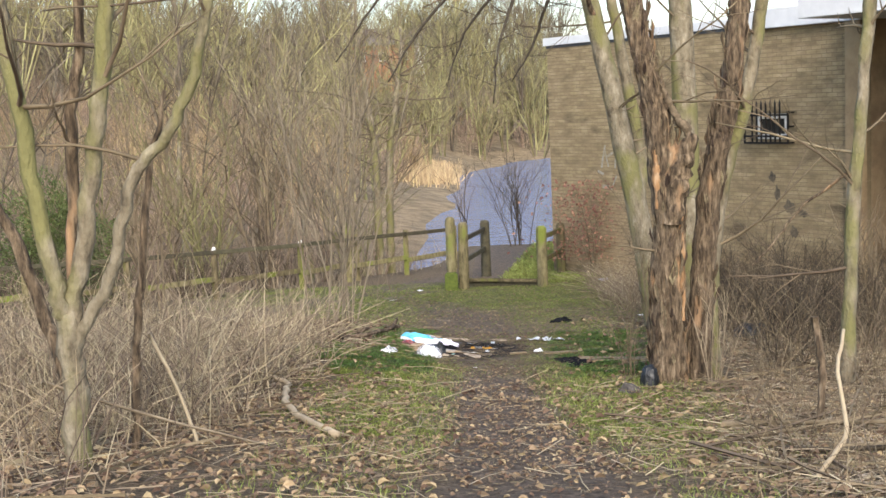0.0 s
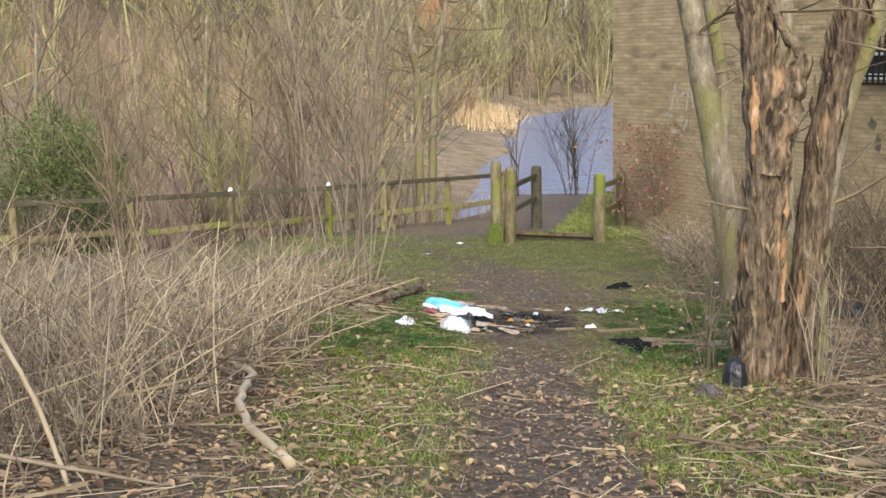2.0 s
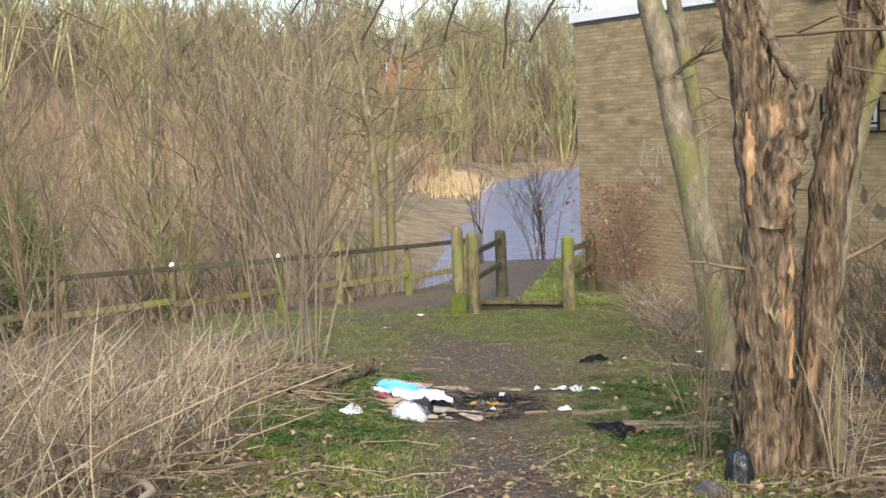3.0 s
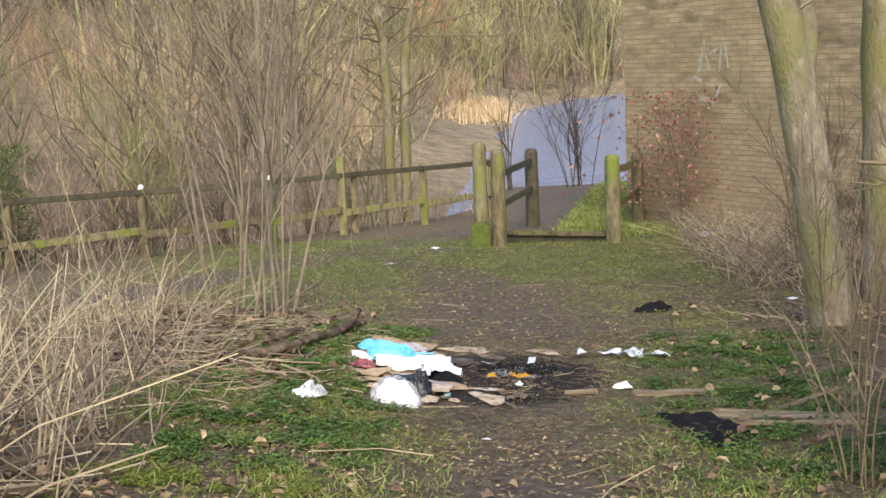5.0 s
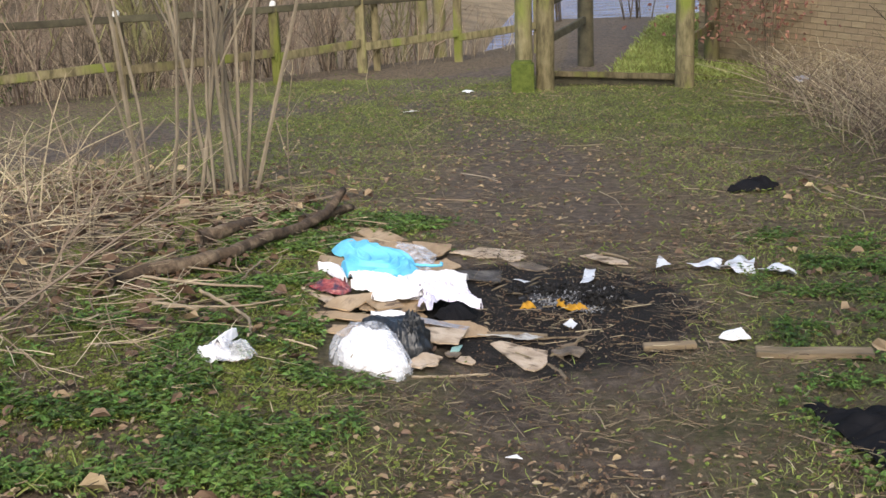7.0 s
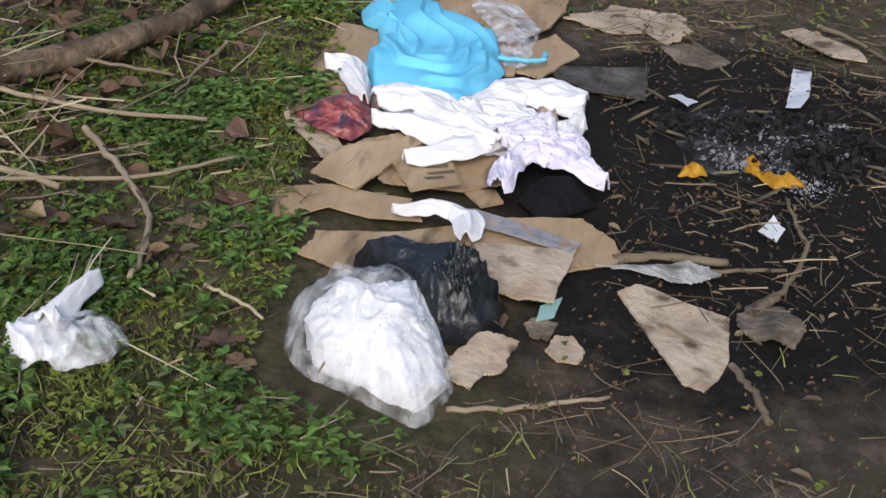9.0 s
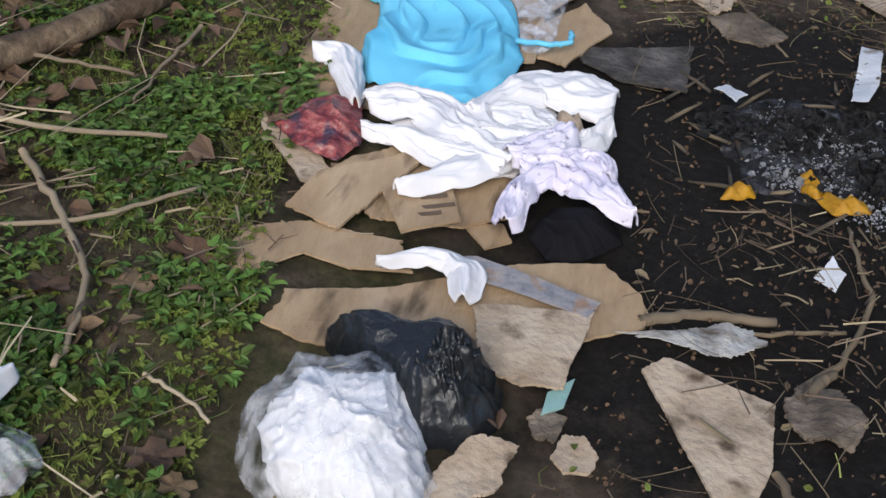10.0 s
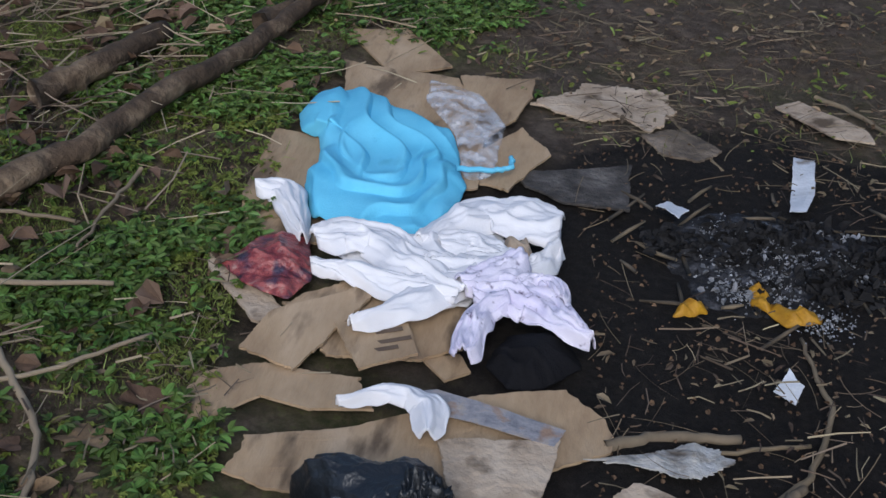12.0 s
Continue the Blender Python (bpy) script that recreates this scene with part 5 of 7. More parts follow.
    P = scatter(60000, lambda x, y: litter_free(x, y) * smooth(-0.1, -0.45, x) * (0.14 + 0.9 * smooth(-0.12, 0.2, noise.noise((x * 4, y * 4, 41)))), -1.7, 0.4, 13.6, 17.0)
    n = len(P)
    tip = P + np.stack([RNG.normal(0, 0.007, n), RNG.normal(0, 0.007, n), RNG.uniform(0.004, 0.018, n)], 1)
    stuff("moss_tufts", *strands(P, tip, np.zeros((n, 3)), np.full(n, 0.0013), np.full(n, 0.0004), 1, 2), MOSS_LEAF, "bright fine moss between the herbs", "moss")
    flat_leaves(scatter(10000, lambda x, y: litter_free(x, y), -1.2, 1.6, 13.6, 17.6), 0.003, 0.013, 0.7, "mud_crumbs", BROWN_LEAF, "crumbs of bark and soil on the mud", "crumbs", 0.9, 0.004, 0.4)
    flat_leaves(scatter(5000, lambda x, y: 1.0, -3.2, 2.8, 16.8, 26), 0.015, 0.042, 0.45, "fallen_leaves", DEAD_LEAF, "scattered leaf scraps on the clearing", "leaves", 0.6, 0.008, 0.3)
    flat_leaves(scatter(21000, lambda x, y: max(0.05, cover(x, y)[1] * 2 - cover(x, y)[0]) * (0.3 + 0.7 * smooth(-0.2, 0.2, noise.noise((x * 1.3, y * 1.3, 17)))), -6.5, 3.2, 16.8, 28), 0.014, 0.042, 0.3, "turf", MOSS_LEAF, "patchy short turf on the clearing", "grass", 1.0, 0.01, 0.2)
    flat_leaves(scatter(420, lambda x, y: smooth(-0.75, -1.15, x) * smooth(14.6, 15.4, y), -2.3, -0.7, 14.6, 17.8), 0.04, 0.09, 0.65, "fallen_leaves", BROWN_LEAF, "large brown leaves lying under the branch", "leaves", 0.45, 0.015, 0.3)
    lying(scatter(420, lambda x, y: smooth(-0.8, -1.2, x), -2.4, -0.7, 14.6, 18.2), 0.08, 0.5, 0.0024, "fallen_stems", STALK, "pale dry stems lying round the branch", "stems", 0.12)
    thick = [crown(np.random.default_rng(120 + k), 1.0, 1.7, 8, (6, 4), 0.007, (3, 3, 2), (4, 2, 1), 0.15) for k in range(6)]
    P = scatter(55, lambda x, y: thicket_left(x, y) * smooth(8, 10, y) * smooth(15, 13, y), -5.5, -1.3, 8, 15)
    Q = scatter(80, lambda x, y: thicket_right(x, y) * smooth(3.2, 4.4, x), 3.2, 7.5, 12.5, 23)
    stuff("thicket", *merge([place(*thick[RNG.integers(6)], x, y, RNG.uniform(0, 6), RNG.uniform(0.5, 1.05)) for x, y, z in P]), STALK, "tangled dry beige undergrowth beside the path", "undergrowth")
    # same deepened twig colour, carrying the shade below the wall
    stuff("thicket", *merge([place(*thick[RNG.integers(6)], x, y, RNG.uniform(0, 6), RNG.uniform(0.45, 1.0)) for x, y, z in Q]), TWIG_DARK, "tangled brown undergrowth in front of the wall", "undergrowth")

    def moss_at(x, y):
        m = cover(x, y)
        return max(0.0, m[1] * 2 - m[0] * 1.6) * (0.35 + 0.65 * smooth(-0.15, 0.25, noise.noise((x * 1.7, y * 1.7, 9)))) * litter_free(x, y)

    P = scatter(60000, lambda x, y: moss_at(x, y), -6.5, 3.2, 6, 27.5)
    n = len(P)
    near = smooth_many(13.0, 14.2, P[:, 1])
    h = RNG.uniform(0.02, 0.075, n) * (1 - 0.5 * near)
    tip = P + np.stack([RNG.normal(0, 0.03, n), RNG.normal(0, 0.03, n), h], 1)
    stuff("grass", *strands(P, tip, RNG.normal(0, 0.006, (n, 3)), 0.0032 - 0.0016 * near, np.full(n, 0.0005), 2, 2), GRASS, "short grass and moss beside the path", "grass")
    P = scatter(15000, lambda x, y: smooth(-0.15, 0.15, x - 0.7 - 0.11 * (y - 26)), 0.5, 2.9, 26.3, 37)
    n = len(P)
    tip = P + np.stack([RNG.normal(0, 0.05, n), RNG.normal(0, 0.05, n), RNG.uniform(0.03, 0.09, n)], 1)
    stuff("grass", *strands(P, tip, np.zeros((n, 3)), np.full(n, 0.011), np.full(n, 0.002), 1, 3), GRASS, "bright green grass beyond the stile", "grass")

    def herb_at(x, y):
        left = smooth(-0.05, -0.35, x) * smooth(-1.4, -0.85, x) * (1.0 if y > 11.5 else 0.4)
        right = 0.35 * smooth(1.2, 1.6, x) * smooth(2.9, 2.2, x)
        return (left + right) * (0.03 + 0.97 * smooth(-0.02, 0.18, noise.noise((x * 3.4, y * 3.4, 21)))) * litter_free(x, y)

    herbs(scatter(3700, lambda x, y: herb_at(x, y) if y > 13 else 0.0, -1.8, 3, 13, 17.4), 0.043, "ground_herbs", HERB, "low green herbs with small lobed leaves")
    herbs(scatter(2200, herb_at, -1.8, 3, 9, 13.2), 0.034, "ground_herbs", HERB_LIGHT, "low green herbs with small lobed leaves")
    herbs(scatter(1500, lambda x, y: litter_free(x, y) * (0.25 + 0.75 * herb_at(x, y)), -1.5, -0.25, 13.8, 16.6), 0.026, "ground_herbs", HERB_LIGHT, "yellowish green low herbs between the leaves")
    flat_leaves(scatter(16000, lambda x, y: (0.25 * herb_at(x, y) + 0.75 * moss_at(x, y)), -1.7, 3, 9, 17.6), 0.008, 0.022, 0.6, "moss_tufts", MOSS_LEAF, "tiny moss and seedling leaves", "moss", 0.8, 0.006, 0.2)


TWIG_FAR = mat("far_brown_twigs", [(0.18, 0.13, 0.085), (0.34, 0.245, 0.16)], 0.25, 0.95, 0.0, island=0.3)
PINK_FAR = mat("far_pink_brown_twigs", [(0.2, 0.14, 0.1), (0.42, 0.31, 0.23)], 0.25, 0.95, 0.0, island=0.4)
GOLD_FAR = mat("far_golden_twigs", [(0.26, 0.18, 0.095), (0.5, 0.37, 0.21)], 0.25, 0.95, 0.0, island=0.4)
PINK_TWIG = mat("pink_brown_twigs", [(0.12, 0.087, 0.063), (0.31, 0.23, 0.168)], 1.0, 0.9, 0.0, island=0.5)
GREY_TWIG = mat("grey_brown_stems", [(0.11, 0.088, 0.06), (0.28, 0.23, 0.165)], 3, 0.9, 0.0, island=0.4)
OLIVE_FAR = mat("far_olive_twigs", [(0.15, 0.135, 0.065), (0.34, 0.305, 0.15)], 0.25, 0.95, 0.0, island=0.45)
GREY_FAR = mat("far_grey_twigs", [(0.08, 0.065, 0.045), (0.2, 0.165, 0.12)], 0.25, 0.95, 0.0, island=0.4)
REED = mat("dry_reeds", [(0.4, 0.29, 0.165), (0.6, 0.46, 0.28)], 0.6, 0.9, 0.0, island=0.25)
RUST_LEAF = mat("rusty_leaves", [(0.2, 0.085, 0.06), (0.36, 0.19, 0.14)], 3, 0.7, 0.0, island=0.4, translucent=0.2)
EVERGREEN = mat("evergreen_leaves", [(0.06, 0.085, 0.025), (0.16, 0.19, 0.065)], 1.5, 0.6, 0.0, island=0.5, translucent=0.15)
MOSS_LEAF = mat("moss_leaves", [(0.08, 0.11, 0.02), (0.19, 0.22, 0.055)], 6, 0.8, 0.0, island=0.4)
HERB_LIGHT = mat("light_herb_leaves", [(0.1, 0.14, 0.02), (0.2, 0.22, 0.045)], 6, 0.6, 0.0, island=0.4, translucent=0.2)
build_scrub()
build_cover()


# ---- rubbish ----
CARD = mat("corrugated_cardboard", [(0.27, 0.18, 0.105), (0.4, 0.285, 0.17), (0.5, 0.37, 0.24)], 9, 0.9, 0.4, 90, stretch=(1, 0.3, 1), spots=((0.15, 0.105, 0.065), 16, 0.56))
CARD_PALE = mat("weathered_cardboard", [(0.28, 0.21, 0.14), (0.46, 0.36, 0.26), (0.56, 0.46, 0.35)], 9, 0.92, 0.4, 60, spots=((0.12, 0.085, 0.055), 12, 0.58))
CARD_WET = mat("wet_rotten_cardboard", [(0.05, 0.04, 0.03), (0.14, 0.11, 0.08), (0.3, 0.24, 0.18)], 10, 0.8, 0.6, 50)
CARD_BURNT = mat("charred_cardboard", [(0.02, 0.019, 0.018), (0.07, 0.062, 0.055), (0.16, 0.145, 0.13)], 14, 0.85, 0.6, 60)
TOWEL = mat("turquoise_towelling", [(0.14, 0.52, 0.75), (0.2, 0.62, 0.84)], 6, 0.95, 0.45, 350, spec=0.1, spots=((0.11, 0.4, 0.56), 4.5, 0.68))
WHITE_CLOTH = mat("white_cloth", [(0.84, 0.83, 0.84), (0.9, 0.89, 0.9)], 8, 0.85, 0.15, 220, spec=0.2, spots=((0.66, 0.62, 0.56), 5, 0.72), translucent=0.12)
LILAC_CLOTH = mat("spotted_lilac_cloth", [(0.62, 0.58, 0.74), (0.8, 0.77, 0.86)], 10, 0.85, 0.2, 200, spots=((0.16, 0.13, 0.2), 45, 0.6))
BLACK_CLOTH = mat("black_cloth", [(0.006, 0.006, 0.007), (0.014, 0.014, 0.016)], 10, 0.95, 0.4, 180, spec=0.1)
BLACK_FILM = mat("black_plastic", [(0.01, 0.012, 0.015), (0.018, 0.021, 0.025)], 9, 0.36, 0.3, 30, spec=0.5)
FOIL_BAG = mat("printed_wrapper", [(0.02, 0.012, 0.015), (0.16, 0.025, 0.03), (0.34, 0.08, 0.07), (0.5, 0.3, 0.24)], 38, 0.3, 0.6, 60, spec=0.6, detail=9, spots=((0.05, 0.035, 0.06), 20, 0.53))
BLUE_PRINT = mat("blue_grey_print", [(0.17, 0.17, 0.19), (0.3, 0.29, 0.3), (0.4, 0.33, 0.26)], 30, 0.6, 0.3, 60, spots=((0.3, 0.2, 0.14), 26, 0.54))
PALE_PAPER = mat("dirty_white_paper", [(0.5, 0.52, 0.54), (0.7, 0.72, 0.76)], 14, 0.8, 0.3, 60, spots=((0.28, 0.24, 0.2), 16, 0.6))
DIRTY_PAPER = mat("muddy_paper", [(0.2, 0.18, 0.15), (0.42, 0.4, 0.36), (0.55, 0.55, 0.54)], 16, 0.85, 0.5, 60, spots=((0.14, 0.11, 0.08), 14, 0.55))
TISSUE = mat("white_tissue", [(0.82, 0.82, 0.83), (0.9, 0.9, 0.91)], 12, 0.9, 0.15, 60, translucent=0.12)
YELLOW_PEEL = mat("yellow_peel", [(0.3, 0.14, 0.01), (0.5, 0.27, 0.015)], 25, 0.55, 0.3, 60)
ASH_BED = mat("ash_and_char", [(0.008, 0.008, 0.009), (0.02, 0.02, 0.022), (0.1, 0.1, 0.11)], 18, 0.95, 1.0, 60, spots=((0.2, 0.21, 0.23), 22, 0.62))
ASH = mat("pale_ash_flakes", [(0.12, 0.125, 0.135), (0.34, 0.35, 0.37)], 30, 0.95, 0.0, island=0.5)
CHAR = mat("charcoal", [(0.006, 0.006, 0.007), (0.025, 0.024, 0.024)], 20, 0.9, 0.0, island=0.4)
CLEAR_FILM = film_material("clear_plastic_film", (0.97, 0.97, 0.98), (0.92, 0.93, 0.95), 0.22)
GREEN_CARD = mat("pale_green_card", [(0.22, 0.4, 0.38), (0.3, 0.48, 0.45)], 9, 0.7, 0.2, 60)
PLANK_WOOD = mat("old_plank", [(0.1, 0.075, 0.045), (0.22, 0.165, 0.1), (0.34, 0.27, 0.18)], 11, 0.88, 0.5, 50, stretch=(0.2, 1, 1), spots=((0.07, 0.06, 0.035), 9, 0.55))
LOG_BARK = mat("rotten_log_bark", [(0.025, 0.018, 0.012), (0.085, 0.058, 0.037), (0.3, 0.22, 0.14)], 7, 0.92, 0.5, 40, stretch=(1, 1, 1))
INK = mat("dark_print", [(0.1, 0.07, 0.05), (0.14, 0.1, 0.07)], 20, 0.9, 0.0)


def sheet(name, outline, z_of, material, seed, rings=10, around=90, ragged=0.0, thick=0.004, round_it=True, smooth_it=True):
    """A thin solid sheet over an outline; z_of(x, y, s) gives the height over the ground."""
    rng = np.random.default_rng(seed)
    x, y, s, q = star(outline, rings, around, ragged, rng, round_it)
    z = ground_many(x, y) + z_of(x, y, s)
    me = arrays_mesh(name, np.stack([x, y, z], 1), q)
    bm = bmesh.new()
    bm.from_mesh(me)
    bmesh.ops.remove_doubles(bm, verts=bm.verts, dist=1e-5)
    bmesh.ops.recalc_face_normals(bm, faces=bm.faces)
    bm.to_mesh(me), bm.free()
    ob = finish(new(name, me), material, smooth_it)
    if thick:
        mod = ob.modifiers.new("thickness", "SOLIDIFY")
        mod.thickness, mod.offset = thick, 0
    return ob


def card(name, outline, lift, label, material=None, seed=1, ragged=0.035, tilt=(0.0, 0.0), wave=0.006, thick=0.006, parent=None):
    """A torn piece of cardboard lying on the ground or on other pieces."""
    c = np.array(outline).mean(0)

    def z_of(x, y, s):
        w = np.array([noise.noise((a * 6, b * 6, seed)) + 0.35 * (1 - 2 * abs(noise.noise((a * 13, b * 5, seed + 2)))) for a, b in zip(x, y)])
        return lift + wave * w + (x - c[0]) * tilt[0] + (y - c[1]) * tilt[1]

    ob = sheet(name, outline, z_of, material or CARD, seed, 8, 150, ragged, thick, False, False)
    if parent:
        ob.parent = parent
        return tagged(ob, label)
    return tagged(ob, label, "cardboard")


def cloth(name, outline, base, puff, amp, scale, angle, material, label, category, seed, rings=30, around=130, edge=2.0, thick=0.003, parent=None, ragged=0.02, warp=0.5):
    """A crumpled cloth."""
    def z_of(x, y, s):
        f = fold_field(x, y, scale, angle, seed, warp) + 0.45 * fold_field(x, y, scale * 2.3, angle + 0.5, seed + 3, warp)
        return base + puff * (1 - s ** edge) + amp * f * (1 - 0.6 * s ** 4)

    ob = sheet(name, outline, z_of, material, seed, rings, around, ragged, thick)
    if parent:
        ob.parent = parent
        return tagged(ob, label)
    return tagged(ob, label, category)


def band(name, pts, widths, base, amp, folds, material, seed, parent=None, label="", arch=0.03, category="cloth"):
    """A twisted strip of cloth along points, with folds that run its length."""
    rng = np.random.default_rng(seed)
    P = np.array(pts, float)
    u = np.linspace(0, len(P) - 1, len(P) * 12)
    Q = np.stack([np.interp(u, np.arange(len(P)), P[:, k]) for k in (0, 1)], 1)
    for _ in range(8):
        Q[1:-1] = 0.25 * Q[:-2] + 0.5 * Q[1:-1] + 0.25 * Q[2:]
    W = np.interp(u, np.arange(len(P)), widths)
    reach = np.linspace(0, 1, len(W))
    W = W * np.clip(np.minimum(reach, 1 - reach) / 0.09 + 0.25, 0, 1) ** 0.5
    T = np.gradient(Q, axis=0)
    T /= np.linalg.norm(T, axis=1, keepdims=True) + 1e-9
    S = np.stack([-T[:, 1], T[:, 0]], 1)
    v = np.linspace(-1, 1, 34)
    XY = Q[:, None] + S[:, None] * (W[:, None] * 0.5 * v[None])[..., None]
    ph = rng.uniform(0, 6)
    z = np.empty(XY.shape[:2])
    for i in range(len(Q)):
        for j, b in enumerate(v):
            n1 = noise.noise((i * 0.045, b * folds * 0.6, seed))
            n2 = noise.noise((i * 0.1, b * folds * 1.5, seed + 5))
            z[i, j] = ground_z(*XY[i, j]) + base + arch * (1 - b * b) + amp * ((1 - abs(n1) * 2) ** 2 + 0.35 * (1 - abs(n2) * 2) ** 2) * 0.55
            XY[i, j] += 0.1 * W[i] * noise.noise((i * 0.1, b * 0.8, seed + 9)) * S[i]
    V = np.concatenate([XY, z[..., None]], 2).reshape(-1, 3)
    n, m = XY.shape[:2]
    i, j = np.meshgrid(np.arange(n - 1), np.arange(m - 1), indexing="ij")
    q = np.stack([i * m + j, (i + 1) * m + j, (i + 1) * m + j + 1, i * m + j + 1], -1).reshape(-1, 4)
    ob = finish(new(name, arrays_mesh(name, V, q)), material)
    mod = ob.modifiers.new("thickness", "SOLIDIFY")
    mod.thickness, mod.offset = 0.003, 0
    if parent:
        ob.parent = parent
        return tagged(ob, label)
    return tagged(ob, label, category)


def bag(outline, height, crumple, scale, seed, shrink=1.0, square=2.6, rings=46, around=190, pleat=0.6, fine=1.0):
    """A slumped bag as a closed dome, creased all over. Returns a mesh."""
    x, y, s, q = star(outline, rings, around, 0.015, np.random.default_rng(seed))
    c = np.array(outline).mean(0)
    bulge = s ** 0.75
    x, y = c[0] + (x - c[0]) * bulge / np.maximum(s, 1e-6) * shrink, c[1] + (y - c[1]) * bulge / np.maximum(s, 1e-6) * shrink
    z = ground_many(x, y) + height * (1 - s ** square) ** 0.6 * shrink
    P = np.stack([x, y, z], 1)
    out = P - np.array((c[0], c[1], ground_z(*c)))
    out /= np.linalg.norm(out, axis=1, keepdims=True) + 1e-9
    d = np.empty(len(P))
    for i, p in enumerate(P):
        a = 1 - abs(noise.noise((p[0] * scale, p[1] * scale, p[2] * scale + seed))) * 2
        b = 1 - abs(noise.noise((p[0] * scale * 2.7 + 4, p[1] * scale * 2.7, p[2] * scale * 2.7 + seed))) * 2
        e = 1 - abs(noise.noise((p[0] * scale * 6 + 4, p[1] * scale * 6, p[2] * scale * 6 + seed))) * 2
        t = math.atan2(p[1] - c[1], p[0] - c[0])
        g = 1 - abs(noise.noise((math.cos(t) * 4.2, math.sin(t) * 4.2, s[i] * 0.9 + seed))) * 2
        d[i] = crumple * (0.8 * a * a - 0.6 + fine * (0.4 * b * b + 0.12 * e * e) + pleat * g * g * s[i])
    P = P + out * d[:, None] * (1 - 0.5 * s[:, None] ** 3)
    P[:, 2] = np.maximum(P[:, 2], ground_many(P[:, 0], P[:, 1]) + 0.002)
    return arrays_mesh("bag", P, q)


def stick(name, pts, r0, r1, material, label, seed, category="stick", sides=8, wobble=0.04, lift=0.0, sway=0.0025):
    """A stick lying on the ground through points (x, y) or (x, y, height over the ground)."""
    rng = np.random.default_rng(seed)
    P = np.array([(p[0], p[1], ground_z(p[0], p[1]) + (p[2] if len(p) > 2 else r0 * 0.8) + lift) for p in pts])
    u = np.linspace(0, len(P) - 1, len(P) * 5)
    Q = np.stack([np.interp(u, np.arange(len(P)), P[:, k]) for k in range(3)], 1)
    for _ in range(2):
        Q[1:-1] = 0.25 * Q[:-2] + 0.5 * Q[1:-1] + 0.25 * Q[2:]
    Q[1:-1] += rng.standard_normal((len(Q) - 2, 3)) * sway * (1, 1, 0.3)
    s = Soup()
    tube(s, Q, np.linspace(r0, r1, len(Q)), sides, wobble, rng)
    return tagged(finish(new(name, s.mesh(name)), material), label, category)


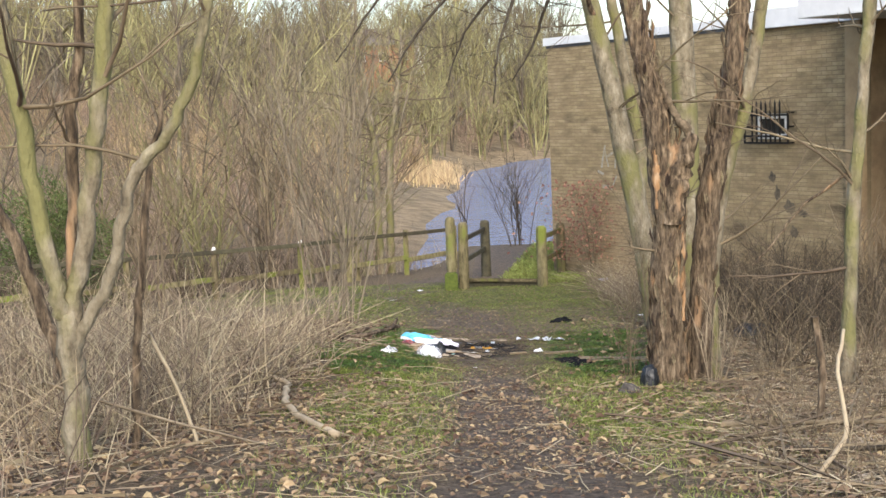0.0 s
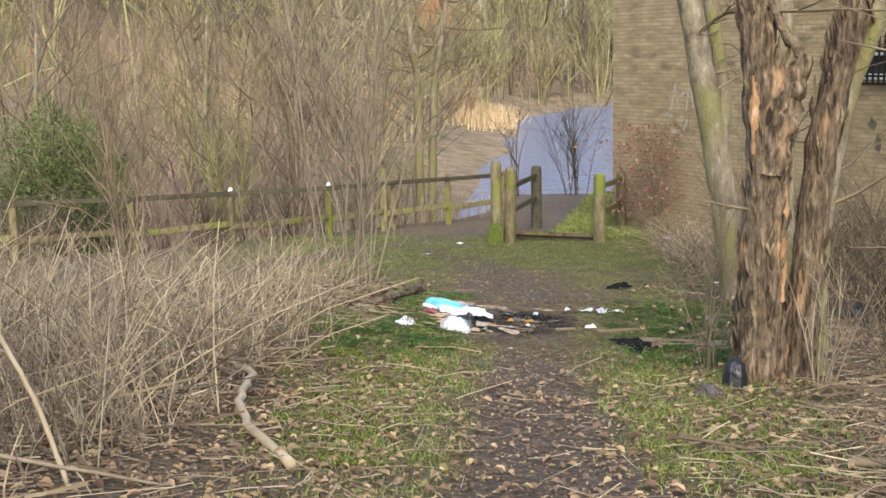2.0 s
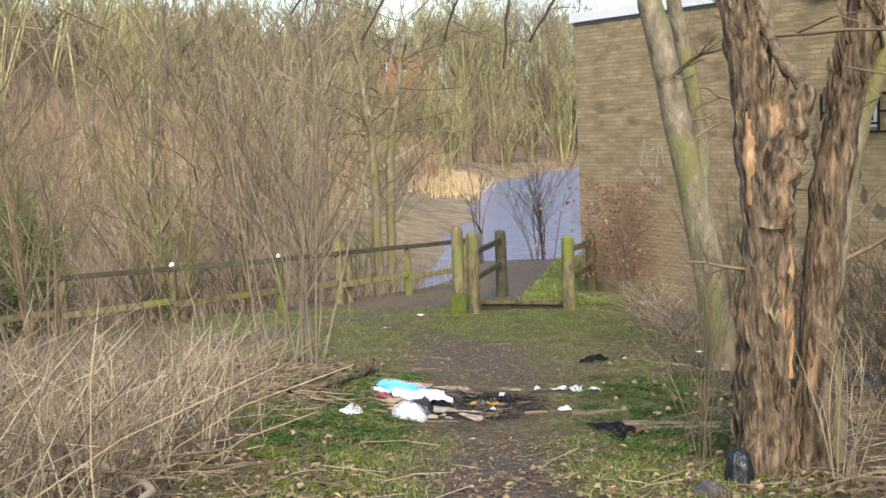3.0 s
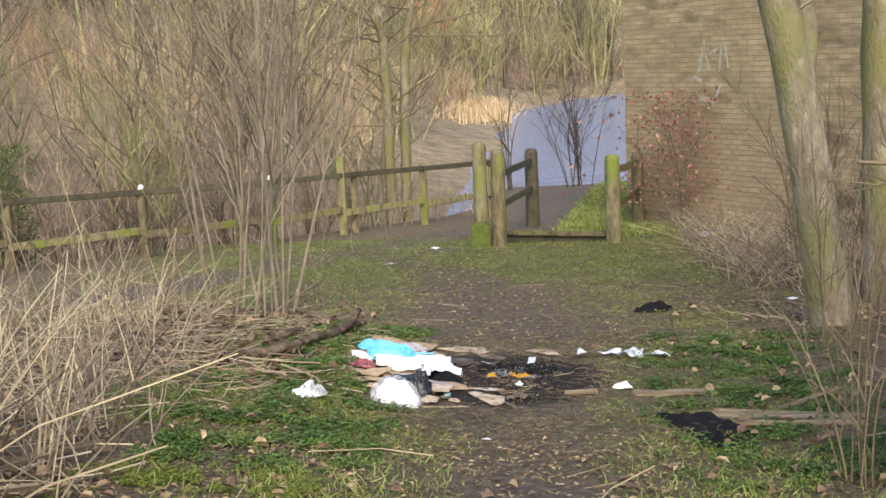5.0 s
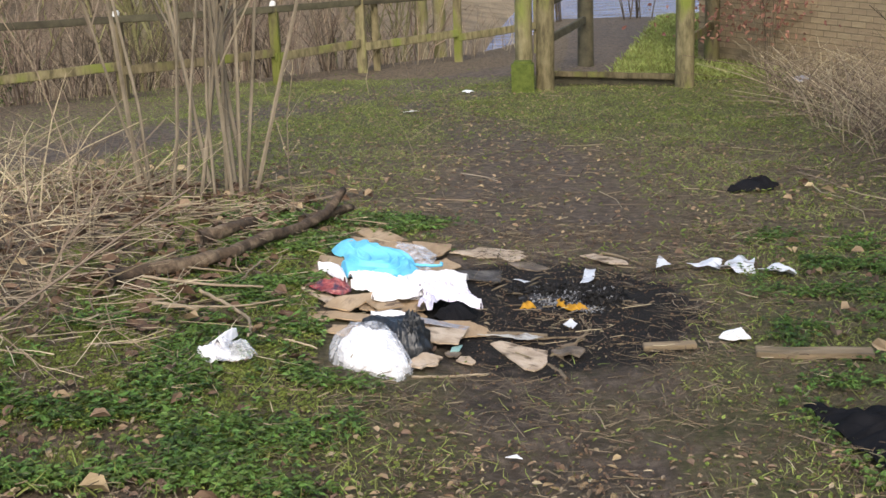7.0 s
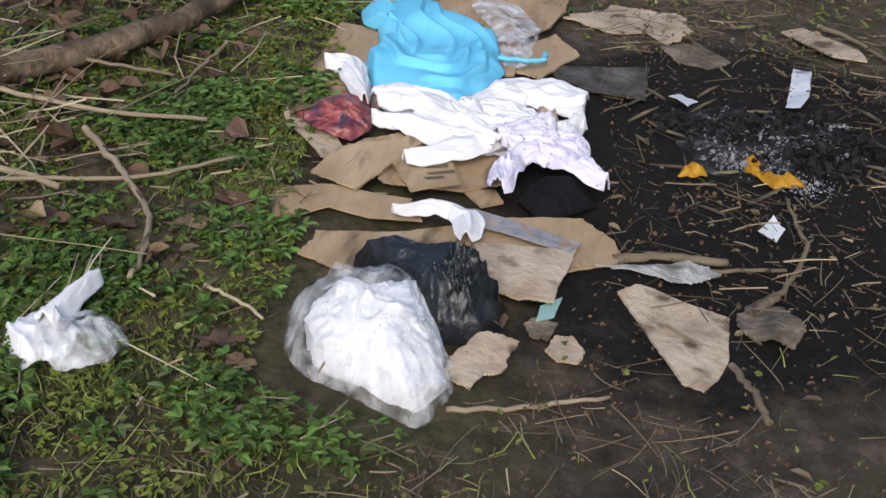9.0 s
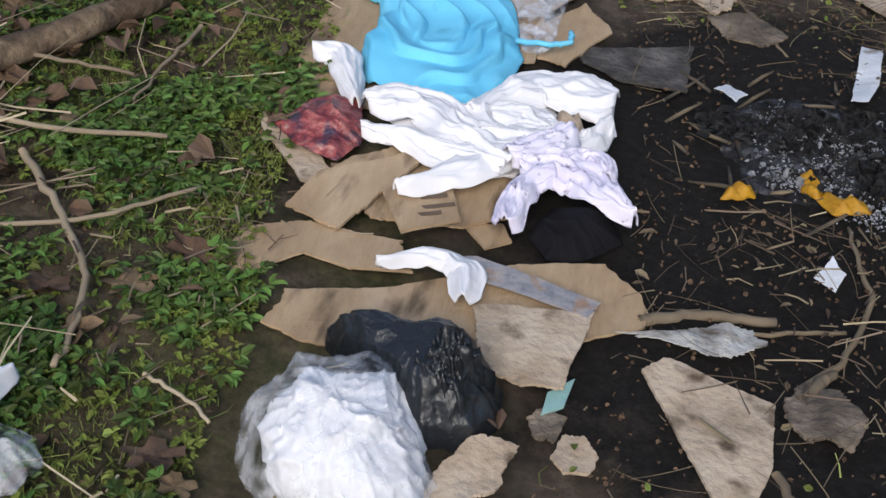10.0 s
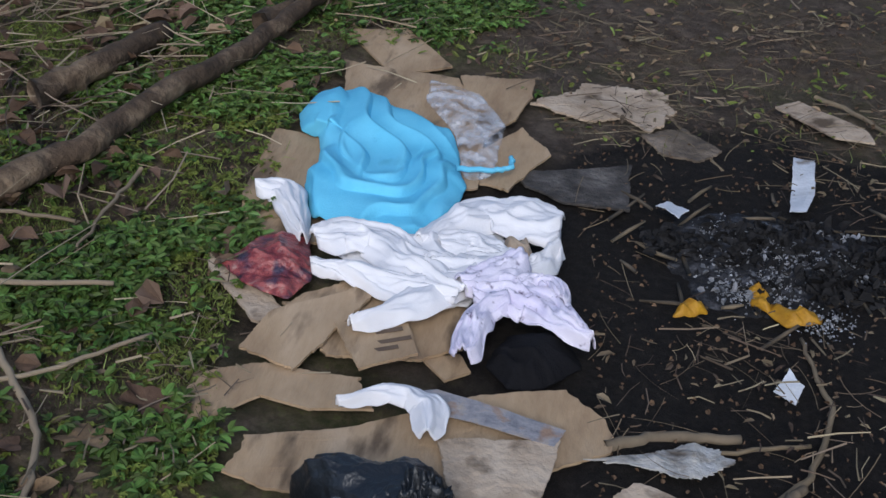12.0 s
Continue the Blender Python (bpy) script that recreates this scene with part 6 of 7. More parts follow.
def build_cards():
    card("cardboard_sheet", [(-0.656, 16.211), (-0.534, 16.195), (-0.38, 15.9), (-0.392, 15.74), (-0.576, 15.714), (-0.63, 15.874)], 0.012, "flattened brown cardboard sheet under the white cloth", seed=1, ragged=0.01)
    card("cardboard_sheet", [(-0.665, 16.901), (-0.506, 16.987), (-0.33, 16.748), (-0.46, 16.626)], 0.012, "square brown cardboard piece with crumbs on it", seed=2, ragged=0.01)
    card("cardboard_sheet", [(-0.6, 16.66), (-0.297, 16.66), (-0.182, 16.403), (-0.149, 16.077), (-0.3, 16.0), (-0.5, 16.2)], 0.018, "large brown cardboard sheet under the towel", seed=3, ragged=0.015)
    card("cardboard_sheet", [(-0.293, 16.67), (-0.102, 16.722), (-0.09, 16.6), (-0.113, 16.465), (-0.167, 16.309), (-0.23, 16.45)], 0.026, "torn brown cardboard beside the towel", seed=4)
    card("cardboard_sheet", [(-0.169, 16.277), (-0.095, 16.438), (-0.009, 16.308), (-0.082, 16.102), (-0.148, 16.106)], 0.016, "torn brown cardboard piece with a ragged edge", seed=5)
    card("cardboard_sheet", [(-0.08, 16.604), (0.036, 16.788), (0.218, 16.823), (0.283, 16.696), (0.217, 16.528), (0.15, 16.6), (0.073, 16.54)], 0.01, "wet crumbling cardboard flattened into the mud", CARD_PALE, 6, 0.07)
    card("cardboard_sheet", [(-0.092, 16.225), (-0.018, 16.223), (0.18, 16.33), (0.19, 16.106), (0.047, 16.085), (-0.05, 16.14)], 0.012, "charred grey cardboard beside the fire", CARD_BURNT, 7, 0.03)
    card("cardboard_sheet", [(0.2, 16.52), (0.3, 16.6), (0.4, 16.5), (0.34, 16.42), (0.24, 16.43)], 0.01, "dark rotten cardboard scrap in the mud", CARD_WET, 71, 0.06)
    card("cardboard_sheet", [(-0.66, 15.73), (-0.58, 15.7), (-0.44, 15.5), (-0.39, 15.46), (-0.47, 15.44), (-0.6, 15.58)], 0.01, "dull cardboard under the wrapper", CARD_PALE, 8)
    card("cardboard_sheet", [(-0.49, 15.267), (-0.401, 15.309), (-0.229, 15.313), (-0.2, 15.233), (-0.29, 15.205), (-0.4, 15.225), (-0.473, 15.124), (-0.52, 15.16)], 0.014, "torn strip of brown cardboard on the herbs", seed=9, tilt=(0.05, 0))
    card("cardboard_sheet", [(-0.42, 15.5), (-0.3, 15.64), (-0.1, 15.62), (-0.06, 15.46), (-0.15, 15.4), (-0.3, 15.36)], 0.022, "brown cardboard sheet under the white cloth", seed=10)
    card("cardboard_sheet", [(-0.455, 15.33), (-0.433, 15.444), (-0.326, 15.529), (-0.245, 15.62), (-0.275, 15.5), (-0.345, 15.289)], 0.036, "torn brown cardboard flap lying across the pile", seed=11, tilt=(0.04, 0.04))
    flap = card("cardboard_sheet", [(-0.31, 15.44), (-0.186, 15.488), (-0.139, 15.376), (-0.231, 15.311)], 0.044, "folded brown cardboard with faded printing", seed=12, ragged=0.02, tilt=(0.06, -0.02))
    for k, (w, dx, dy) in enumerate(((0.05, 0.0, 0.03), (0.075, 0.01, 0.0), (0.06, 0.0, -0.03))):
        x, y = -0.205 + dx, 15.405 + dy
        bm = box((w, 0.011, 0.001), (x, y, ground_z(x, y) + 0.049 + dx * 0.06), 0, None)
        bmesh.ops.rotate(bm, cent=(x, y, 0), matrix=Matrix.Rotation(0.4, 3, "Z"), verts=bm.verts)
        part("printed_line", bm, INK, flap)
    card("cardboard_sheet", [(-0.14, 15.41), (-0.08, 15.45), (-0.05, 15.4), (-0.09, 15.36)], 0.014, "small brown cardboard corner", seed=13)
    big = card("cardboard_sheet", [(-0.37, 15.11), (-0.216, 15.185), (-0.024, 15.33), (0.121, 15.39), (0.195, 15.33), (0.215, 15.25), (0.133, 15.18), (0.02, 15.06), (-0.15, 15.04), (-0.31, 15.0), (-0.38, 15.02)], 0.016, "long torn cardboard sheet with dirt along its edges", seed=14, ragged=0.022)
    card("flap", [(-0.07, 15.18), (0.13, 15.235), (0.12, 15.12), (0.112, 15.037), (0.05, 15.02), (-0.02, 15.04)], 0.03, "bent flap with a dirty edge", CARD_PALE, 15, 0.03, (0, 0.03), parent=big)
    card("tape", [(-0.14, 15.28), (-0.09, 15.3), (0.03, 15.285), (0.135, 15.262), (0.12, 15.215), (0.0, 15.235), (-0.11, 15.243)], 0.034, "strip of blue-grey printed film", BLUE_PRINT, 16, 0.015, (0, 0.05), thick=0.002, parent=big)
    card("card_scrap", [(0.09, 15.03), (0.125, 15.08), (0.12, 15.01), (0.09, 14.98)], 0.012, "pale green card corner under the cardboard", GREEN_CARD, 17, 0.01)
    card("cardboard_sheet", [(0.223, 15.143), (0.263, 15.183), (0.35, 15.165), (0.441, 15.137), (0.446, 14.997), (0.43, 14.93), (0.406, 14.887), (0.367, 14.896)], 0.012, "triangular piece of pale weathered cardboard on the mud", CARD_PALE, 18, 0.02)
    card("cardboard_sheet", [(-0.035, 14.758), (-0.02, 14.83), (0.0, 14.885), (0.035, 14.895), (0.07, 14.9), (0.06, 14.8), (0.03, 14.78), (0.019, 14.72)], 0.018, "ragged pale cardboard scrap beside the bags", CARD_PALE, 19, 0.06, wave=0.02)
    card("card_scrap", [(0.12, 14.9), (0.13, 14.95), (0.16, 14.96), (0.19, 14.93), (0.18, 14.89), (0.145, 14.875)], 0.012, "round crumpled scrap of pale card", CARD_PALE, 20, 0.05, wave=0.02)
    card("card_scrap", [(0.07, 14.97), (0.09, 15.0), (0.13, 14.99), (0.12, 14.93), (0.09, 14.93)], 0.01, "curled brown scrap of card", CARD_WET, 21, 0.06, wave=0.02)
    card("cardboard_sheet", [(0.457, 15.12), (0.47, 15.2), (0.54, 15.19), (0.58, 15.13), (0.56, 15.06), (0.49, 15.07)], 0.014, "crumbling brown rotten cardboard", CARD_WET, 22, 0.08, wave=0.02)
    card("cardboard_sheet", [(0.54, 16.8), (0.6, 16.85), (0.77, 16.66), (0.775, 16.6), (0.68, 16.62)], 0.014, "long pale piece of weathered card by the fire", CARD_PALE, 23, 0.02)
    card("paper_scrap", [(0.55, 16.2), (0.57, 16.48), (0.62, 16.47), (0.61, 16.3), (0.585, 16.19)], 0.012, "dirty white paper strip at the fire's edge", PALE_PAPER, 24, 0.03, wave=0.02, thick=0.002)
    card("paper_scrap", [(0.49, 15.5), (0.52, 15.56), (0.545, 15.53), (0.53, 15.48)], 0.014, "crumpled white paper scrap", PALE_PAPER, 25, 0.06, wave=0.03, thick=0.002)
    card("paper_scrap", [(0.25, 16.12), (0.28, 16.16), (0.32, 16.13), (0.3, 16.08)], 0.012, "torn pale paper scrap by the fire", PALE_PAPER, 26, 0.08, wave=0.03, thick=0.002)
    card("paper_scrap", [(0.19, 15.215), (0.26, 15.25), (0.33, 15.3), (0.4, 15.31), (0.42, 15.27), (0.39, 15.235), (0.36, 15.21), (0.28, 15.215)], 0.014, "long torn strip of dirty white paper", DIRTY_PAPER, 27, 0.1, wave=0.025, thick=0.002)
    for k, pts in enumerate(([(0.9, 16.4), (0.92, 16.56), (0.97, 16.44)], [(1.06, 16.5), (1.13, 16.58), (1.22, 16.54), (1.2, 16.46)], [(1.19, 16.46), (1.24, 16.58), (1.33, 16.68), (1.37, 16.58), (1.36, 16.42), (1.27, 16.4)], [(1.37, 16.42), (1.46, 16.5), (1.54, 16.42), (1.53, 16.32), (1.44, 16.34)])):
        card("paper_scrap", pts, 0.03, "pale blue-white torn paper trailing on the grass", PALE_PAPER, 28 + 40 * k, 0.06, wave=0.06, thick=0.002)
    stick("stick", [(0.88, 16.5), (1.2, 16.62), (1.6, 16.5)], 0.008, 0.005, TWIG_DARK, "dark twig under the torn paper", 41)
    card("paper_scrap", [(2.78, 18.9), (2.82, 18.98), (2.9, 18.95), (2.86, 18.87)], 0.05, "small white scrap at the leaning tree's foot", TISSUE, 43, 0.05, wave=0.03, thick=0.002)
    card("plastic_scrap", [(2.62, 24.1), (2.68, 24.3), (2.82, 24.26), (2.8, 24.05)], 0.22, "blue plastic scrap caught in dead bramble", BLUE_PRINT, 44, 0.08, wave=0.08, thick=0.002)
    cloth("tissue", [(1.09, 15.32), (1.12, 15.38), (1.19, 15.37), (1.22, 15.32), (1.15, 15.29)], 0.012, 0.03, 0.015, 20, 0, TISSUE, "crumpled white tissue on the grass", "tissue", 29, 10, 40)
    card("paper_scrap", [(-1.37, 23.5), (-1.3, 23.65), (-1.2, 23.6), (-1.28, 23.48)], 0.02, "small white paper scrap on the muddy path", TISSUE, 30, 0.05, wave=0.03, thick=0.002)
    card("paper_scrap", [(-0.95, 25.3), (-0.9, 25.4), (-0.82, 25.38), (-0.86, 25.28)], 0.02, "small white paper scrap by the fence", TISSUE, 31, 0.05, wave=0.03, thick=0.002)
    card("paper_scrap", [(0.36, 14.05), (0.39, 14.08), (0.41, 14.05)], 0.01, "tiny white scrap on the path", TISSUE, 32, 0.05, thick=0.002)


def build_cloths():
    def towel_z(x, y, s):
        folds = np.empty(len(x))
        for i, (a, b) in enumerate(zip(x, y)):
            dx, dy = a + 0.37, b - 16.13
            rho = math.hypot(dx / 0.19, dy / 0.37) + 0.12 * noise.noise((a * 7, b * 7, 3))
            k = (rho * 4.2 + 0.5 * noise.noise((a * 9, b * 9, 8))) % 1.0
            arc = k ** 1.6 * smooth(1.0, 0.82, k)
            u = (dx * 0.86 + dy * 0.42) * 17 + 1.6 * noise.noise((a * 6, b * 4, 5))
            k = u % 1.0
            run = k ** 1.8 * smooth(1.0, 0.8, k) * (0.5 + 0.7 * abs(noise.noise((math.floor(u) * 3.1, b * 3, 2))) * 2)
            w = smooth(0.06, -0.06, dy + 0.25 * dx) * smooth(0.35, 0.6, rho)
            folds[i] = w * arc + (1 - w) * run
        lump = np.array([noise.noise((a * 5, b * 5, 11)) for a, b in zip(x, y)])
        return 0.022 + 0.05 * (1 - s ** 6) + 0.03 * folds * (1 - 0.4 * s ** 8) + 0.015 * lump * (1 - s ** 4)

    towel = sheet("towel", [(-0.62, 16.29), (-0.61, 16.41), (-0.51, 16.48), (-0.4, 16.39), (-0.35, 16.37), (-0.25, 16.31), (-0.21, 16.19), (-0.2, 16.12), (-0.17, 16.05), (-0.18, 15.89), (-0.22, 15.77), (-0.29, 15.77), (-0.38, 15.78), (-0.46, 15.82), (-0.51, 15.95), (-0.505, 16.07), (-0.54, 16.18), (-0.59, 16.2)],
                  towel_z, TOWEL, 3, 90, 320, 0.004, 0.006)
    tagged(towel, "crumpled turquoise towel with draped folds lying on cardboard", "towel")
    cord = stick("cord", [(-0.2, 16.1, 0.05), (-0.12, 16.12, 0.05), (-0.08, 16.15, 0.05), (-0.09, 16.2, 0.05)], 0.007, 0.006, TOWEL, "turquoise cord", 4, "", sway=0.002)
    cord.parent = towel
    cloth("plastic_film", [(-0.36, 16.6), (-0.22, 16.55), (-0.13, 16.4), (-0.12, 16.1), (-0.18, 16.08), (-0.24, 16.3), (-0.34, 16.45)], 0.034, 0.006, 0.014, 12, 1.2, CLEAR_FILM, "thin clear plastic film over the cardboard", "plastic", 45, 16, 90, thick=0.001)
    w = thing("white_sheet", "twisted white cloth sheet thrown over the cardboard", "cloth")
    cloth("middle", [(-0.400, 15.690), (-0.310, 15.800), (-0.220, 15.760), (-0.160, 15.840), (-0.090, 15.900), (-0.020, 15.810), (-0.010, 15.720), (-0.100, 15.560), (-0.200, 15.580), (-0.300, 15.630)], 0.03, 0.03, 0.02, 11, 0.6, WHITE_CLOTH, "", "", 11, parent=w)
    band("fold", [(-0.590, 15.860), (-0.530, 15.880), (-0.490, 15.800), (-0.440, 15.690)], [0.049, 0.089, 0.065, 0.030], 0.03, 0.016, 3, WHITE_CLOTH, 5, w, "", 0.03)
    band("fold", [(-0.410, 15.670), (-0.360, 15.710), (-0.290, 15.720), (-0.220, 15.660), (-0.160, 15.620), (-0.090, 15.560)], [0.097, 0.119, 0.119, 0.119, 0.108, 0.086], 0.05, 0.026, 3, WHITE_CLOTH, 6, w, "", 0.03)
    band("fold", [(-0.390, 15.580), (-0.340, 15.600), (-0.260, 15.580), (-0.190, 15.570), (-0.130, 15.600)], [0.022, 0.049, 0.076, 0.086, 0.086], 0.04, 0.02, 3, WHITE_CLOTH, 7, w, "", 0.03)
    band("fold", [(-0.270, 15.410), (-0.220, 15.470), (-0.170, 15.530), (-0.130, 15.600), (-0.080, 15.680)], [0.029, 0.068, 0.090, 0.097, 0.086], 0.045, 0.016, 2, WHITE_CLOTH, 8, w, "", 0.03)
    band("fold", [(-0.210, 15.730), (-0.170, 15.830), (-0.110, 15.910), (-0.030, 15.920), (0.060, 15.920)], [0.065, 0.086, 0.119, 0.162, 0.173], 0.04, 0.026, 3, WHITE_CLOTH, 9, w, "", 0.03)
    band("fold", [(-0.170, 15.740), (-0.110, 15.770), (-0.060, 15.750), (-0.010, 15.730)], [0.097, 0.108, 0.086, 0.043], 0.04, 0.024, 3, WHITE_CLOTH, 10, w, "", 0.03)
    band("fold", [(-0.180, 15.640), (-0.120, 15.650), (-0.070, 15.680), (-0.010, 15.710)], [0.119, 0.130, 0.108, 0.076], 0.045, 0.026, 3, WHITE_CLOTH, 11, w, "", 0.03)
    band("fold", [(-0.020, 15.750), (0.020, 15.750), (0.040, 15.800), (0.060, 15.850)], [0.065, 0.076, 0.065, 0.032], 0.02, 0.022, 3, WHITE_CLOTH, 12, w, "", 0.03)
    cloth("soiled_rag", [(0.015, 15.800), (0.001, 15.836), (-0.029, 15.843), (-0.052, 15.817), (-0.050, 15.777), (-0.025, 15.755), (0.005, 15.768)], 0.025, 0.03, 0.02, 16, 0.9, CARD_PALE, "wad of soiled beige cloth in the white sheet", "cloth", 33, 16, 70)
    l = thing("spotted_shirt", "crumpled lilac-white cloth with dark spots", "clothing")
    band("sleeve", [(-0.060, 15.380), (-0.060, 15.460), (-0.050, 15.530), (-0.010, 15.580)], [0.057, 0.062, 0.057, 0.065], 0.045, 0.026, 3, LILAC_CLOTH, 12, l, "", 0.03)
    band("body", [(-0.080, 15.580), (-0.020, 15.610), (0.050, 15.590), (0.100, 15.540), (0.160, 15.490)], [0.097, 0.121, 0.121, 0.089, 0.032], 0.045, 0.034, 4, LILAC_CLOTH, 13, l, "", 0.03)
    band("sleeve", [(-0.100, 15.580), (-0.060, 15.630), (-0.020, 15.680), (0.000, 15.730)], [0.065, 0.081, 0.073, 0.049], 0.055, 0.028, 3, LILAC_CLOTH, 14, l, "", 0.03)
    band("tail", [(0.000, 15.610), (0.040, 15.640), (0.070, 15.640), (0.090, 15.590)], [0.049, 0.073, 0.065, 0.041], 0.05, 0.03, 4, LILAC_CLOTH, 16, l, "", 0.03)
    cloth("black_garment", [(-0.03, 15.43), (-0.0, 15.54), (0.095, 15.57), (0.145, 15.48), (0.08, 15.385), (0.02, 15.375)], 0.008, 0.04, 0.02, 10, 0.4, BLACK_CLOTH, "bundle of black cloth under the spotted shirt", "clothing", 15)
    cloth("crisp_packet", [(-0.575, 15.575), (-0.52, 15.71), (-0.44, 15.735), (-0.39, 15.58), (-0.415, 15.49), (-0.49, 15.51)], 0.03, 0.02, 0.016, 14, 1.2, FOIL_BAG, "dirty red and purple printed wrapper", "wrapper", 16, thick=0.002)
    band("white_strap", [(-0.24, 15.2), (-0.19, 15.245), (-0.13, 15.262), (-0.09, 15.24), (-0.08, 15.16)], [0.02, 0.04, 0.05, 0.07, 0.05], 0.04, 0.014, 2, WHITE_CLOTH, 17, None, "twisted strip of white cloth on the cardboard", 0.02)
    cloth("black_coat", [(1.29, 14.55), (1.33, 14.57), (1.37, 14.50), (1.47, 14.48), (1.50, 14.54), (1.59, 14.50), (1.62, 14.39), (1.67, 14.31), (1.70, 14.18), (1.76, 14.00), (1.72, 13.89), (1.62, 13.81), (1.53, 13.79), (1.47, 13.89), (1.42, 14.09), (1.36, 14.30)],
          0.01, 0.02, 0.035, 7, 0.8, BLACK_CLOTH, "crumpled black garment lying in the grass", "clothing", 18, ragged=0.035)
    cloth("black_rag", [(1.43, 18.58), (1.5, 18.8), (1.607, 18.95), (1.79, 18.8), (1.7, 18.62)], 0.01, 0.05, 0.03, 6, 0.8, BLACK_CLOTH, "small black rag on the grass", "clothing", 19)
    b = thing("plastic_sheet", "piece of crumpled white and clear plastic on the herbs", "plastic")
    cloth("film", [(-0.72, 14.6), (-0.66, 14.65), (-0.58, 14.66), (-0.53, 14.61), (-0.54, 14.55), (-0.6, 14.5), (-0.66, 14.53)], 0.03, 0.03, 0.03, 12, 0.9, CLEAR_FILM, "clear creased film", "", 20, parent=b, thick=0.001)
    cloth("wad", [(-0.74, 14.56), (-0.74, 14.63), (-0.68, 14.66), (-0.63, 14.63), (-0.62, 14.57), (-0.67, 14.5)], 0.015, 0.025, 0.03, 14, 0.4, WHITE_CLOTH, "folded white plastic", "", 21, parent=b)
    band("wad", [(-0.66, 14.58), (-0.655, 14.66), (-0.64, 14.74)], [0.06, 0.04, 0.015], 0.05, 0.015, 2, WHITE_CLOTH, 22, b)
    b = thing("carrier_bag", "clear plastic bag stuffed with white tissue", "plastic bag")
    outline = [(-0.17, 14.98), (-0.23, 14.93), (-0.3, 14.92), (-0.29, 14.86), (-0.325, 14.81), (-0.31, 14.74), (-0.25, 14.67), (-0.2, 14.665), (-0.14, 14.645), (-0.045, 14.615), (-0.015, 14.7), (-0.02, 14.78), (-0.07, 14.87), (-0.11, 14.95)]
    part("film", bag(outline, 0.135, 0.022, 6, 5, square=2.2, pleat=0.35, fine=0.6), CLEAR_FILM, b, "thin clear creased film", True)
    part("tissue_wad", bag([(-0.155 + (x + 0.165) * 0.86, 14.81 + (y - 14.8) * 0.86) for x, y in outline], 0.112, 0.036, 8, 8, square=2.0, pleat=0.2, fine=0.8), TISSUE, b, "crumpled white tissue", True)
    b = thing("bin_bag", "knotted black plastic bin bag lying on cardboard", "plastic bag")
    outline = [(-0.265, 15.01), (-0.23, 15.05), (-0.15, 15.06), (-0.08, 15.085), (-0.03, 15.06), (0.02, 15.0), (0.03, 14.93), (0.0, 14.88), (-0.06, 14.85), (-0.1, 14.87), (-0.17, 14.93)]
    part("film", bag(outline, 0.125, 0.03, 6, 3, pleat=0.15, fine=0.6), BLACK_FILM, b, "creased glossy black film", True)
    knot = bag([(-0.045 + 0.045 * math.cos(a) * (1 + 0.3 * math.sin(4 * a)), 14.945 + 0.05 * math.sin(a)) for a in np.linspace(0, 6.28, 16, endpoint=False)], 0.145, 0.04, 16, 6, rings=24, around=90, pleat=1.0)
    part("knot", knot, BLACK_FILM, b, "twisted neck of the bag", True)
    b = thing("bin_bag", "small black plastic bag at the tree's foot", "plastic bag")
    part("film", bag([(2.06, 12.28), (2.1, 12.4), (2.2, 12.42), (2.26, 12.3), (2.2, 12.2), (2.1, 12.2)], 0.22, 0.02, 13, 9, rings=24, around=80), BLACK_FILM, b, "creased dark film", True)
    b = thing("bin_bag", "flattened black plastic bag in the undergrowth", "plastic bag")
    part("film", bag([(3.6, 15.7), (3.7, 16.0), (4.0, 16.1), (4.2, 15.9), (4.0, 15.6)], 0.2, 0.04, 8, 10, rings=24, around=80), BLACK_FILM, b, "creased dark film", True)
    cloth("mud_lump", [(1.78, 11.9), (1.85, 12.05), (2.0, 12.05), (2.05, 11.9), (1.9, 11.82)], 0.0, 0.07, 0.04, 9, 0.3, CARD_BURNT, "dark lump of burnt rubbish at the path's edge", "rubbish", 21, 16, 60)


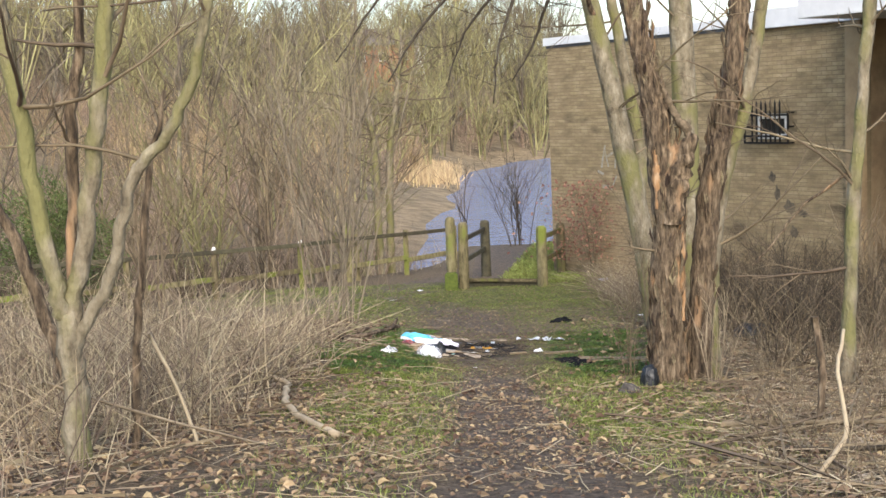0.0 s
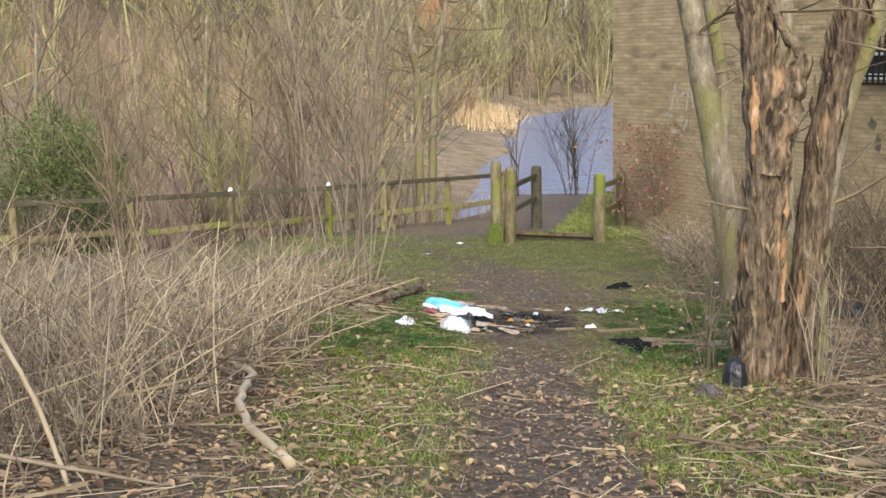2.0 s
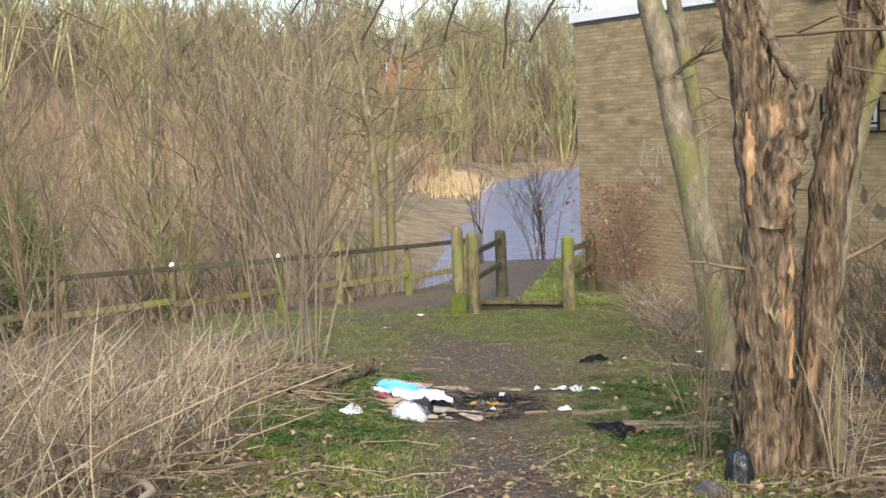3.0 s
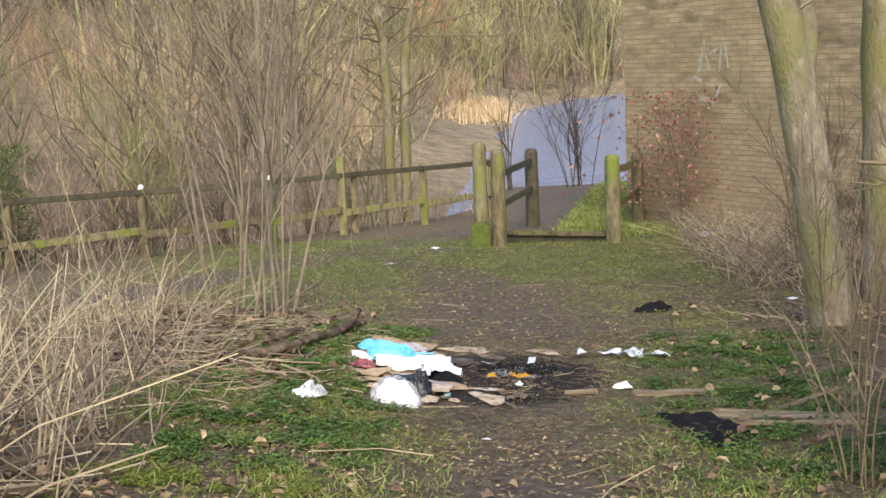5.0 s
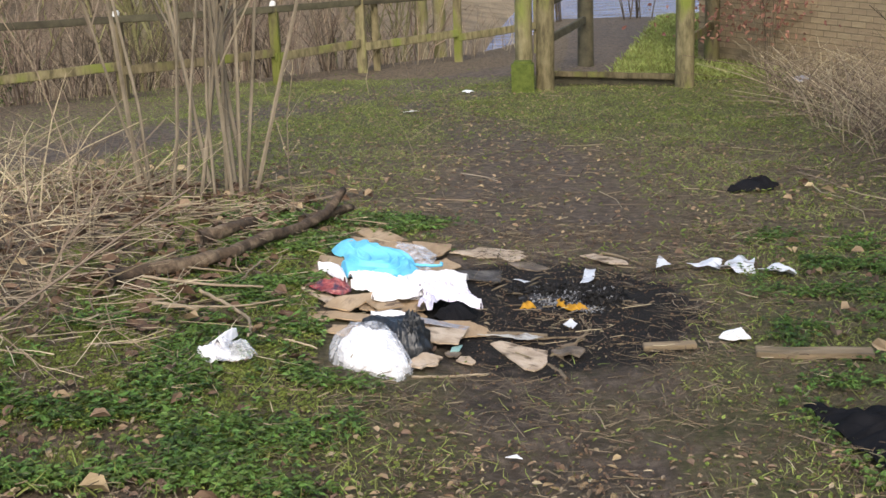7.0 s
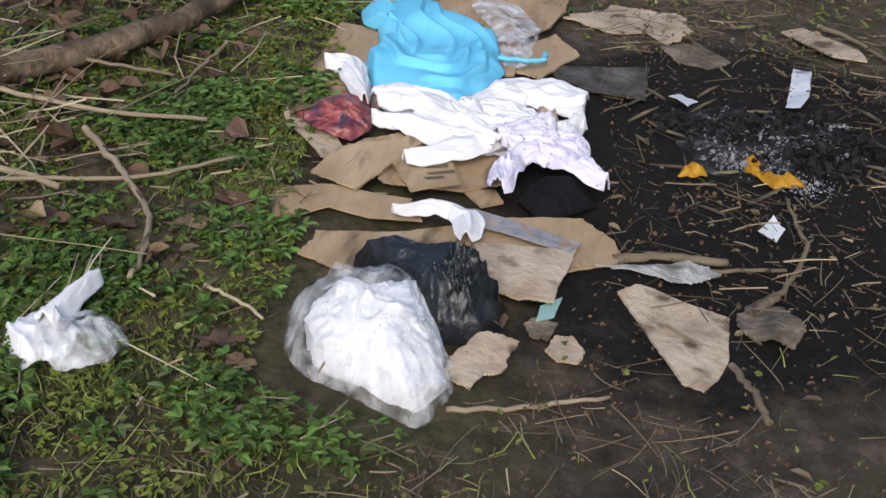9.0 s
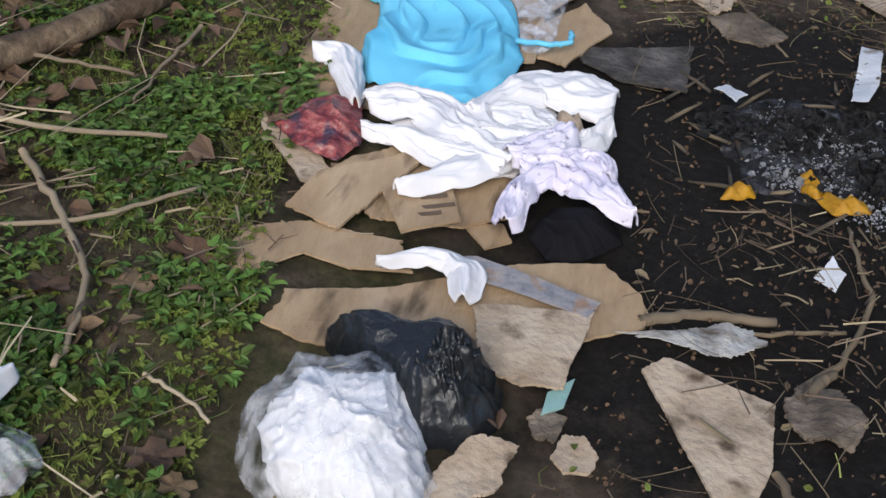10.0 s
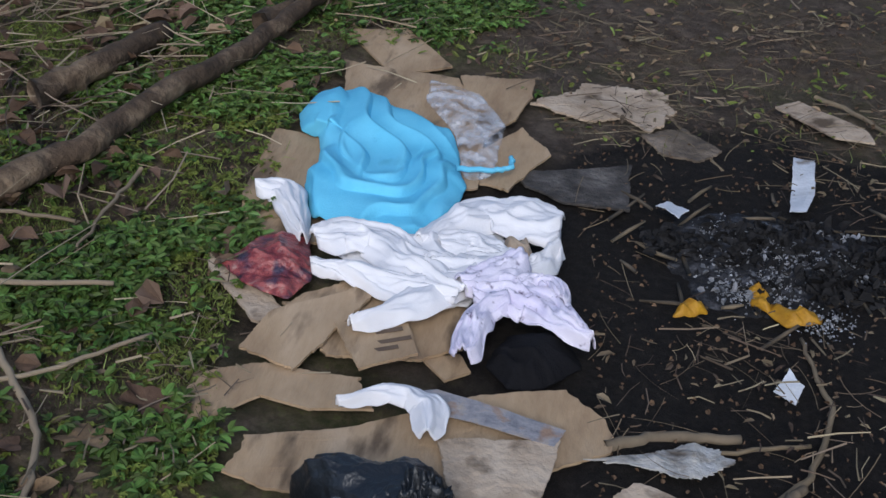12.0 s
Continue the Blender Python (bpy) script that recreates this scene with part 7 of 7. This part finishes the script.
def build_fire():
    f = thing("fire_remains", "cold campfire of black charcoal and pale ash", "campfire")
    ring = [(0.5 + 0.235 * math.cos(a) * (1 + 0.12 * math.sin(3 * a)), 15.98 + 0.25 * math.sin(a) * (1 + 0.1 * math.cos(2 * a))) for a in np.linspace(0, 6.28, 22, endpoint=False)]

    def z_of(x, y, s):
        w = np.array([noise.noise((a * 14, b * 14, 2)) + 0.5 * noise.noise((a * 40, b * 40, 2)) for a, b in zip(x, y)])
        return 0.012 + 0.02 * (1 - s ** 2) + 0.014 * w * (1 - s ** 3) - 0.014 * s ** 6

    bed = sheet("ash_bed", ring, z_of, ASH_BED, 50, 30, 110, 0.05, 0)
    bed.parent = f
    rng = np.random.default_rng(51)
    for name, n, material, low, high, cx, cy, spread in (("ash", 160, ASH, 0.008, 0.022, 0.48, 15.96, 0.09), ("ash", 3000, ASH, 0.002, 0.009, 0.49, 15.95, 0.095), ("charcoal", 1300, CHAR, 0.01, 0.036, 0.5, 15.98, 0.12)):
        heap = np.stack([rng.normal(cx, spread, 14), rng.normal(cy, spread * 0.9, 14)], 1)[rng.integers(0, 14, n)]
        x, y = heap[:, 0] + rng.normal(0, spread * 0.3, n), heap[:, 1] + rng.normal(0, spread * 0.3, n)
        P = np.stack([x, y, ground_many(x, y) + 0.02 + 0.022 * np.exp(-((x - 0.5) ** 2 + (y - 15.98) ** 2) / 0.02) * rng.random(n)], 1)
        L = rng.uniform(low, high, n)
        V, F = leaves(P, rng.normal(0, 1, (n, 3)) * (1, 1, 0.5), rng.normal(0, 1, (n, 3)) + (0, 0, 0.8), L, L * rng.uniform(0.4, 0.9, n), 0.35)
        tagged(part(name, arrays_mesh(name, V, F), material, f), kind="stuff")
    for k in range(34):
        a, d = rng.uniform(0, 6.28), rng.uniform(0.16, 0.34)
        x, y, t, L = 0.5 + d * math.cos(a), 16.0 + d * math.sin(a), rng.uniform(0, 3.14), rng.uniform(0.04, 0.15)
        s = Soup()
        z = ground_z(x, y) + 0.012
        p = [(x + math.cos(t) * L * u, y + math.sin(t) * L * u, z + rng.uniform(-0.003, 0.01)) for u in (-0.5, 0, 0.5)]
        tube(s, p, [0.004, 0.0045, 0.0025], 6, 0.15, rng)
        part("burnt_stick", s, (TWIG, TWIG_DARK, CHIP)[k % 3], f, smooth=True)
    cloth("peel", [(0.3, 15.705), (0.32, 15.755), (0.36, 15.765), (0.37, 15.735), (0.335, 15.715)], 0.01, 0.012, 0.014, 26, 0.5, YELLOW_PEEL, "curled yellow fruit peel by the ashes", "peel", 52, 14, 50)
    cloth("peel", [(0.445, 15.85), (0.47, 15.865), (0.5, 15.8), (0.49, 15.765), (0.455, 15.79)], 0.012, 0.014, 0.016, 30, 1.5, YELLOW_PEEL, "twisted yellow fruit peel by the ashes", "peel", 53, 14, 50)
    cloth("peel", [(0.48, 15.78), (0.51, 15.8), (0.55, 15.765), (0.595, 15.775), (0.59, 15.74), (0.52, 15.72)], 0.012, 0.012, 0.016, 30, 0.2, YELLOW_PEEL, "twisted yellow fruit peel by the ashes", "peel", 54, 14, 50)


def big_leaf(x, y, size, seed, group="large fallen leaves"):
    """A dry lobed leaf, curled at the rim, lying on the herbs."""
    rng = np.random.default_rng(seed)
    turn, curl, roll = rng.uniform(0, 6.283), rng.uniform(0.12, 0.4), rng.uniform(0, 6.283)
    count, rings = 30, 4
    bm = bmesh.new()
    base = ground_z(x, y) + 0.022
    middle = bm.verts.new((x, y, base))
    last = None
    for k in range(1, rings + 1):
        row, f = [], k / rings
        for i in range(count):
            a = 6.2832 * i / count
            lobe = 0.52 + 0.42 * abs(math.cos(2.5 * a)) ** 1.6 * (1.0 - 0.25 * (a > 2.4) * (a < 3.9)) + 0.05 * math.sin(15 * a + seed)
            r = size * lobe * f
            lift = curl * size * f * f * (0.5 + math.cos(a - roll)) + 0.06 * size * math.sin(5 * a) * f + rng.normal(0, 0.012) * size
            row.append(bm.verts.new((x + r * math.cos(a + turn), y + 0.8 * r * math.sin(a + turn), base + max(lift, -0.012))))
        for i in range(count):
            j = (i + 1) % count
            bm.faces.new((middle, row[i], row[j]) if last is None else (last[i], row[i], row[j], last[j]))
        last = row
    me = bpy.data.meshes.new("fallen_leaf")
    bm.to_mesh(me)
    bm.free()
    return tagged(finish(new("fallen_leaf", me), BROWN_LEAF), "large dry brown lobed leaf lying in the herbs", "leaf", group)


def build_big_leaves():
    spots = ((-0.73, 14.97), (-0.64, 14.88), (-0.86, 14.92), (-0.41, 14.69), (-0.36, 14.65), (-0.42, 14.58), (-0.55, 15.14), (-1.01, 15.47),
             (-1.06, 15.65), (-0.61, 15.03), (-1.12, 15.52), (-1.2, 15.3), (-1.1, 15.14), (-0.95, 15.9), (-1.25, 15.8), (-1.02, 14.8))
    for k, (x, y) in enumerate(spots):
        big_leaf(x, y, (0.055, 0.062, 0.07, 0.058, 0.035, 0.03, 0.05, 0.07)[k % 8], 70 + k)


def build_sticks():
    stick("fallen_log", [(-1.3, 15.25, 0.05), (-1.068, 15.7, 0.05), (-0.99, 15.87, 0.06), (-0.914, 16.22, 0.07), (-0.839, 16.5, 0.06), (-0.78, 16.9, 0.07), (-0.74, 17.2, 0.16)], 0.034, 0.022, LOG_BARK, "rotten brown branch lying in the herbs", 1, "branch", 12, 0.05, 0, 0.006)
    stick("fallen_log", [(-0.86, 16.75, 0.05), (-0.78, 17.0, 0.06), (-0.72, 17.3, 0.05)], 0.035, 0.02, LOG_BARK, "short forked rotten branch", 2, "branch", 10, 0.1)
    stick("fallen_log", [(-1.2, 16.1, 0.05), (-1.13, 16.3, 0.06), (-1.08, 16.6, 0.05)], 0.035, 0.03, LOG_BARK, "stubby pale branch end", 3, "branch", 10, 0.1)
    stick("stick", [(-0.011, 14.678), (0.09, 14.721), (0.247, 14.817)], 0.0055, 0.004, STALK, "straight pale stick beside the bags", 4)
    stick("stick", [(0.2, 15.27), (0.3, 15.33), (0.43, 15.36)], 0.012, 0.009, CHIP, "flat grey stick beside the cardboard", 5)
    stick("stick", [(0.2, 15.24), (0.38, 15.31), (0.55, 15.37)], 0.005, 0.004, TWIG, "thin grey stick beside the cardboard", 6)
    stick("stick", [(0.48, 15.2), (0.545, 15.28), (0.6, 15.47), (0.575, 15.56), (0.55, 15.7)], 0.007, 0.004, TWIG, "crooked twig curving round the ashes", 7)
    stick("stick", [(0.49, 15.17), (0.51, 15.22), (0.53, 15.25)], 0.014, 0.008, CHIP, "short stub of broken wood", 8)
    stick("stick", [(-0.94, 15.28), (-0.8, 15.15), (-0.675, 15.016), (-0.63, 14.9), (-0.614, 14.79)], 0.008, 0.005, STALK, "bent grey stick among the herbs", 9, lift=0.035)
    stick("stick", [(-1.0, 15.0), (-0.75, 15.12), (-0.6, 15.3)], 0.005, 0.004, STALK, "thin straw stem among the herbs", 10, lift=0.04)
    stick("stick", [(-1.2, 15.35), (-0.95, 15.35), (-0.72, 15.42)], 0.006, 0.005, STALK, "pale straight stem among the herbs", 11, lift=0.045)
    stick("stick", [(-1.28, 15.55), (-1.09, 15.6), (-0.88, 15.61)], 0.006, 0.004, STALK, "long pale stem among the brown leaves", 31, lift=0.04)
    stick("stick", [(-0.85, 15.87), (-0.85, 15.67), (-0.84, 15.52)], 0.005, 0.003, STALK, "thin bent straw stem in the herbs", 32, lift=0.035)
    stick("stick", [(-0.49, 14.83), (-0.42, 14.81), (-0.36, 14.77)], 0.004, 0.003, STRAW, "split pale stem beside the white bag", 33, lift=0.03)
    stick("stick", [(-1.05, 15.04), (-0.95, 15.05), (-0.87, 15.03)], 0.008, 0.007, STALK, "short thick pale stem in the herbs", 34, lift=0.035)
    build_big_leaves()
    stick("stick", [(0.45, 14.99), (0.5, 14.9), (0.52, 14.83)], 0.009, 0.007, CHIP, "short broken stick under the cardboard", 12)
    stick("stick", [(0.22, 16.75), (0.32, 16.55), (0.4, 16.4)], 0.006, 0.005, TWIG, "thin twig on the mud", 13)
    stick("stick", [(0.65, 16.9), (0.75, 16.8), (0.85, 16.62)], 0.008, 0.005, TWIG, "brown twig beyond the ashes", 14)
    stick("fallen_branch", [(-1.9, 10.9, 0.12), (-1.6, 11.1, 0.2), (-1.25, 11.0, 0.12), (-1.2, 10.4, 0.1), (-1.05, 9.8, 0.05), (-0.55, 8.85, 0.03)], 0.02, 0.03, STRAW, "crooked pale fallen branch at the path's edge", 15, "branch", 10, 0.06, 0, 0.012)
    stick("fallen_branch", [(-3.2, 10.6, 0.15), (-2.2, 10.75, 0.25), (-1.25, 10.95, 0.2)], 0.016, 0.012, TWIG, "long thin brown branch leaning in the stalks", 16, "branch", 8)
    stick("fallen_branch", [(-2.0, 6.9, 0.5), (-1.5, 7.4, 0.25), (-0.95, 8.1, 0.03)], 0.011, 0.008, STALK, "pale stick leaning across the undergrowth", 17, "branch", 8)
    stick("fallen_branch", [(-1.6, 7.8, 0.75), (-1.45, 7.9, 0.35), (-1.35, 7.9, 0.02)], 0.012, 0.012, STRAW, "bleached stick standing upright in leaves", 18, "branch", 8)
    stick("fallen_branch", [(2.4, 9.6, 0.05), (3.0, 9.2, 0.1), (4.0, 8.8, 0.12)], 0.025, 0.015, TWIG, "grey fallen branch beneath the trees", 19, "branch", 8, 0.07)
    stick("fallen_branch", [(2.5, 8.2, 0.05), (3.0, 8.0, 0.06), (3.8, 8.1, 0.1)], 0.022, 0.014, TWIG_DARK, "dark fallen branch beneath the trees", 20, "branch", 8, 0.07)
    stick("fallen_branch", [(3.05, 9.3, 0.9), (3.1, 9.25, 0.5), (3.05, 9.2, 0.05)], 0.03, 0.028, BARK_ROUGH, "dark broken stump of a sapling", 21, "branch", 8, 0.1)
    stick("fallen_branch", [(2.5, 7.05, 0.05), (2.7, 7.1, 0.3), (2.65, 7.2, 0.65), (2.75, 7.4, 0.9)], 0.016, 0.01, STRAW, "crooked pale dead stem", 22, "branch", 8)
    for x, y, L, a, w in ((1.95, 14.4, 0.75, -0.12, 0.09), (1.9, 14.28, 0.9, -0.05, 0.05), (1.42, 15.12, 0.42, -0.05, 0.08), (2.0, 14.5, 0.8, -0.2, 0.04), (0.9, 15.2, 0.2, 0.1, 0.05)):
        bm = box((L, w, 0.02), (0, 0, 0), 0.003)
        bmesh.ops.subdivide_edges(bm, edges=[e for e in bm.edges if e.calc_length() > L * 0.6], cuts=5)
        for v in bm.verts:
            v.co.z += 0.006 * noise.noise((v.co.x * 5, y * 7, 0))
            v.co.y += 0.012 * noise.noise((v.co.x * 4, x * 3, 4))
        bmesh.ops.transform(bm, matrix=Matrix.Translation((x, y, ground_z(x, y) + 0.022)) @ Matrix.Rotation(a, 4, "Z"), verts=bm.verts)
        me = bpy.data.meshes.new("plank")
        bm.to_mesh(me), bm.free()
        tagged(finish(new("plank", me), PLANK_WOOD, False), "split weathered plank lying on the grass", "plank", "planks on the ground")
    card("board_scrap", [(2.5, 6.95), (2.55, 7.08), (2.75, 7.12), (2.85, 7.2), (2.82, 7.05), (2.65, 6.92)], 0.03, "pale torn scrap of board under the scrub", CARD_PALE, 60, 0.04, (0.05, 0))


build_cards()
build_cloths()
build_fire()
build_sticks()


# ---- house on the hill ----
def build_house():
    h = thing("house", "distant red brick house with a pale gable on the hill", "house")
    x, y = -14.2, 186.0
    base = ground_z(x, y) - 1
    eaves = base + 7.6
    part("wall", box((9, 7, eaves - base), (x, y, (base + eaves) / 2)), mat("red_brick", [(0.34, 0.13, 0.075), (0.46, 0.2, 0.12)], 0.8, 0.9, 0.2, 8), h)
    bm = bmesh.new()
    v = [bm.verts.new(p) for p in ((x - 4.8, y - 4, eaves), (x + 4.8, y - 4, eaves), (x + 4.8, y + 4, eaves), (x - 4.8, y + 4, eaves), (x - 4.8, y, eaves + 2.6), (x + 4.8, y, eaves + 2.6))]
    for f in ((0, 1, 5, 4), (2, 3, 4, 5), (1, 2, 5), (3, 0, 4), (3, 2, 1, 0)):
        bm.faces.new([v[i] for i in f])
    part("roof", bm, mat("slate_roof", [(0.12, 0.1, 0.1), (0.2, 0.17, 0.16)], 1.5, 0.7, 0.2, 8), h, "dark slate roof")
    part("gable", box((1.2, 6.6, 6.0), (x + 5.2, y, eaves - 3.0)), WHITE_PAINT, h, "pale rendered gable wall")
    for k in range(3):
        w = part("window", box((1.2, 0.1, 1.3), (x - 3 + 3 * k, y - 3.52, eaves - 1.6)), WHITE_PAINT, h, "white framed window")
        part("pane", box((0.9, 0.06, 1.0), (x - 3 + 3 * k, y - 3.58, eaves - 1.6)), DARK_GLASS, w)


build_house()


# ---- bricks of the wall facing the path ----
def build_bricks():
    u0, u1, z0, z1, top = OPENING
    rng = np.random.default_rng(90)
    L, H, J = 0.215, 0.065, 0.01
    small = box((L, 0.03, H), (0, 0, 0), 0.004, segments=1)
    me = bpy.data.meshes.new("brick")
    small.to_mesh(me), small.free()
    me.materials.append(BRICK_ONE)
    rest = Soup()
    cube = np.array([(-1, -1, -1), (1, -1, -1), (1, -1, 1), (-1, -1, 1), (-1, 1, -1), (1, 1, -1), (1, 1, 1), (-1, 1, 1)]) * 0.5
    quads = np.array([(0, 1, 2, 3), (1, 5, 6, 2), (4, 0, 3, 7), (3, 2, 6, 7), (4, 5, 1, 0)])
    M = np.array(WALL_M)
    count = 0
    holder = BUILDING.children[0]
    for r in range(int((top - 0.03 + 2.75) / (H + J))):
        z = -2.75 + (r + 0.5) * (H + J)
        u = 0.0 if r % 2 == 0 else -L / 2
        while u < WALL_LEN:
            a, b = max(u, 0.0), min(u + L, WALL_LEN)
            u += L + J
            if b - a < 0.03 or (a < u1 and b > u0 and z0 - 0.02 < z < z1 + 0.02):
                continue
            depth = 0.001 * rng.standard_normal()
            if b - a > L - 0.001 and a < 3.4 and -2.5 < z < -0.9 and count < 300:
                ob = new("brick", me)
                ob.parent = holder
                ob.matrix_world = WALL_M @ Matrix.Translation(((a + b) / 2, 0.007 + depth, z))
                count += 1
            else:
                P = cube * (b - a, 0.03, H) + ((a + b) / 2, 0.007 + depth, z)
                rest.add((np.concatenate([P, np.ones((8, 1))], 1) @ M.T)[:, :3], quads)
    tagged(part("brickwork", rest, BRICK, BUILDING), kind="stuff")


build_bricks()
